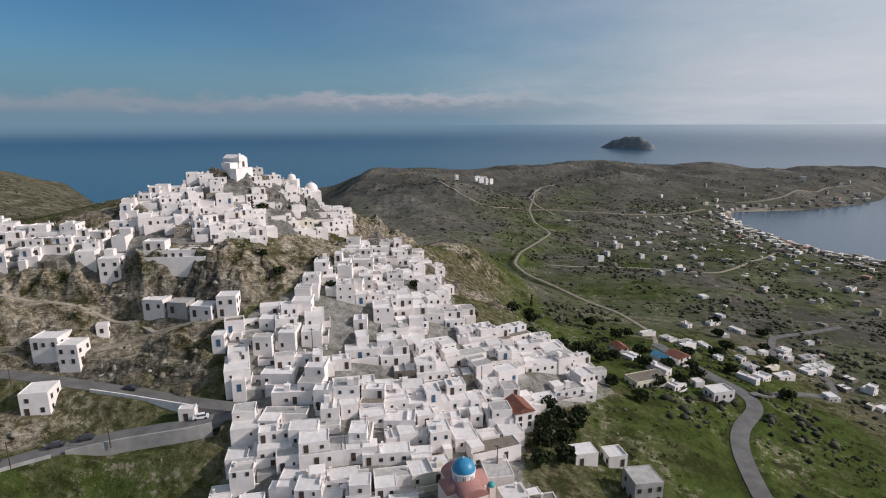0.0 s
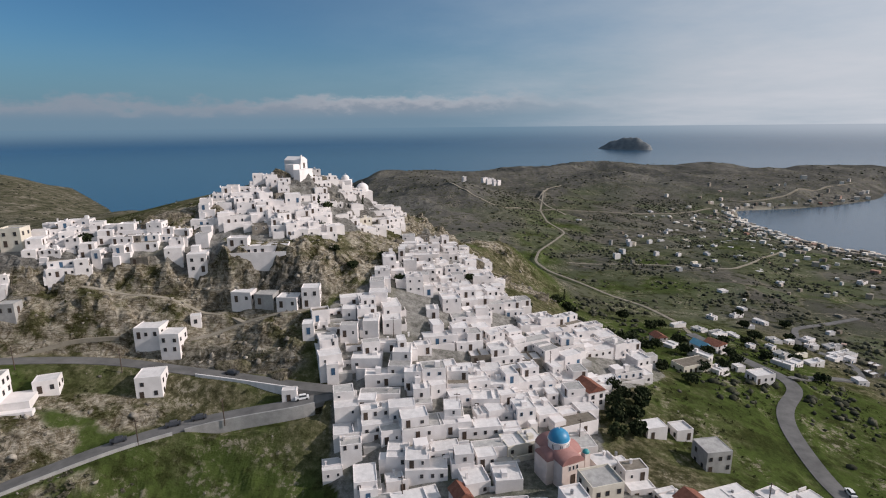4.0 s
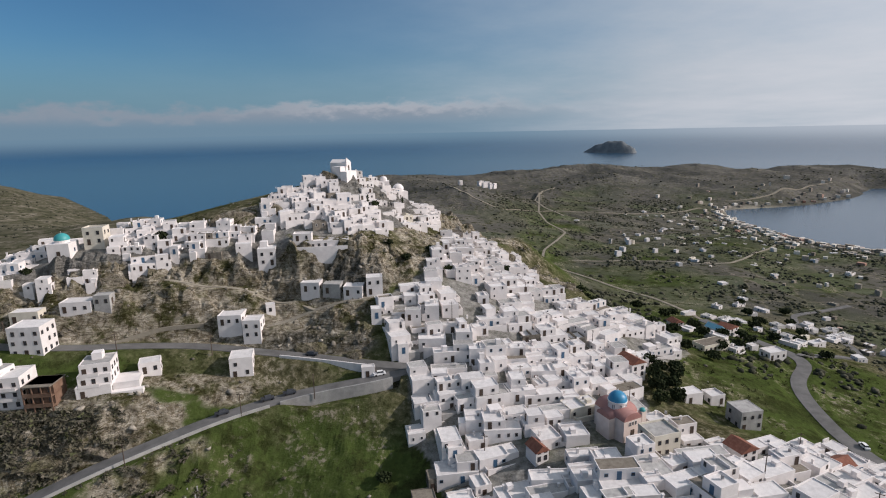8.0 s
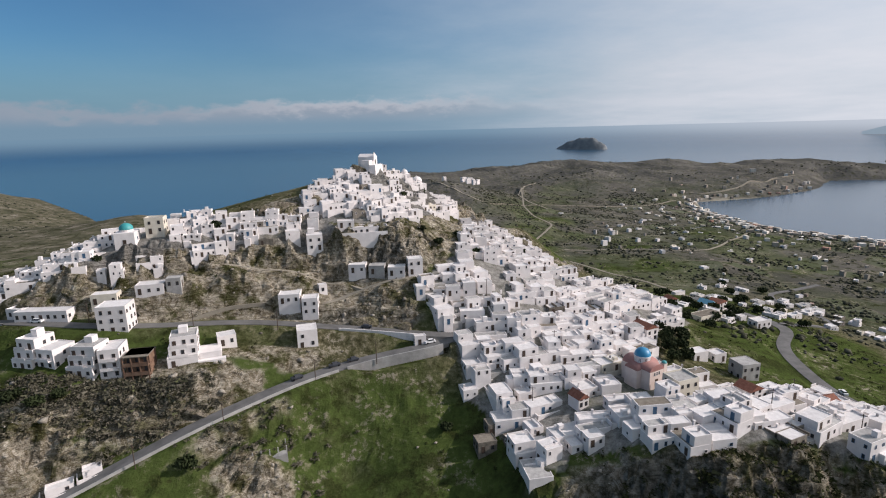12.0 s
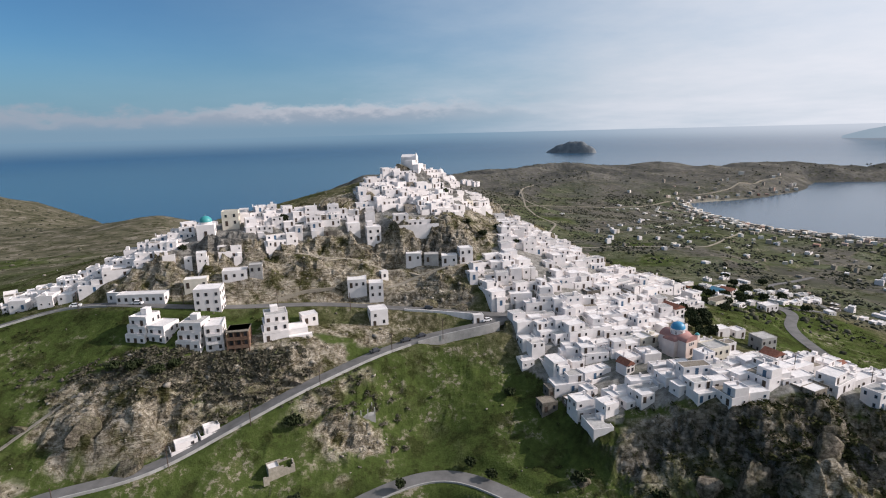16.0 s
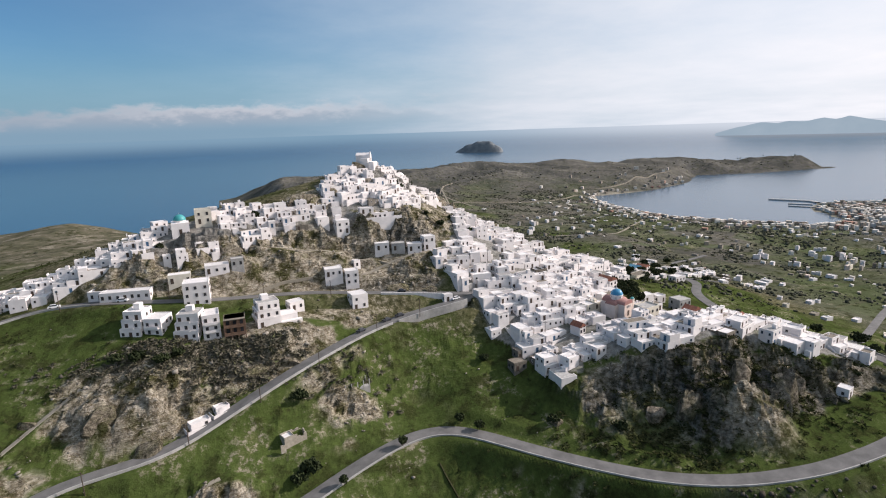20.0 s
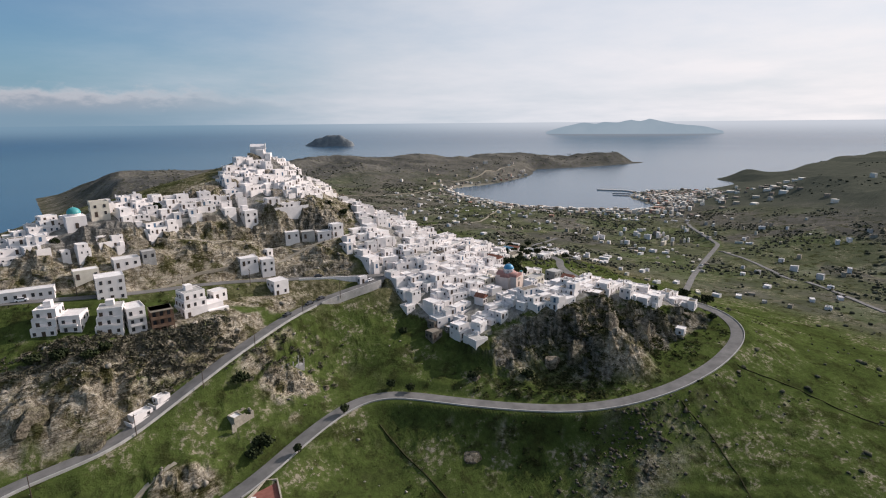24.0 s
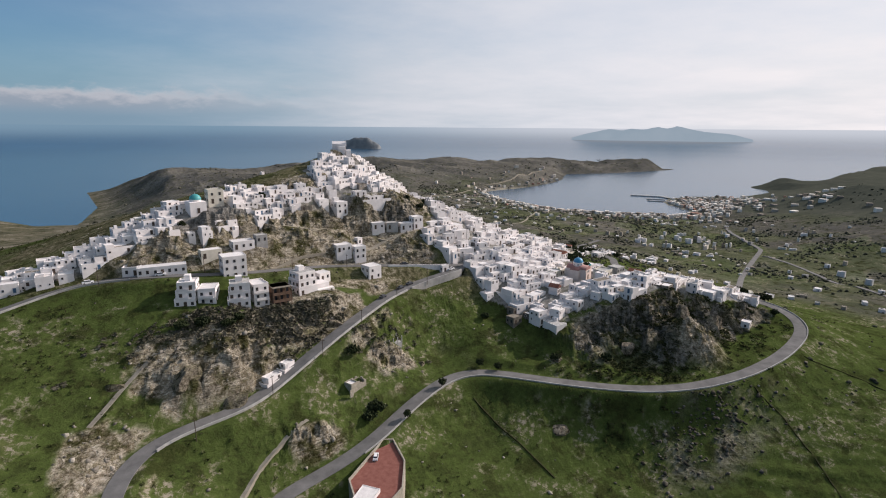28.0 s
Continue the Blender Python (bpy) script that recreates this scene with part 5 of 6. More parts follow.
def big_house(name, x, y, turn, w, d, storeys, label, wall=None, roof=None, balcony=False, dz=0.0, rate=0.9):
    c = thing(name, at_ground(x, y, turn, dz), label, "house")
    wall = wall or WHITE
    block(c, w, d, 3.0 * storeys + 0.6, -7, wall, roof or ROOFS, storeys=storeys, sides="flr", rate=rate, frame=WOODN, big=True)
    if balcony:
        for k in range(1, storeys):
            part("balcony", boxes((-w * 0.4, -d / 2 - 1.3, 3.0 * k, w * 0.4, -d / 2 + 0.05, 3.0 * k + 0.16)), wall, c)
            part("railing", boxes((-w * 0.4, -d / 2 - 1.3, 3.0 * k + 0.16, w * 0.4, -d / 2 - 1.22, 3.0 * k + 1.0)), wall, c)
    if w * d > 80 and storeys > 1:
        part("stair_head", boxes((w * 0.12, d * 0.05, 3.0 * storeys, w * 0.42, d * 0.4, 3.0 * storeys + 2.6)), wall, c)
    return c


random.seed(40)
def stepped_block(name, x, y, turn, w, d, storeys, label, dz=0.0, wing=0.0):
    """A block whose upper storeys step back behind terraces, with balconies and a low side wing."""
    c = thing(name, at_ground(x, y, turn, dz), label, "house")
    for k in range(storeys):
        ww, dd = w * (1 - 0.05 * k), d - 0.9 * k
        block(c, ww, dd, 3.0 * (k + 1) + 0.5, -7 if k == 0 else 3.0 * k - 0.3, WHITE, random.choice((ROOFS, ROOFG)), x=(0.04 * w if storeys % 2 else -0.04 * w) * k, y=0.44 * k, storeys=1, sides="flr", rate=0.85, frame=WOODN, first=3.0 * k, big=True)
        if k:
            part("balcony", boxes((-ww * 0.42, -dd / 2 + 0.44 * k - 1.0, 3.0 * k + 0.02, ww * 0.2, -dd / 2 + 0.44 * k, 3.0 * k + 0.18)), WHITE, c)
            part("railing", boxes((-ww * 0.42, -dd / 2 + 0.44 * k - 1.0, 3.0 * k + 0.18, ww * 0.2, -dd / 2 + 0.44 * k - 0.92, 3.0 * k + 1.05)), WHITE, c)
    part("stair_head", boxes((-w * 0.1, d * 0.1, 3.0 * storeys, w * 0.2, d * 0.4, 3.0 * storeys + 2.3)), WHITE, c)
    if wing:
        part("side_wing", boxes((w / 2 - 0.1, -d / 2 + 1.5, -7, w / 2 + wing, d / 2 - 0.8, 2.9)), WHITE, c)
        part("terrace_wall", boxes((w / 2 - 0.1, -d / 2 - 0.6, -7, w / 2 + wing + 1.2, -d / 2 + 1.4, 0.9)), WHITE, c)
    return c


def open_frame_house(x, y, turn, w, d, storeys, label, dz=0.0):
    """A bare brick house with open loggias between its floor slabs."""
    c = thing("unfinished_house", at_ground(x, y, turn, dz), label, "house")
    part("brick_core", boxes((-w / 2 + 0.2, -d / 2 + 1.8, -6, w / 2 - 0.2, d / 2, 3.0 * storeys)), BROWN, c)
    for k in range(storeys + 1):
        part("floor_slab", boxes((-w / 2, -d / 2, 3.0 * k - 0.22, w / 2, d / 2 + 0.1, 3.0 * k)), ROOFB if k == storeys else BROWN, c)
    for k in range(storeys):
        for i in range(4):
            px = -w / 2 + 0.15 + i * (w - 0.3) / 3
            part("pillar", boxes((px - 0.16, -d / 2, 3.0 * k, px + 0.16, -d / 2 + 0.32, 3.0 * k + 2.78)), BROWN, c)
        part("parapet", boxes((-w / 2 + 0.02, -d / 2 + 0.02, 3.0 * k, w / 2 - 0.02, -d / 2 + 0.16, 3.0 * k + 0.95)), BROWN, c)
        for i in range(3):
            opening(c, -w / 2 + 0.15 + (i + 0.5) * (w - 0.3) / 3, -d / 2 + 1.8, 3.0 * k + 0.5, 0, 1.0, 1.8, WOODN)
    part("basement", boxes((-w / 2 + 0.3, -d / 2 + 0.3, -7, w / 2 - 0.3, d / 2, -0.2)), GREYPL, c)


stepped_block("apartment_block", -192.1, 114.5, -16, 7.5, 9, 3, "white three-storey apartment block below the ridge road", dz=-2.4)
big_house("apartment_block", -184.4, 113.0, -18, 6.5, 8, 2, "white two-storey apartment block with small balconies on the slope", balcony=True, dz=-2.2)
stepped_block("apartment_block", -173.8, 110.5, -8, 8.5, 9, 3, "white stepped apartment block with terraces", dz=-2.2)
big_house("apartment_block", -166.2, 111, 8, 6.0, 8.5, 3, "narrow white apartment block with balconies", balcony=True, dz=-2.2)
open_frame_house(-157.8, 109.5, 4, 7.6, 7.5, 3, "unfinished brown brick house with open balconies", dz=-2.6)
stepped_block("villa", -146.7, 115.5, 16, 9.0, 9.5, 3, "large white stepped villa above a rocky slope", dz=-1.6, wing=7.0)
big_house("villa_annexe", -135.5, 124, 22, 6, 5, 1, "white single-storey annexe with a terrace wall", dz=0.5)
big_house("guest_house", -172.5, 128, 4, 9.5, 8, 3, "white three-storey guest house above the ridge road", dz=-0.9)
big_house("row_house", -199, 133.5, -3, 18, 5, 1, "long white row house beside the ridge road", dz=0.3)
big_house("hut", -209.6, 137, -14, 6.5, 4.5, 1, "small white hut beside the ridge road")
big_house("cottage", -180, 137.5, 8, 8.5, 5, 1, "cream cottage under the cliff", CREAM, dz=-0.6)
big_house("house", -166, 142, 8, 9.5, 6, 1, "white house with a covered terrace under the cliff", dz=-0.4)
big_house("cottage", -157.8, 142.5, 8, 5, 4.5, 1, "bare grey cottage under the cliff", GREYPL, ROOFG)
big_house("house", -117.5, 147, 2, 8, 7, 1, "white house above the road fork", dz=-0.8)
big_house("house", -109.5, 144.5, 2, 6, 6, 2, "white two-storey house above the road fork", dz=-1.8)
big_house("house", -109, 129, 12, 7, 7, 2, "white house built below the road", dz=-1.5)
big_house("cottage", -92, 160.5, -6, 7, 5, 1, "white cottage on the lane under the castle rock", dz=-0.3)
big_house("cottage", -84, 160, -6, 6.5, 5.5, 1, "grey-walled cottage on the lane under the castle rock", GREYPL, ROOFG, dz=-0.3)
big_house("house", -76, 158.5, -4, 7, 5.5, 1, "white house with dark windows on the lane", dz=-0.3)
big_house("house", -68.5, 159.5, 6, 6, 5.5, 2, "white two-storey house where the lane meets the village", dz=-0.8)
big_house("hut", -106, 153.5, 20, 3.2, 3, 1, "tiny white hut beside the footpath")
for x, y, w, d, tall, lab in ((-169.0, 80.6, 6.5, 3.6, 2.3, "low white roadside hut with a small yard wall"), (-162.4, 84.6, 4.6, 3.2, 2.5, "small white roadside shed")):
    shed = thing("hut", at_ground(x, y, 29, -0.2), lab, "hut")
    block(shed, w, d, tall, -3, WHITE, ROOFS, storeys=1, sides="fl", rate=0.6, frame=WOODN)
    part("yard_wall", boxes((-w / 2 - 1.5, -d / 2 - 1.0, -3, w / 2, -d / 2 - 0.8, 0.7), (-w / 2 - 1.5, -d / 2 - 1.0, -3, -w / 2 - 1.3, d / 2, 0.7)), WHITE, shed)
def ruined_farm(x, y, turn):
    """Broken rubble walls round a roofless room, with one end still roofed."""
    c = thing("ruin", at_ground(x, y, turn, 0.1), "half-ruined pale stone farmhouse with broken walls in the field", "ruin")
    block(c, 3.4, 3.8, 2.3, -2, PALEST, ROOFS, x=-2.0, storeys=1, sides="f", rate=0.5, frame=WOODN)
    for k, (x0, y0, x1, y1, tops) in enumerate(((-0.3, -1.9, 4.2, -1.5, (2.0, 1.1, 0.6, 1.4)), (3.8, -1.5, 4.2, 2.0, (1.4, 1.9, 1.2)), (-0.3, 1.6, 3.8, 2.0, (2.2, 1.7, 2.1, 1.5)), (-5.6, -3.2, -3.9, -2.9, (0.9, 0.6)))):
        bm = bmesh.new()
        n = len(tops)
        for i, tall in enumerate(tops):
            u0, u1 = i / n, (i + 1) / n
            if x1 - x0 > y1 - y0:
                box(bm, x0 + (x1 - x0) * u0, y0, -2, x0 + (x1 - x0) * u1, y1, tall)
            else:
                box(bm, x0, y0 + (y1 - y0) * u0, -2, x1, y0 + (y1 - y0) * u1, tall)
        part("broken_wall", bm, PALEST, c)


ruined_farm(-139.8, 73.2, 24)
big_house("barn", -51, 89, 10, 6, 5, 1, "brown stone barn below the village", STONE, ROOFB)
big_house("barn", -47.5, 94, 10, 5, 4.5, 1, "brown stone shed with an earth roof", STONE, ROOFB)
big_house("kiosk", -68.5, 127.2, 8, 4.2, 2.4, 1, "small white shelter at the road junction", dz=0.0)
big_house("cottage", 57.8, 37, 20, 4.2, 4, 1, "small white cottage below the spur", dz=0.0)
big_house("barn", 38.6, 128, 12, 6.5, 5, 1, "white flat-roofed barn in the green field")
big_house("barn", 47.8, 130, 12, 5.5, 5, 1, "white flat-roofed shed in the green field")
big_house("house", 51.4, 118, 8, 7.5, 7, 2, "grey unfinished house by the field", GREYPL, ROOFG)
big_house("town_hall", 12, 92.5, 14, 8, 7, 2, "cream two-storey hall beside the church square", CREAM, ROOFG)
big_house("mansion", -172.7, 168, 8, 7, 6, 2, "ochre stone mansion on the ridge", CREAM, ROOFG, dz=1.0)
big_house("farmhouse", 78.7, 188, 20, 15, 7, 1, "long old farmhouse with a mossy brown roof", CREAM, ROOFB)
big_house("house", 105.1, 184, 12, 9, 6, 1, "white house with a terrace at the road bend", dz=0.5)

for x, y, turn, w, d, h in ((22, 138, 20, 6, 8, 5.5), (104, 218, 30, 8, 7, 4.5), (80.5, 226, 10, 6, 6, 4), (31, 87, 20, 6, 5.4, 4.2), (60, 90, 110, 5, 7.5, 3.8), (-20, 95, 22, 4, 5, 3.6)):
    c = thing("tiled_house", at_ground(x, y, turn), "white house with a red tiled gable roof", "house")
    part("wall", boxes((-w / 2, -d / 2, -5, w / 2, d / 2, h)), WHITE, c)
    part("roof", gable_bm(w, d, h, 1.7), TERRA, c, "red tiled gable roof")
    for u in (-w / 4, w / 4):
        opening(c, u, -d / 2, 1.0, 0, 0.9, 1.3, WOODN, split=True)
        opening(c, u, -d / 2, 3.2, 0, 0.9, 1.2, WOODN, split=True)


def pillar_ruin():
    c = thing("concrete_frame", at_ground(-116, 92, 16), "unfinished concrete frame with bare pillars in the field", "ruin")
    part("wall", boxes((-5, 1.8, -3, 5, 2.1, 1.2)), GREYPL, c)
    part("floor_slab", boxes((-5, -2, -3, 5, 2, -0.2)), GREYPL, c)
    for x in (-4.8, -2.4, 0, 2.4, 4.8):
        for y in (-1.9, 1.9):
            part("pillar", boxes((x - 0.15, y - 0.15, -0.3, x + 0.15, y + 0.15, 2.6)), GREYPL, c)


pillar_ruin()

# ---- villa terrace by the lower road ----
def paved_terrace():
    c = thing("terrace", None, "red paved terrace behind a pale stone wall", "terrace")
    pts = [(-156, 37), (-137.6, 52), (-134.4, 50.4), (-136.3, 37.2), (-143, 25), (-160, 14)]
    z = 15.6
    bm = bmesh.new()
    top = [bm.verts.new((x, y, z)) for x, y in pts]
    low = [bm.verts.new((x, y, z - 12)) for x, y in pts]
    bm.faces.new(top[::-1])
    for i in range(len(pts)):
        j = (i + 1) % len(pts)
        bm.faces.new((top[i], top[j], low[j], low[i]))
    bmesh.ops.recalc_face_normals(bm, faces=bm.faces)
    part("paving", bm, PAVING, c, "red brick paving")
    loop = np.array([(x, y, z) for x, y in pts + pts[:1]])
    part("parapet", mesh_from("parapet", ribbon(np.array(resample([tuple(p) for p in loop], 2.0)), [-0.25, -0.25, 0.25, 0.25], [-9, 0.9, 0.9, -9]), (PALEST,)), PALEST, c, "pale stone parapet")
    big_house("villa", -154.5, 27, 40, 8, 6, 1, "low white villa beside the paved terrace", dz=13.2 - height_at(-154.5, 27))


paved_terrace()


# ---- rock outcrops ----
def outcrop(x, y, r, tall, turn, seed, label, sink=0.35):
    bm = bmesh.new()
    bmesh.ops.create_icosphere(bm, subdivisions=4, radius=1.0)
    co = np.array([v.co[:] for v in bm.verts])
    o = seed * 13.7
    n1 = fractal(co[:, 0] * 3 + o, co[:, 1] * 3 + co[:, 2] * 2, 1.3, 4, seed, True)
    n2 = fractal(co[:, 0] * 9 + co[:, 2] * 3 + o, co[:, 1] * 9, 1.0, 3, seed + 3, True)
    k = 1 + 0.34 * n1 + 0.10 * n2
    co *= k[:, None]
    cut = np.random.default_rng(int(seed) + 900)
    for _ in range(22):
        nrm = cut.normal(size=3) * (1, 1, 0.7)
        nrm /= np.linalg.norm(nrm)
        over = np.maximum(0, co @ nrm - cut.uniform(0.42, 0.85))
        co -= 0.92 * over[:, None] * nrm
    for v, q in zip(bm.verts, co):
        v.co = q
    bmesh.ops.scale(bm, vec=(r, r * 0.7, tall), verts=bm.verts)
    bmesh.ops.transform(bm, matrix=pose(x, y, height_at(x, y) - tall * sink, 0, 0, turn), verts=bm.verts)
    ob = part("rock_outcrop", bm, CRAG)
    return tagged(ob, label, "rock")


def crag_mat():
    m, n, l, b = mat("crag_stone", 0.95)
    big, mid, fine = noise_tex(n, l, 0.16, 6, 0.7), noise_tex(n, l, 0.7, 7, 0.75), noise_tex(n, l, 3.0, 5, 0.7)
    r = ramp(n, l, mid.outputs["Fac"], [(0.36, (0.060, 0.052, 0.040)), (0.48, (0.20, 0.174, 0.138)), (0.66, (0.42, 0.37, 0.30))])
    g = ramp(n, l, big.outputs["Fac"], [(0.42, (1, 1, 1)), (0.62, (0.55, 0.58, 0.42))])
    l.new(mixc(n, l, 1.0, r.outputs["Color"], g.outputs["Color"], "MULTIPLY"), b.inputs["Base Color"])
    bump(n, l, b, mid.outputs["Fac"], 1.0, 2.0)
    return m


CRAG = crag_mat()
for k, (x, y, r, tall, turn) in enumerate([(-124, 187, 9, 6.5, 20), (-132.2, 183, 7, 5, 60), (-114, 190, 5.5, 5, 0), (-92, 220, 7, 5, 10), (-80, 230, 6, 5, 70), (-197, 80, 9, 6, 20), (-183.5, 73, 7, 5.5, 0), (-205.1, 86, 6, 4, 40),
        (36, 53, 6, 8, 30), (46, 49, 6, 9, 60), (54, 46, 6, 8, 10), (12, 35, 11, 12, 70), (23, 36, 12, 15, 60), (33, 42, 11, 14, 50), (42, 46, 8, 12, 60), (4, 40, 8, 9, 90), (18, 46, 9, 12, 20), (-4, 48, 8, 9, 40), (52, 40, 7, 8, 75), (-14, 50, 7, 6, 0), (-118, 162, 7, 5, 0), (-161, 154, 9, 6, 10), (-176.3, 149, 9, 7, 15), (-192.5, 143, 8, 7, 10),
        (-147.5, 158, 7, 5, 20), (-206, 140, 7, 6, 0), (-88, 140, 9, 4.5, 0), (-74, 138, 7, 4.5, 10), (-138.5, 100, 7, 3, 40), (-149.3, 96, 6, 3, 40), (-116, 84, 5, 2.5, 50), (-66, 36, 6, 3, 40), (-48, 60, 5, 3, 0), (-105, 84, 3, 2, 0), (-30, 55, 6, 4.5, 20), (55, 40, 5, 5, 70), (-14, 226, 9, 6, 0), (4, 224, 8, 5, 10), (22, 220, 7, 5, 0), (-30, 232, 8, 6, 20), (-46, 236, 6, 5, 0), (-62, 180, 6, 5, 20), (-54, 186, 6, 5, 40), (-70, 172, 5, 4, 0), (-218, 84, 5, 3, 0)]):
    outcrop(x, y, r, tall, turn, 3 + k, "pale weathered rock outcrop on the hillside" if tall < 6 else "high jagged rock crag below the houses")

# ---- valley houses, bay town, islands ----
random.seed(60)
VALLEY_ZONES = [([(70.5, 195), (91.4, 176), (138.8, 186), (205, 230), (185, 345), (150, 345), (88.7, 235)], 30, "aadf"),
                ([(161.5, 195), (216.1, 205), (266.1, 300), (260, 350), (175.2, 300)], 26, "aadfc"),
                ([(197.9, 20), (275.2, 10), (384.4, 120), (329.9, 200), (229.8, 110)], 36, "aadf"),
                ([(275.2, 160), (384.4, 200), (520, 320), (430, 400), (320, 330)], 34, "aadf"),
                ([(180, 330), (330, 340), (420, 520), (380, 640), (240, 560)], 34, "aadf"),
                ([(120, 440), (260, 600), (390, 700), (400, 800), (230, 820), (80, 620)], 22, "aadf"),
                ([(20, 960), (85, 960), (90, 1020), (20, 1015)], 9, "aad"),
                ([(-282.5, 150), (-248.3, 146), (-248.3, 162), (-282.5, 170)], 9, "aad")]
for poly, count, styles in VALLEY_ZONES:
    count = 30 if poly is VALLEY_ZONES[0][0] else count if count < 10 else int(count * 0.2)
    xs, ys = [p[0] for p in poly], [p[1] for p in poly]
    done, tries, taken = 0, 0, []
    while done < count and tries < 900:
        tries += 1
        x, y = random.uniform(min(xs), max(xs)), random.uniform(min(ys), max(ys))
        if taken and random.random() < 0.35:
            a, b = random.choice(taken)
            x, y = a + random.uniform(-16, 16), b + random.uniform(-16, 16)
        if not inside(poly, x, y) or not off_road(x, y, 7) or not clear(x, y, 5) or any((x - a) ** 2 + (y - b) ** 2 < 60 for a, b in taken):
            continue
        taken.append((x, y))
        place_house(random.choice(styles), random.randrange(7), pose(x, y, height_at(x, y) - 0.2, 0, 0, random.choice((20, 30, 110, 200, 290)) + random.uniform(-15, 15)) @ Matrix.Scale(0.78, 4))
        done += 1


def box_cloud(items):
    """Many small buildings in one mesh."""
    v, f = [], []
    for x, y, z, w, d, h, a in items:
        c, s, k = math.cos(a), math.sin(a), len(v)
        for zz in (z - 3, z + h):
            for px, py in ((-w, -d), (w, -d), (w, d), (-w, d)):
                v.append((x + (px * c - py * s) / 2, y + (px * s + py * c) / 2, zz))
        f += [(k, k + 1, k + 5, k + 4), (k + 1, k + 2, k + 6, k + 5), (k + 2, k + 3, k + 7, k + 6), (k + 3, k, k + 4, k + 7), (k + 4, k + 5, k + 6, k + 7)]
    return v, f


def island_mat(name, dark, light, scale):
    m, n, l, b = mat(name, 0.95)
    t = noise_tex(n, l, scale, 7, 0.7)
    r = ramp(n, l, t.outputs["Fac"], [(0.35, dark), (0.65, light)])
    l.new(r.outputs["Color"], b.inputs["Base Color"])
    bump(n, l, b, t.outputs["Fac"], 0.8, 8.0)
    return m


def town_mat():
    m, n, l, b = mat("distant_plaster", 0.9)
    g = n.new("ShaderNodeNewGeometry")
    r = ramp(n, l, g.outputs["Random Per Island"], [(0.0, (0.18, 0.15, 0.12)), (0.35, (0.34, 0.30, 0.25)), (0.6, (0.66, 0.62, 0.56)), (0.88, (0.70, 0.66, 0.60)), (1.0, (0.32, 0.16, 0.11))])
    l.new(r.outputs["Color"], b.inputs["Base Color"])
    return m


TOWNM = town_mat()
items = []
rng_shore = random.Random(77)
shore = resample([COAST[i] for i in (20, 19, 18, 17, 16, 15, 14, 13, 12, 11)], 7.0)
for x, y in shore:
    for _ in range(3):
        back = random.uniform(14, 60) if random.random() < 0.7 else random.uniform(60, 130)
        ang = math.atan2(y - 640, x - 560)
        px, py = x + back * math.cos(ang) + random.uniform(-6, 6), y + back * math.sin(ang) + random.uniform(-6, 6)
        items.append((px, py, height_at(px, py), random.uniform(3.5, 7), random.uniform(3.5, 6), random.uniform(2.4, 4.6), random.uniform(0, 3)))
for k in range(len(shore)):
    for _ in range(2):
        x, y = shore[k]
        back, ang = rng_shore.uniform(5, 17), math.atan2(y - 640, x - 560)
        px, py = x + back * math.cos(ang) + rng_shore.uniform(-4, 4), y + back * math.sin(ang) + rng_shore.uniform(-4, 4)
        items.append((px, py, height_at(px, py), rng_shore.uniform(4, 8), rng_shore.uniform(3.5, 6), rng_shore.uniform(2.6, 4.6), ang + 1.57))
for _ in range(560):
    px, py = random.gauss(680, 75), random.gauss(490, 45)
    if coast_distance(np.array([px]), np.array([py]))[0] > 8:
        items.append((px, py, height_at(px, py), random.uniform(3.5, 7), random.uniform(3.5, 6), random.uniform(2.6, 5.5), random.uniform(0, 3)))
for _ in range(12):
    px, py = random.uniform(560, 900), random.uniform(930, 1180)
    if coast_distance(np.array([px]), np.array([py]))[0] > 20:
        items.append((px, py, height_at(px, py), random.uniform(5, 12), random.uniform(5, 8), random.uniform(3, 5), random.uniform(0, 3)))
for _ in range(34):
    px, py = random.gauss(780, 90), random.gauss(340, 50)
    items.append((px, py, height_at(px, py), random.uniform(6, 12), random.uniform(5, 9), random.uniform(3, 6), random.uniform(0, 3)))
for _ in range(620):
    px, py = random.uniform(190, 560), random.uniform(150, 860)
    if coast_distance(np.array([px]), np.array([py]))[0] > 15 and off_road(px, py, 8) and random.random() < 0.4 + 0.4 * float(fractal(np.array([px]), np.array([py]), 60, 2, 17)[0]):
        items.append((px, py, height_at(px, py), random.uniform(1.8, 4.2), random.uniform(1.8, 3.2), random.uniform(1.3, 2.2), random.uniform(0, 3)))
SMALL = []
for k in range(14):
    w, d, h = random.uniform(2.6, 5.2), random.uniform(2.4, 3.8), random.uniform(1.8, 2.6)
    bm = shell_bm(w, d, h, -4, 0.25)
    box(bm, -w / 2 + 0.2, -d / 2 + 0.2, -3, w / 2 - 0.2, d / 2 - 0.2, h - 0.3)
    if k % 2:
        box(bm, w / 2 - 0.05, -d / 2 + 0.3, -4, w / 2 + random.uniform(1.5, 3.5), d / 2 - 0.4, h * random.uniform(0.6, 0.85))
    SMALL.append(mesh_from("valley_cottage", bm, ((WHITE, WHITE, CREAM, GREYPL, PALEST, WHITE, ROOFS)[k % 7],)))
count = 0
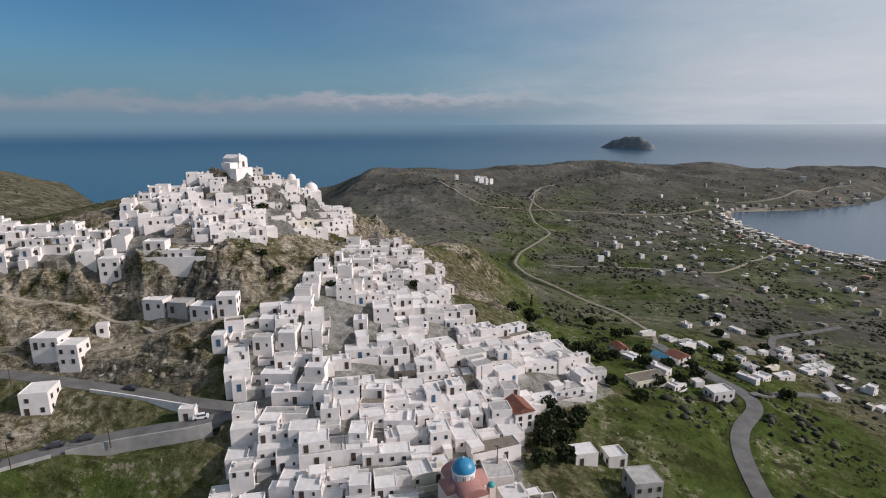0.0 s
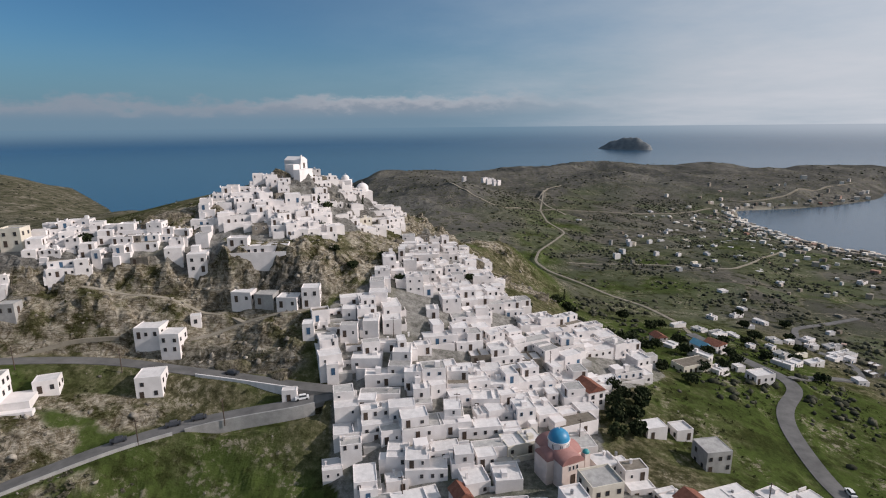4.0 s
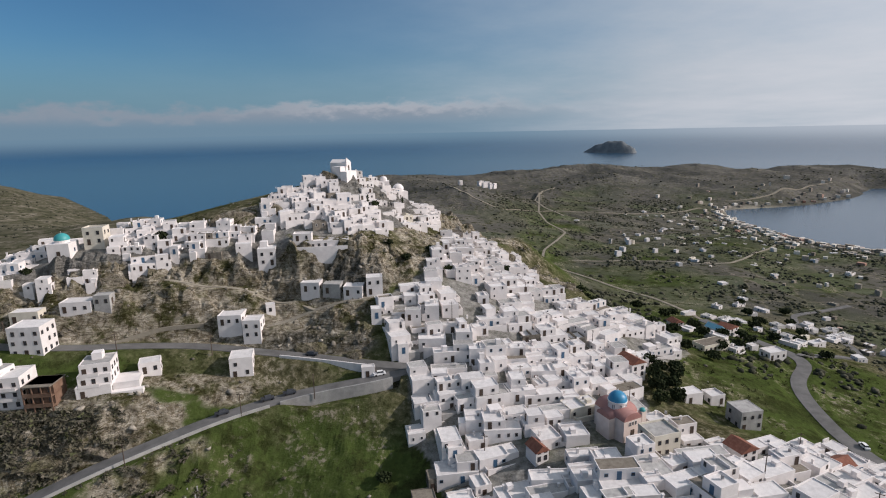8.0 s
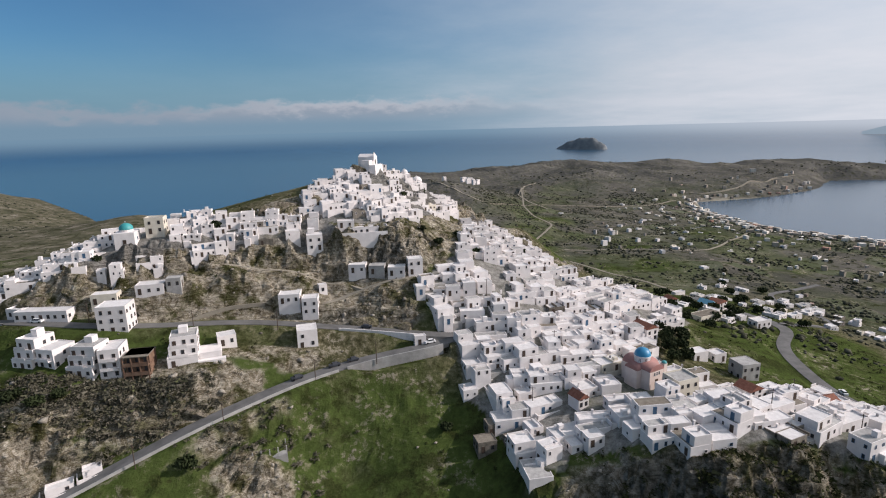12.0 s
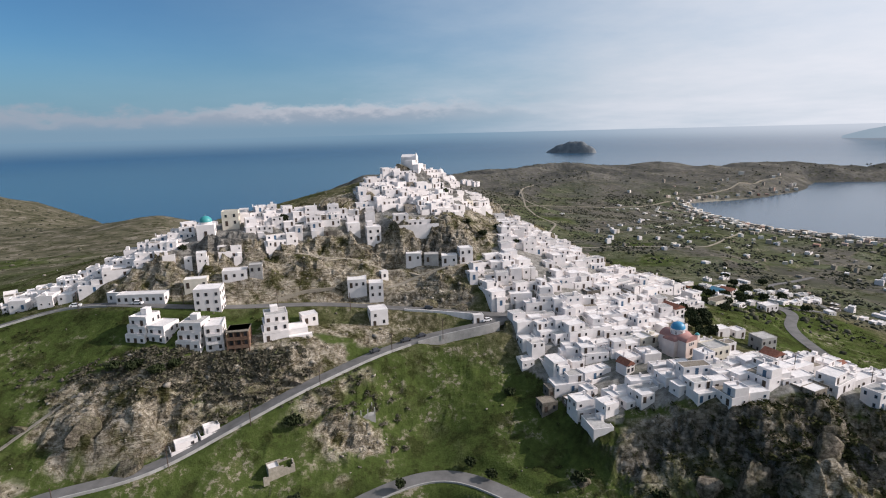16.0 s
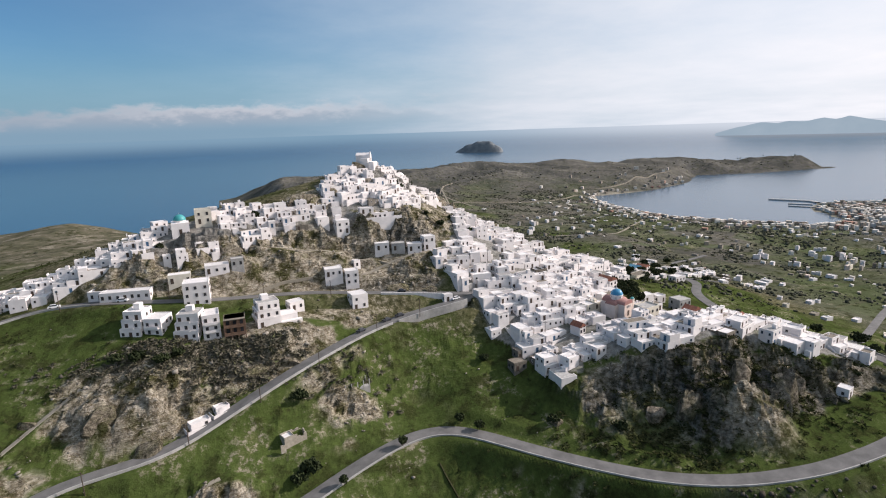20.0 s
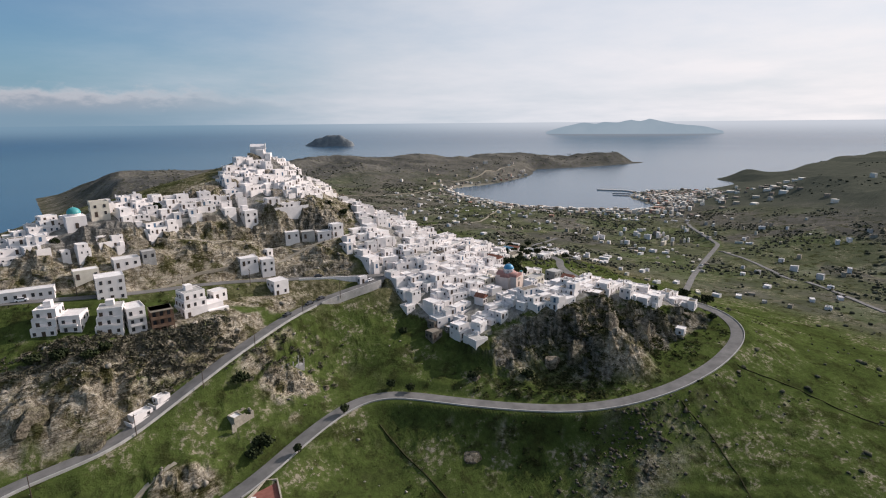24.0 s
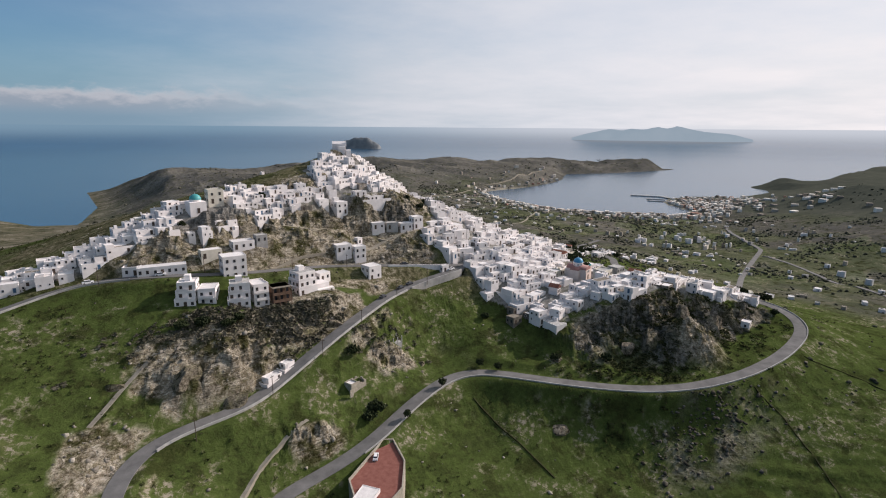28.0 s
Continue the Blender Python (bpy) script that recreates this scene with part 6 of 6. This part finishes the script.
for _ in range(2600):
    px, py = random.uniform(150, 520), random.uniform(40, 620)
    if count < 130 and coast_distance(np.array([px]), np.array([py]))[0] > 20 and off_road(px, py, 9) and random.random() < 0.3 + 0.35 * float(fractal(np.array([px]), np.array([py]), 90, 2, 15)[0]):
        k = random.randrange(14)
        ob = new("valley_cottage", SMALL[k])
        ob.matrix_basis = pose(px, py, height_at(px, py) - 0.1, 0, 0, random.choice((15, 30, 110)) + random.uniform(-15, 15))
        tagged(ob, "small %s flat-roofed cottage among the valley fields" % ("whitewashed", "whitewashed", "cream", "grey cement", "bare stone", "whitewashed", "dull white")[k % 7], "house", "scattered cottages of the valley")
        count += 1
tagged(new("distant_houses", mesh_from("distant_houses", box_cloud([q for k, q in enumerate(items) if q[1] < 790 or k % 7 == 0 or (q[1] < 900 and k % 4 == 1)]), (TOWNM,))), "small white and grey houses of the far bay town", "houses", kind="stuff")

mole = smooth_line([(736, 596, SEA), (745, 616, SEA), (728, 640, SEA), (707, 667, SEA)], 4, 1)
tagged(new("breakwater", mesh_from("breakwater", ribbon(mole, [-5, -4, 4, 5], [-3, 2.0, 2.0, -3]), (GREYPL,))), "grey harbour breakwater in the bay", "breakwater", kind="structure")
for a, b in (((690, 560), (668, 592)), ((712, 585), (690, 612))):
    p = np.array([(*a, SEA), ((a[0] + b[0]) / 2, (a[1] + b[1]) / 2, SEA), (*b, SEA)])
    tagged(new("jetty", mesh_from("jetty", ribbon(p, [-3, -2.6, 2.6, 3], [-3, 1.4, 1.4, -3]), (GREYPL,))), "low grey harbour jetty", "jetty", kind="structure")


def islet(name, cx, cy, half_len, half_wid, turn, peaks, label, material, base, seed, steep=1.0):
    n_u, n_v = 60, 22
    v, f = [], []
    c, s = math.cos(turn), math.sin(turn)
    for i in range(n_u + 1):
        u = -1 + 2 * i / n_u
        crest = float(np.interp(u, [p[0] for p in peaks], [p[1] for p in peaks]))
        for j in range(n_v + 1):
            w = -1 + 2 * j / n_v
            k = half_wid * (0.35 + 0.65 * math.sqrt(max(0.0, 1 - u * u)))
            x, y = cx + u * half_len * c - w * k * s, cy + u * half_len * s + w * k * c
            body = (1 - abs(w) ** 1.6) ** steep
            rough = float(fractal(np.array([x]), np.array([y]), half_len * 0.22, 4, seed)[0])
            v.append((x, y, base - 6 + (crest + 6) * body * (1 + 0.12 * rough)))
    for i in range(n_u):
        for j in range(n_v):
            a = i * (n_v + 1) + j
            f.append((a, a + n_v + 1, a + n_v + 2, a + 1))
    me = mesh_from(name, (v, f), (material,))
    me.polygons.foreach_set("use_smooth", [True] * len(me.polygons))
    return tagged(new(name, me), label, "island")


ISLE = island_mat("islet_scrub", (0.11, 0.128, 0.138), (0.21, 0.222, 0.228), 0.02)
# the far island emits pale blue, its distance haze painted as glow
def haze_glow_mat():
    m, n, l, b = mat("blue_haze_glow", 1.0)
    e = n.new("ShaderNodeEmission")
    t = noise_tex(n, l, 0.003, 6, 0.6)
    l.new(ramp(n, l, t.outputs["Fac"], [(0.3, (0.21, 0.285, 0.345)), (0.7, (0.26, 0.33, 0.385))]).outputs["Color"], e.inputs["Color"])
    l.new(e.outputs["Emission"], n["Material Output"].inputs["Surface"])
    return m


FARISLE = haze_glow_mat()
islet("islet", 1075, 3225, 172, 70, math.atan2(-250, 255), [(-1, 0), (-0.8, 22), (-0.5, 48), (-0.1, 68), (0.2, 74), (0.5, 66), (0.7, 52), (0.85, 40), (0.95, 32), (1, 0)], "dark rocky islet in the blue sea", ISLE, SEA, 5)
islet("far_island", 3190, 2570, 620, 160, math.atan2(-0.78, 0.62), [(-1, 10), (-0.8, 45), (-0.55, 76), (-0.42, 66), (-0.3, 80), (-0.15, 74), (0.0, 98), (0.1, 88), (0.2, 106), (0.35, 78), (0.5, 60), (0.7, 50), (0.85, 34), (1, 10)], "mountainous island on the horizon in painted pale blue haze", FARISLE, 50, 9)

# ---- scattered rocks and bushes ----
def ico_template():
    bm = bmesh.new()
    bmesh.ops.create_icosphere(bm, subdivisions=1, radius=1.0)
    v = np.array([p.co[:] for p in bm.verts])
    f = np.array([[p.index for p in q.verts] for q in bm.faces])
    bm.free()
    return v, f


ALL_ROADS = [np.array(l) for l in ROADS.values()]


def free_ground(x, y, houses=True):
    ok = np.ones(x.shape, bool)
    for l in ALL_ROADS:
        ok &= line_near(x, y, l[::2])[0] > 4.2
    if houses:
        for p in (MAIN, KASTRO, RIDGE):
            ok &= ~poly_mask(p, x, y)
    return ok


def leaf_template(k):
    """A loose dome of small leaf blades."""
    g = np.random.default_rng(4)
    d = g.normal(size=(k, 3))
    d /= np.linalg.norm(d, axis=1)[:, None]
    c = d * g.uniform(0.45, 1.0, (k, 1))
    v = (c[:, None] + g.normal(size=(k, 3, 3)) * 0.30).reshape(-1, 3)
    return v, np.arange(3 * k).reshape(k, 3)


def clumps(name, x, y, r, squash, rough, material, label, category, sink=0.25, leafy=0):
    tv, tf = leaf_template(leafy) if leafy else ico_template()
    n = len(x)
    rng = np.random.default_rng(len(name) + n)
    z = ground_height(x, y)
    a = rng.uniform(0, 6.28, n)
    jit = 1 + rough * rng.uniform(-1, 1, (n, len(tv)))
    st = rng.uniform(0.7, 1.4, (n, 1))
    vx = tv[None, :, 0] * jit * st
    vy = tv[None, :, 1] * jit
    vz = tv[None, :, 2] * jit * (squash * rng.uniform(0.7, 1.3, (n, 1)))
    co = np.stack([x[:, None] + r[:, None] * (vx * np.cos(a)[:, None] - vy * np.sin(a)[:, None]),
                   y[:, None] + r[:, None] * (vx * np.sin(a)[:, None] + vy * np.cos(a)[:, None]),
                   z[:, None] + r[:, None] * (vz + squash * (1 - 2 * sink) * 0.8)], -1).reshape(-1, 3)
    tri = (tf[None] + (np.arange(n) * len(tv))[:, None, None]).reshape(-1, 3)
    me = bpy.data.meshes.new(name)
    me.vertices.add(len(co))
    me.vertices.foreach_set("co", co.astype(np.float32).ravel())
    me.loops.add(tri.size)
    me.loops.foreach_set("vertex_index", tri.ravel().astype(np.int32))
    me.polygons.add(len(tri))
    me.polygons.foreach_set("loop_start", (np.arange(len(tri)) * 3).astype(np.int32))
    me.update(calc_edges=True)
    me.materials.append(material)
    return tagged(new(name, me), label, category, kind="stuff")


def island_shades(name, stops, scale, rough=0.95):
    m, n, l, b = mat(name, rough)
    g = n.new("ShaderNodeNewGeometry")
    r = ramp(n, l, g.outputs["Random Per Island"], stops)
    t = noise_tex(n, l, scale, 5, 0.7)
    k = ramp(n, l, t.outputs["Fac"], [(0.3, (0.55, 0.55, 0.55)), (0.7, (1, 1, 1))])
    l.new(mixc(n, l, 1.0, r.outputs["Color"], k.outputs["Color"], "MULTIPLY"), b.inputs["Base Color"])
    bump(n, l, b, t.outputs["Fac"], 0.8, 0.3)
    return m


ROCKM = island_shades("weathered_rock", [(0.0, (0.14, 0.126, 0.104)), (0.5, (0.29, 0.262, 0.22)), (1.0, (0.46, 0.42, 0.355))], 1.5)
BUSHM = island_shades("scrub_leaves", [(0.0, (0.022, 0.027, 0.012)), (0.6, (0.048, 0.056, 0.022)), (1.0, (0.10, 0.098, 0.050))], 3.0)
THICKM = island_shades("bare_winter_shrub", [(0.0, (0.085, 0.080, 0.056)), (0.5, (0.135, 0.126, 0.092)), (0.8, (0.19, 0.172, 0.138)), (1.0, (0.115, 0.125, 0.060))], 3.0)
rng = np.random.default_rng(77)


def sample(n, x0, x1, y0, y1, size, seed, low, high, houses=True):
    x, y = rng.uniform(x0, x1, n), rng.uniform(y0, y1, n)
    m = rng.uniform(0, 1, n) < sstep(low, high, fractal(x, y, size, 3, seed))
    x, y = x[m], y[m]
    ok = free_ground(x, y, houses) & (coast_distance(x, y) > 12)
    return x[ok], y[ok]


def slope_at(x, y):
    e = 2.0
    h = base_height(x, y)
    return np.hypot(base_height(x + e, y) - h, base_height(x, y + e) - h) / e


x, y = sample(34000, -290, 125, -55, 262, 16, 52, -0.15, 0.4)
keep = rng.uniform(0, 1, len(x)) < 0.25 + 0.9 * sstep(0.3, 0.8, slope_at(x, y))
x, y = x[keep], y[keep]
keep = rng.uniform(0, 1, len(x)) < 0.10 + 0.55 * cragginess(x, y)
x, y = x[keep], y[keep]
keep = ~((x > -196) & (x < -128) & (y > 82) & (y < 109)) & ~((x > -50) & (x < 85) & (y > 18) & (y < 64))
x, y = x[keep], y[keep]
clumps("rocks", x, y, 0.2 + 0.55 * rng.uniform(0, 1, len(x)) ** 3, 0.7, 0.45, ROCKM, "pale weathered rocks strewn over the hillside", "rocks")
n = 11000
x, y = rng.uniform(-280, 110, n), rng.uniform(-50, 340, n)
keep = (rng.uniform(0, 1, n) < cragginess(x, y) ** 1.5) & (slope_at(x, y) > 0.3)
x, y = x[keep], y[keep]
keep = free_ground(x, y) & ((x < -55) | (y > 66))
x, y = x[keep], y[keep]
clumps("boulders", x, y, 0.3 + 0.8 * rng.uniform(0, 1, len(x)) ** 3, 0.8, 0.75, ROCKM, "pale broken stones wedged into the crags", "rocks", sink=0.55)
n = 900
x, y = rng.normal(-14, 20, n), rng.normal(6, 7, n)
keep = free_ground(x, y) & (y < 17) & (rng.uniform(0, 1, n) < 0.5)
x, y = x[keep], y[keep]
SCREEM = island_shades("dark_scree_stone", [(0.0, (0.06, 0.054, 0.042)), (0.6, (0.115, 0.104, 0.084)), (1.0, (0.21, 0.19, 0.158))], 1.5)
clumps("scree", x, y, 0.25 + 0.8 * rng.uniform(0, 1, len(x)) ** 2.5, 0.7, 0.6, SCREEM, "grey tumbled scree below the valley road", "rocks", sink=0.35)
n = 1500
x, y = rng.normal(8, 34, n), rng.normal(44, 12, n)
keep = free_ground(x, y) & (y < 62) & (x > -56) & (x < 82)
x, y = x[keep], y[keep]
keep = rng.uniform(0, 1, len(x)) > 1.1 * slab_mask(x, y)
x, y = x[keep], y[keep]
clumps("bluff_shrubs", x, y, 0.4 + 1.3 * rng.uniform(0, 1, len(x)) ** 2, 0.6, 0.5, BUSHM, "dark green shrubs clinging to the shaded bluff", "bushes", leafy=34)
x, y = sample(21000, -290, 150, -40, 262, 22, 61, -0.1, 0.45)
keep = (rng.uniform(0, 1, len(x)) < np.where((x > -20) & (y < 30), 0.12, np.where((x > -92) & (x < -52) & (y > 70) & (y < 118), 0.15, 1.0)))
x, y = x[keep], y[keep]
clumps("scrub_bushes", x, y, 0.22 + 0.75 * rng.uniform(0, 1, len(x)) ** 2.5, 0.7, 0.5, BUSHM, "low dark scrub bushes over the hillside", "bushes", leafy=22)
n = 1700
x, y = rng.normal(-160, 22, n), rng.normal(101, 8, n)
keep = free_ground(x, y) & (y < 106) & (y > 84)
x, y = x[keep], y[keep]
clumps("thicket", x, y, 0.4 + 1.1 * rng.uniform(0, 1, len(x)) ** 2, 0.7, 0.5, THICKM, "dark tangled shrubs on the slope below the apartments", "bushes", leafy=60)
x, y = sample(40000, 40, 620, -60, 900, 34, 71, -0.15, 0.35)
keep = (rng.uniform(0, 1, len(x)) < 0.12) | (y > 150) | (x > 260)
x, y = x[keep], y[keep]
# olive leaf tones, paled and greyed with painted haze for the distance
GROVE = island_shades("hazed_grove_leaves", [(0.0, (0.054, 0.057, 0.042)), (0.6, (0.092, 0.094, 0.066)), (1.0, (0.150, 0.145, 0.106))], 3.0)
clumps("valley_bushes", x, y, 0.5 + 1.4 * rng.uniform(0, 1, len(x)) ** 2.5, 0.7, 0.45, GROVE, "dark olive trees and bushes of the valley", "bushes")
x, y = sample(16000, -900, 1500, -200, 1400, 130, 81, -0.25, 0.4)
keep = (x < -290) | (x > 330) | (y > 420)
x, y = x[keep], y[keep]
clumps("far_scrub", x, y, 0.9 + 2.2 * rng.uniform(0, 1, len(x)) ** 2, 0.45, 0.35, GROVE, "dark scrub on the far hills", "bushes")

# ---- trees, poles, vehicles ----
def tree(x, y, h, r, seed, label, slim=False):
    random.seed(seed)
    t = thing("cypress_tree" if slim else "tree", at_ground(x, y, random.uniform(0, 360), -0.1), label, "tree")
    bm = bmesh.new()
    tube(bm, 0.16 * h / 5, 0.07 * h / 5, -0.6, h * 0.55, 7)
    part("trunk", bm, BARK, t)
    if not slim:
        for k in range(4):
            a, lean = k * 1.57 + random.uniform(-0.4, 0.4), random.uniform(35, 55)
            bm = bmesh.new()
            tube(bm, 0.08 * h / 5, 0.03 * h / 5, 0, h * 0.4, 6)
            bmesh.ops.transform(bm, matrix=Matrix.Translation((0, 0, h * 0.35)) @ Matrix.Rotation(a, 4, "Z") @ Matrix.Rotation(radians(lean), 4, "Y"), verts=bm.verts)
            part("limb", bm, BARK, t)
    bm = bmesh.new()
    n = 90 if slim else 150
    for i in range(n):
        if slim:
            u = random.random()
            a, q = random.uniform(0, 6.28), r * (1 - u) ** 0.6 * random.uniform(0.4, 1)
            p = Vector((q * math.cos(a), q * math.sin(a), h * (0.08 + 0.92 * u)))
            s = 0.35
        else:
            d = Vector((random.gauss(0, 1), random.gauss(0, 1), random.gauss(0, 0.8))).normalized() * random.uniform(0.45, 1.0)
            lump = 1 + 0.25 * math.sin(3 * d.x + seed) * math.cos(4 * d.y)
            p = Vector((d.x * r * lump, d.y * r * lump, h * 0.62 + d.z * h * 0.36))
            s = 0.16 * r + 0.18
        m = Matrix.Translation(p) @ Euler((random.uniform(0, 6), random.uniform(0, 6), random.uniform(0, 6))).to_matrix().to_4x4() @ Matrix.Diagonal((s, s * random.uniform(0.6, 1), s * 0.55, 1))
        bmesh.ops.create_icosphere(bm, subdivisions=0 if False else 1, radius=1.0, matrix=m) if i % 6 == 0 else bmesh.ops.create_cone(bm, segments=5, radius1=1, radius2=0.1, depth=1.0, matrix=m)
    part("crown", bm, LEAF, t)
    return t


TREES = [(29.6, 136, 6, 3.2), (34.1, 142, 5, 2.8), (39.6, 140, 5.5, 3), (27.7, 129, 6, 3.2), (35, 133, 5, 2.8), (32.3, 147, 4.5, 2.6), (42.3, 146, 4.5, 2.4), (32.3, 235, 6, 3.4), (44.1, 250, 6, 3.4), (45, 265, 5.5, 3.2), (82.3, 281, 6, 3.6), (88.7, 256, 6, 3.4), (66, 222, 6, 3.2), (58.7, 214, 5, 3),
         (96.9, 262, 5, 3), (-125, 57.5, 4, 1.5), (-103.5, 68.6, 4.2, 1.6), (-80.5, 74.5, 4.5, 1.7), (-75, 68.5, 4.2, 1.6), (-136.7, 84, 4.5, 3.0), (-134.9, 64.5, 4.5, 3.6), (-138.5, 62, 4, 3), (82.3, 186, 5, 3), (92.3, 190, 5, 2.8), (120.5, 62, 6, 3.6), (115.1, 74, 6, 3.4), (123.3, 78, 5, 3.2),
         (111.5, 92, 5.5, 3), (11, 194, 5, 2.6), (-57, 176, 4, 2), (-72, 207, 4.5, 2.2), (-180.8, 94, 3.6, 2.4), (-188.9, 97, 4, 2.8), (-196.1, 99, 3.6, 2.6), (-176.3, 98, 3.8, 2.4), (-50, 60, 3.5, 2.2), (-30, 48, 3.5, 2.2), (-62, 98, 3.2, 2.0), (-189, 152, 4, 1.8), (-150.2, 171, 4.5, 2.2), (61, 176, 5, 3), (66, 205, 5, 3.2), (70, 170, 4.5, 2.8), (95, 207, 5, 3), (108, 212, 5, 2.8), (74, 213, 5, 3), (26, 122, 5, 2.8), (33, 125, 5, 3), (-64, 181, 3.5, 1.8), (-47, 190, 3.5, 1.9), (-40, 178, 3.5, 1.8), (-71, 192, 3.5, 1.6), (-12, 205, 4, 2), (99, 56, 4, 2.2), (86, 38, 3.5, 2), (70, 43, 3.5, 2), (84, 206, 5, 3.4), (104, 200, 4.5, 3), (112, 226, 5, 3.4), (126, 214, 5, 3.2), (132, 240, 5, 3.4), (146, 222, 4.5, 3), (150, 262, 5, 3.6), (164, 246, 4.5, 3), (160, 290, 5, 3.4), (176, 272, 4.5, 3), (172, 318, 5, 3.4), (192, 300, 5, 3.4), (140, 196, 4.5, 3), (90, 226, 5, 3.2), (50, 208, 5, 3.2), (62, 214, 5, 3.4), (36, 204, 4.5, 2.8)]
for k, (x, y, h, r) in enumerate(TREES):
    tree(x, y, h, r, 100 + k, "dark evergreen tree with a dense ragged crown" if h > 4.8 else "low dark tree with a ragged crown beside rough ground")
tree(-74, 202, 8, 0.9, 501, "slender dark cypress among the castle houses", True)
tree(52, 300, 7, 0.9, 502, "slender dark cypress in the valley", True)
tree(-60, 228, 6.5, 0.8, 503, "slender dark cypress below the summit", True)


def pole(x, y, h, turn):
    p = thing("utility_pole", at_ground(x, y, turn), "weathered wooden utility pole beside the road", "pole", "utility poles")
    bm = bmesh.new()
    tube(bm, 0.15, 0.10, -0.8, h, 7)
    part("post", bm, WOODN, p)
    part("crossarm", boxes((-0.9, -0.06, h - 0.6, 0.9, 0.06, h - 0.45)), WOODN, p)


for x, y in ((-128.6, 93), (-149.3, 81.5), (-170.9, 71), (-104, 110.5), (-84, 117.5), (-197, 60.5), (-147.5, 128), (-120, 133), (-183.5, 131), (14, 118), (-20, 122), (-34, 98), (29.6, 75), (49.6, 66), (-40, 150), (12, 150), (-8, 178), (-221.3, 130), (56.9, 100)):
    pole(x, y, 7.5, random.uniform(0, 180))


def car(x, y, z, turn, paint, label):
    c = thing("car", pose(x, y, z, 0, 0, turn), label, "car")
    bm = bmesh.new()
    box(bm, -2.0, -0.82, 0.32, 2.0, 0.82, 0.92, taper=0.06)
    part("body", bm, paint, c)
    bm = bmesh.new()
    box(bm, -1.35, -0.74, 0.90, 1.0, 0.74, 1.44, taper=0.22)
    part("cabin", bm, GLASS, c, "dark glazed cabin")
    part("roof_panel", boxes((-1.1, -0.52, 1.43, 0.75, 0.52, 1.48)), paint, c)
    for wx in (-1.25, 1.25):
        for wy in (-0.78, 0.78):
            bm = bmesh.new()
            tube(bm, 0.32, 0.32, -0.1, 0.1, 14)
            bmesh.ops.transform(bm, matrix=pose(wx, wy, 0.32, 90, 0, 0), verts=bm.verts)
            part("wheel", bm, RUBBER, c)


def on_road(line, x, side):
    """The place and heading on a road at x, moved sideways."""
    i = int(np.argmin(np.abs(line[:, 0] - x)))
    nrm = frame_of(line)[i]
    return line[i, 0] + nrm[0] * side, line[i, 1] + nrm[1] * side, line[i, 2] + 0.12, math.degrees(math.atan2(-nrm[0], nrm[1]))


car(*on_road(up_line, -88, 0.9), CARD, "dark parked car on the upper road")
car(*on_road(sl, -97, -1.5), CARD, "dark parked car beside the sloping road")
car(*on_road(sl, -91, -1.5), CARD, "dark grey parked car beside the sloping road")
car(*on_road(sl, -109, -1.5), CARD, "dark blue parked car beside the sloping road")
car(*on_road(sl, -64, -1.6), CARW, "white parked car at the road junction")
car(-143.9, 44, 15.62, 60, CARW, "white car parked on the red terrace")
car(92, 117, height_at(92, 117) + 0.22, 80, CARW, "white car on the valley road")
car(-225, 135.2, height_at(-225, 135.2) + 0.25, 10, CARW, "white car beside the ridge road")
car(-200, 130.3, height_at(-200, 130.3) + 0.25, -6, CARW, "white van-like car beside the row house")
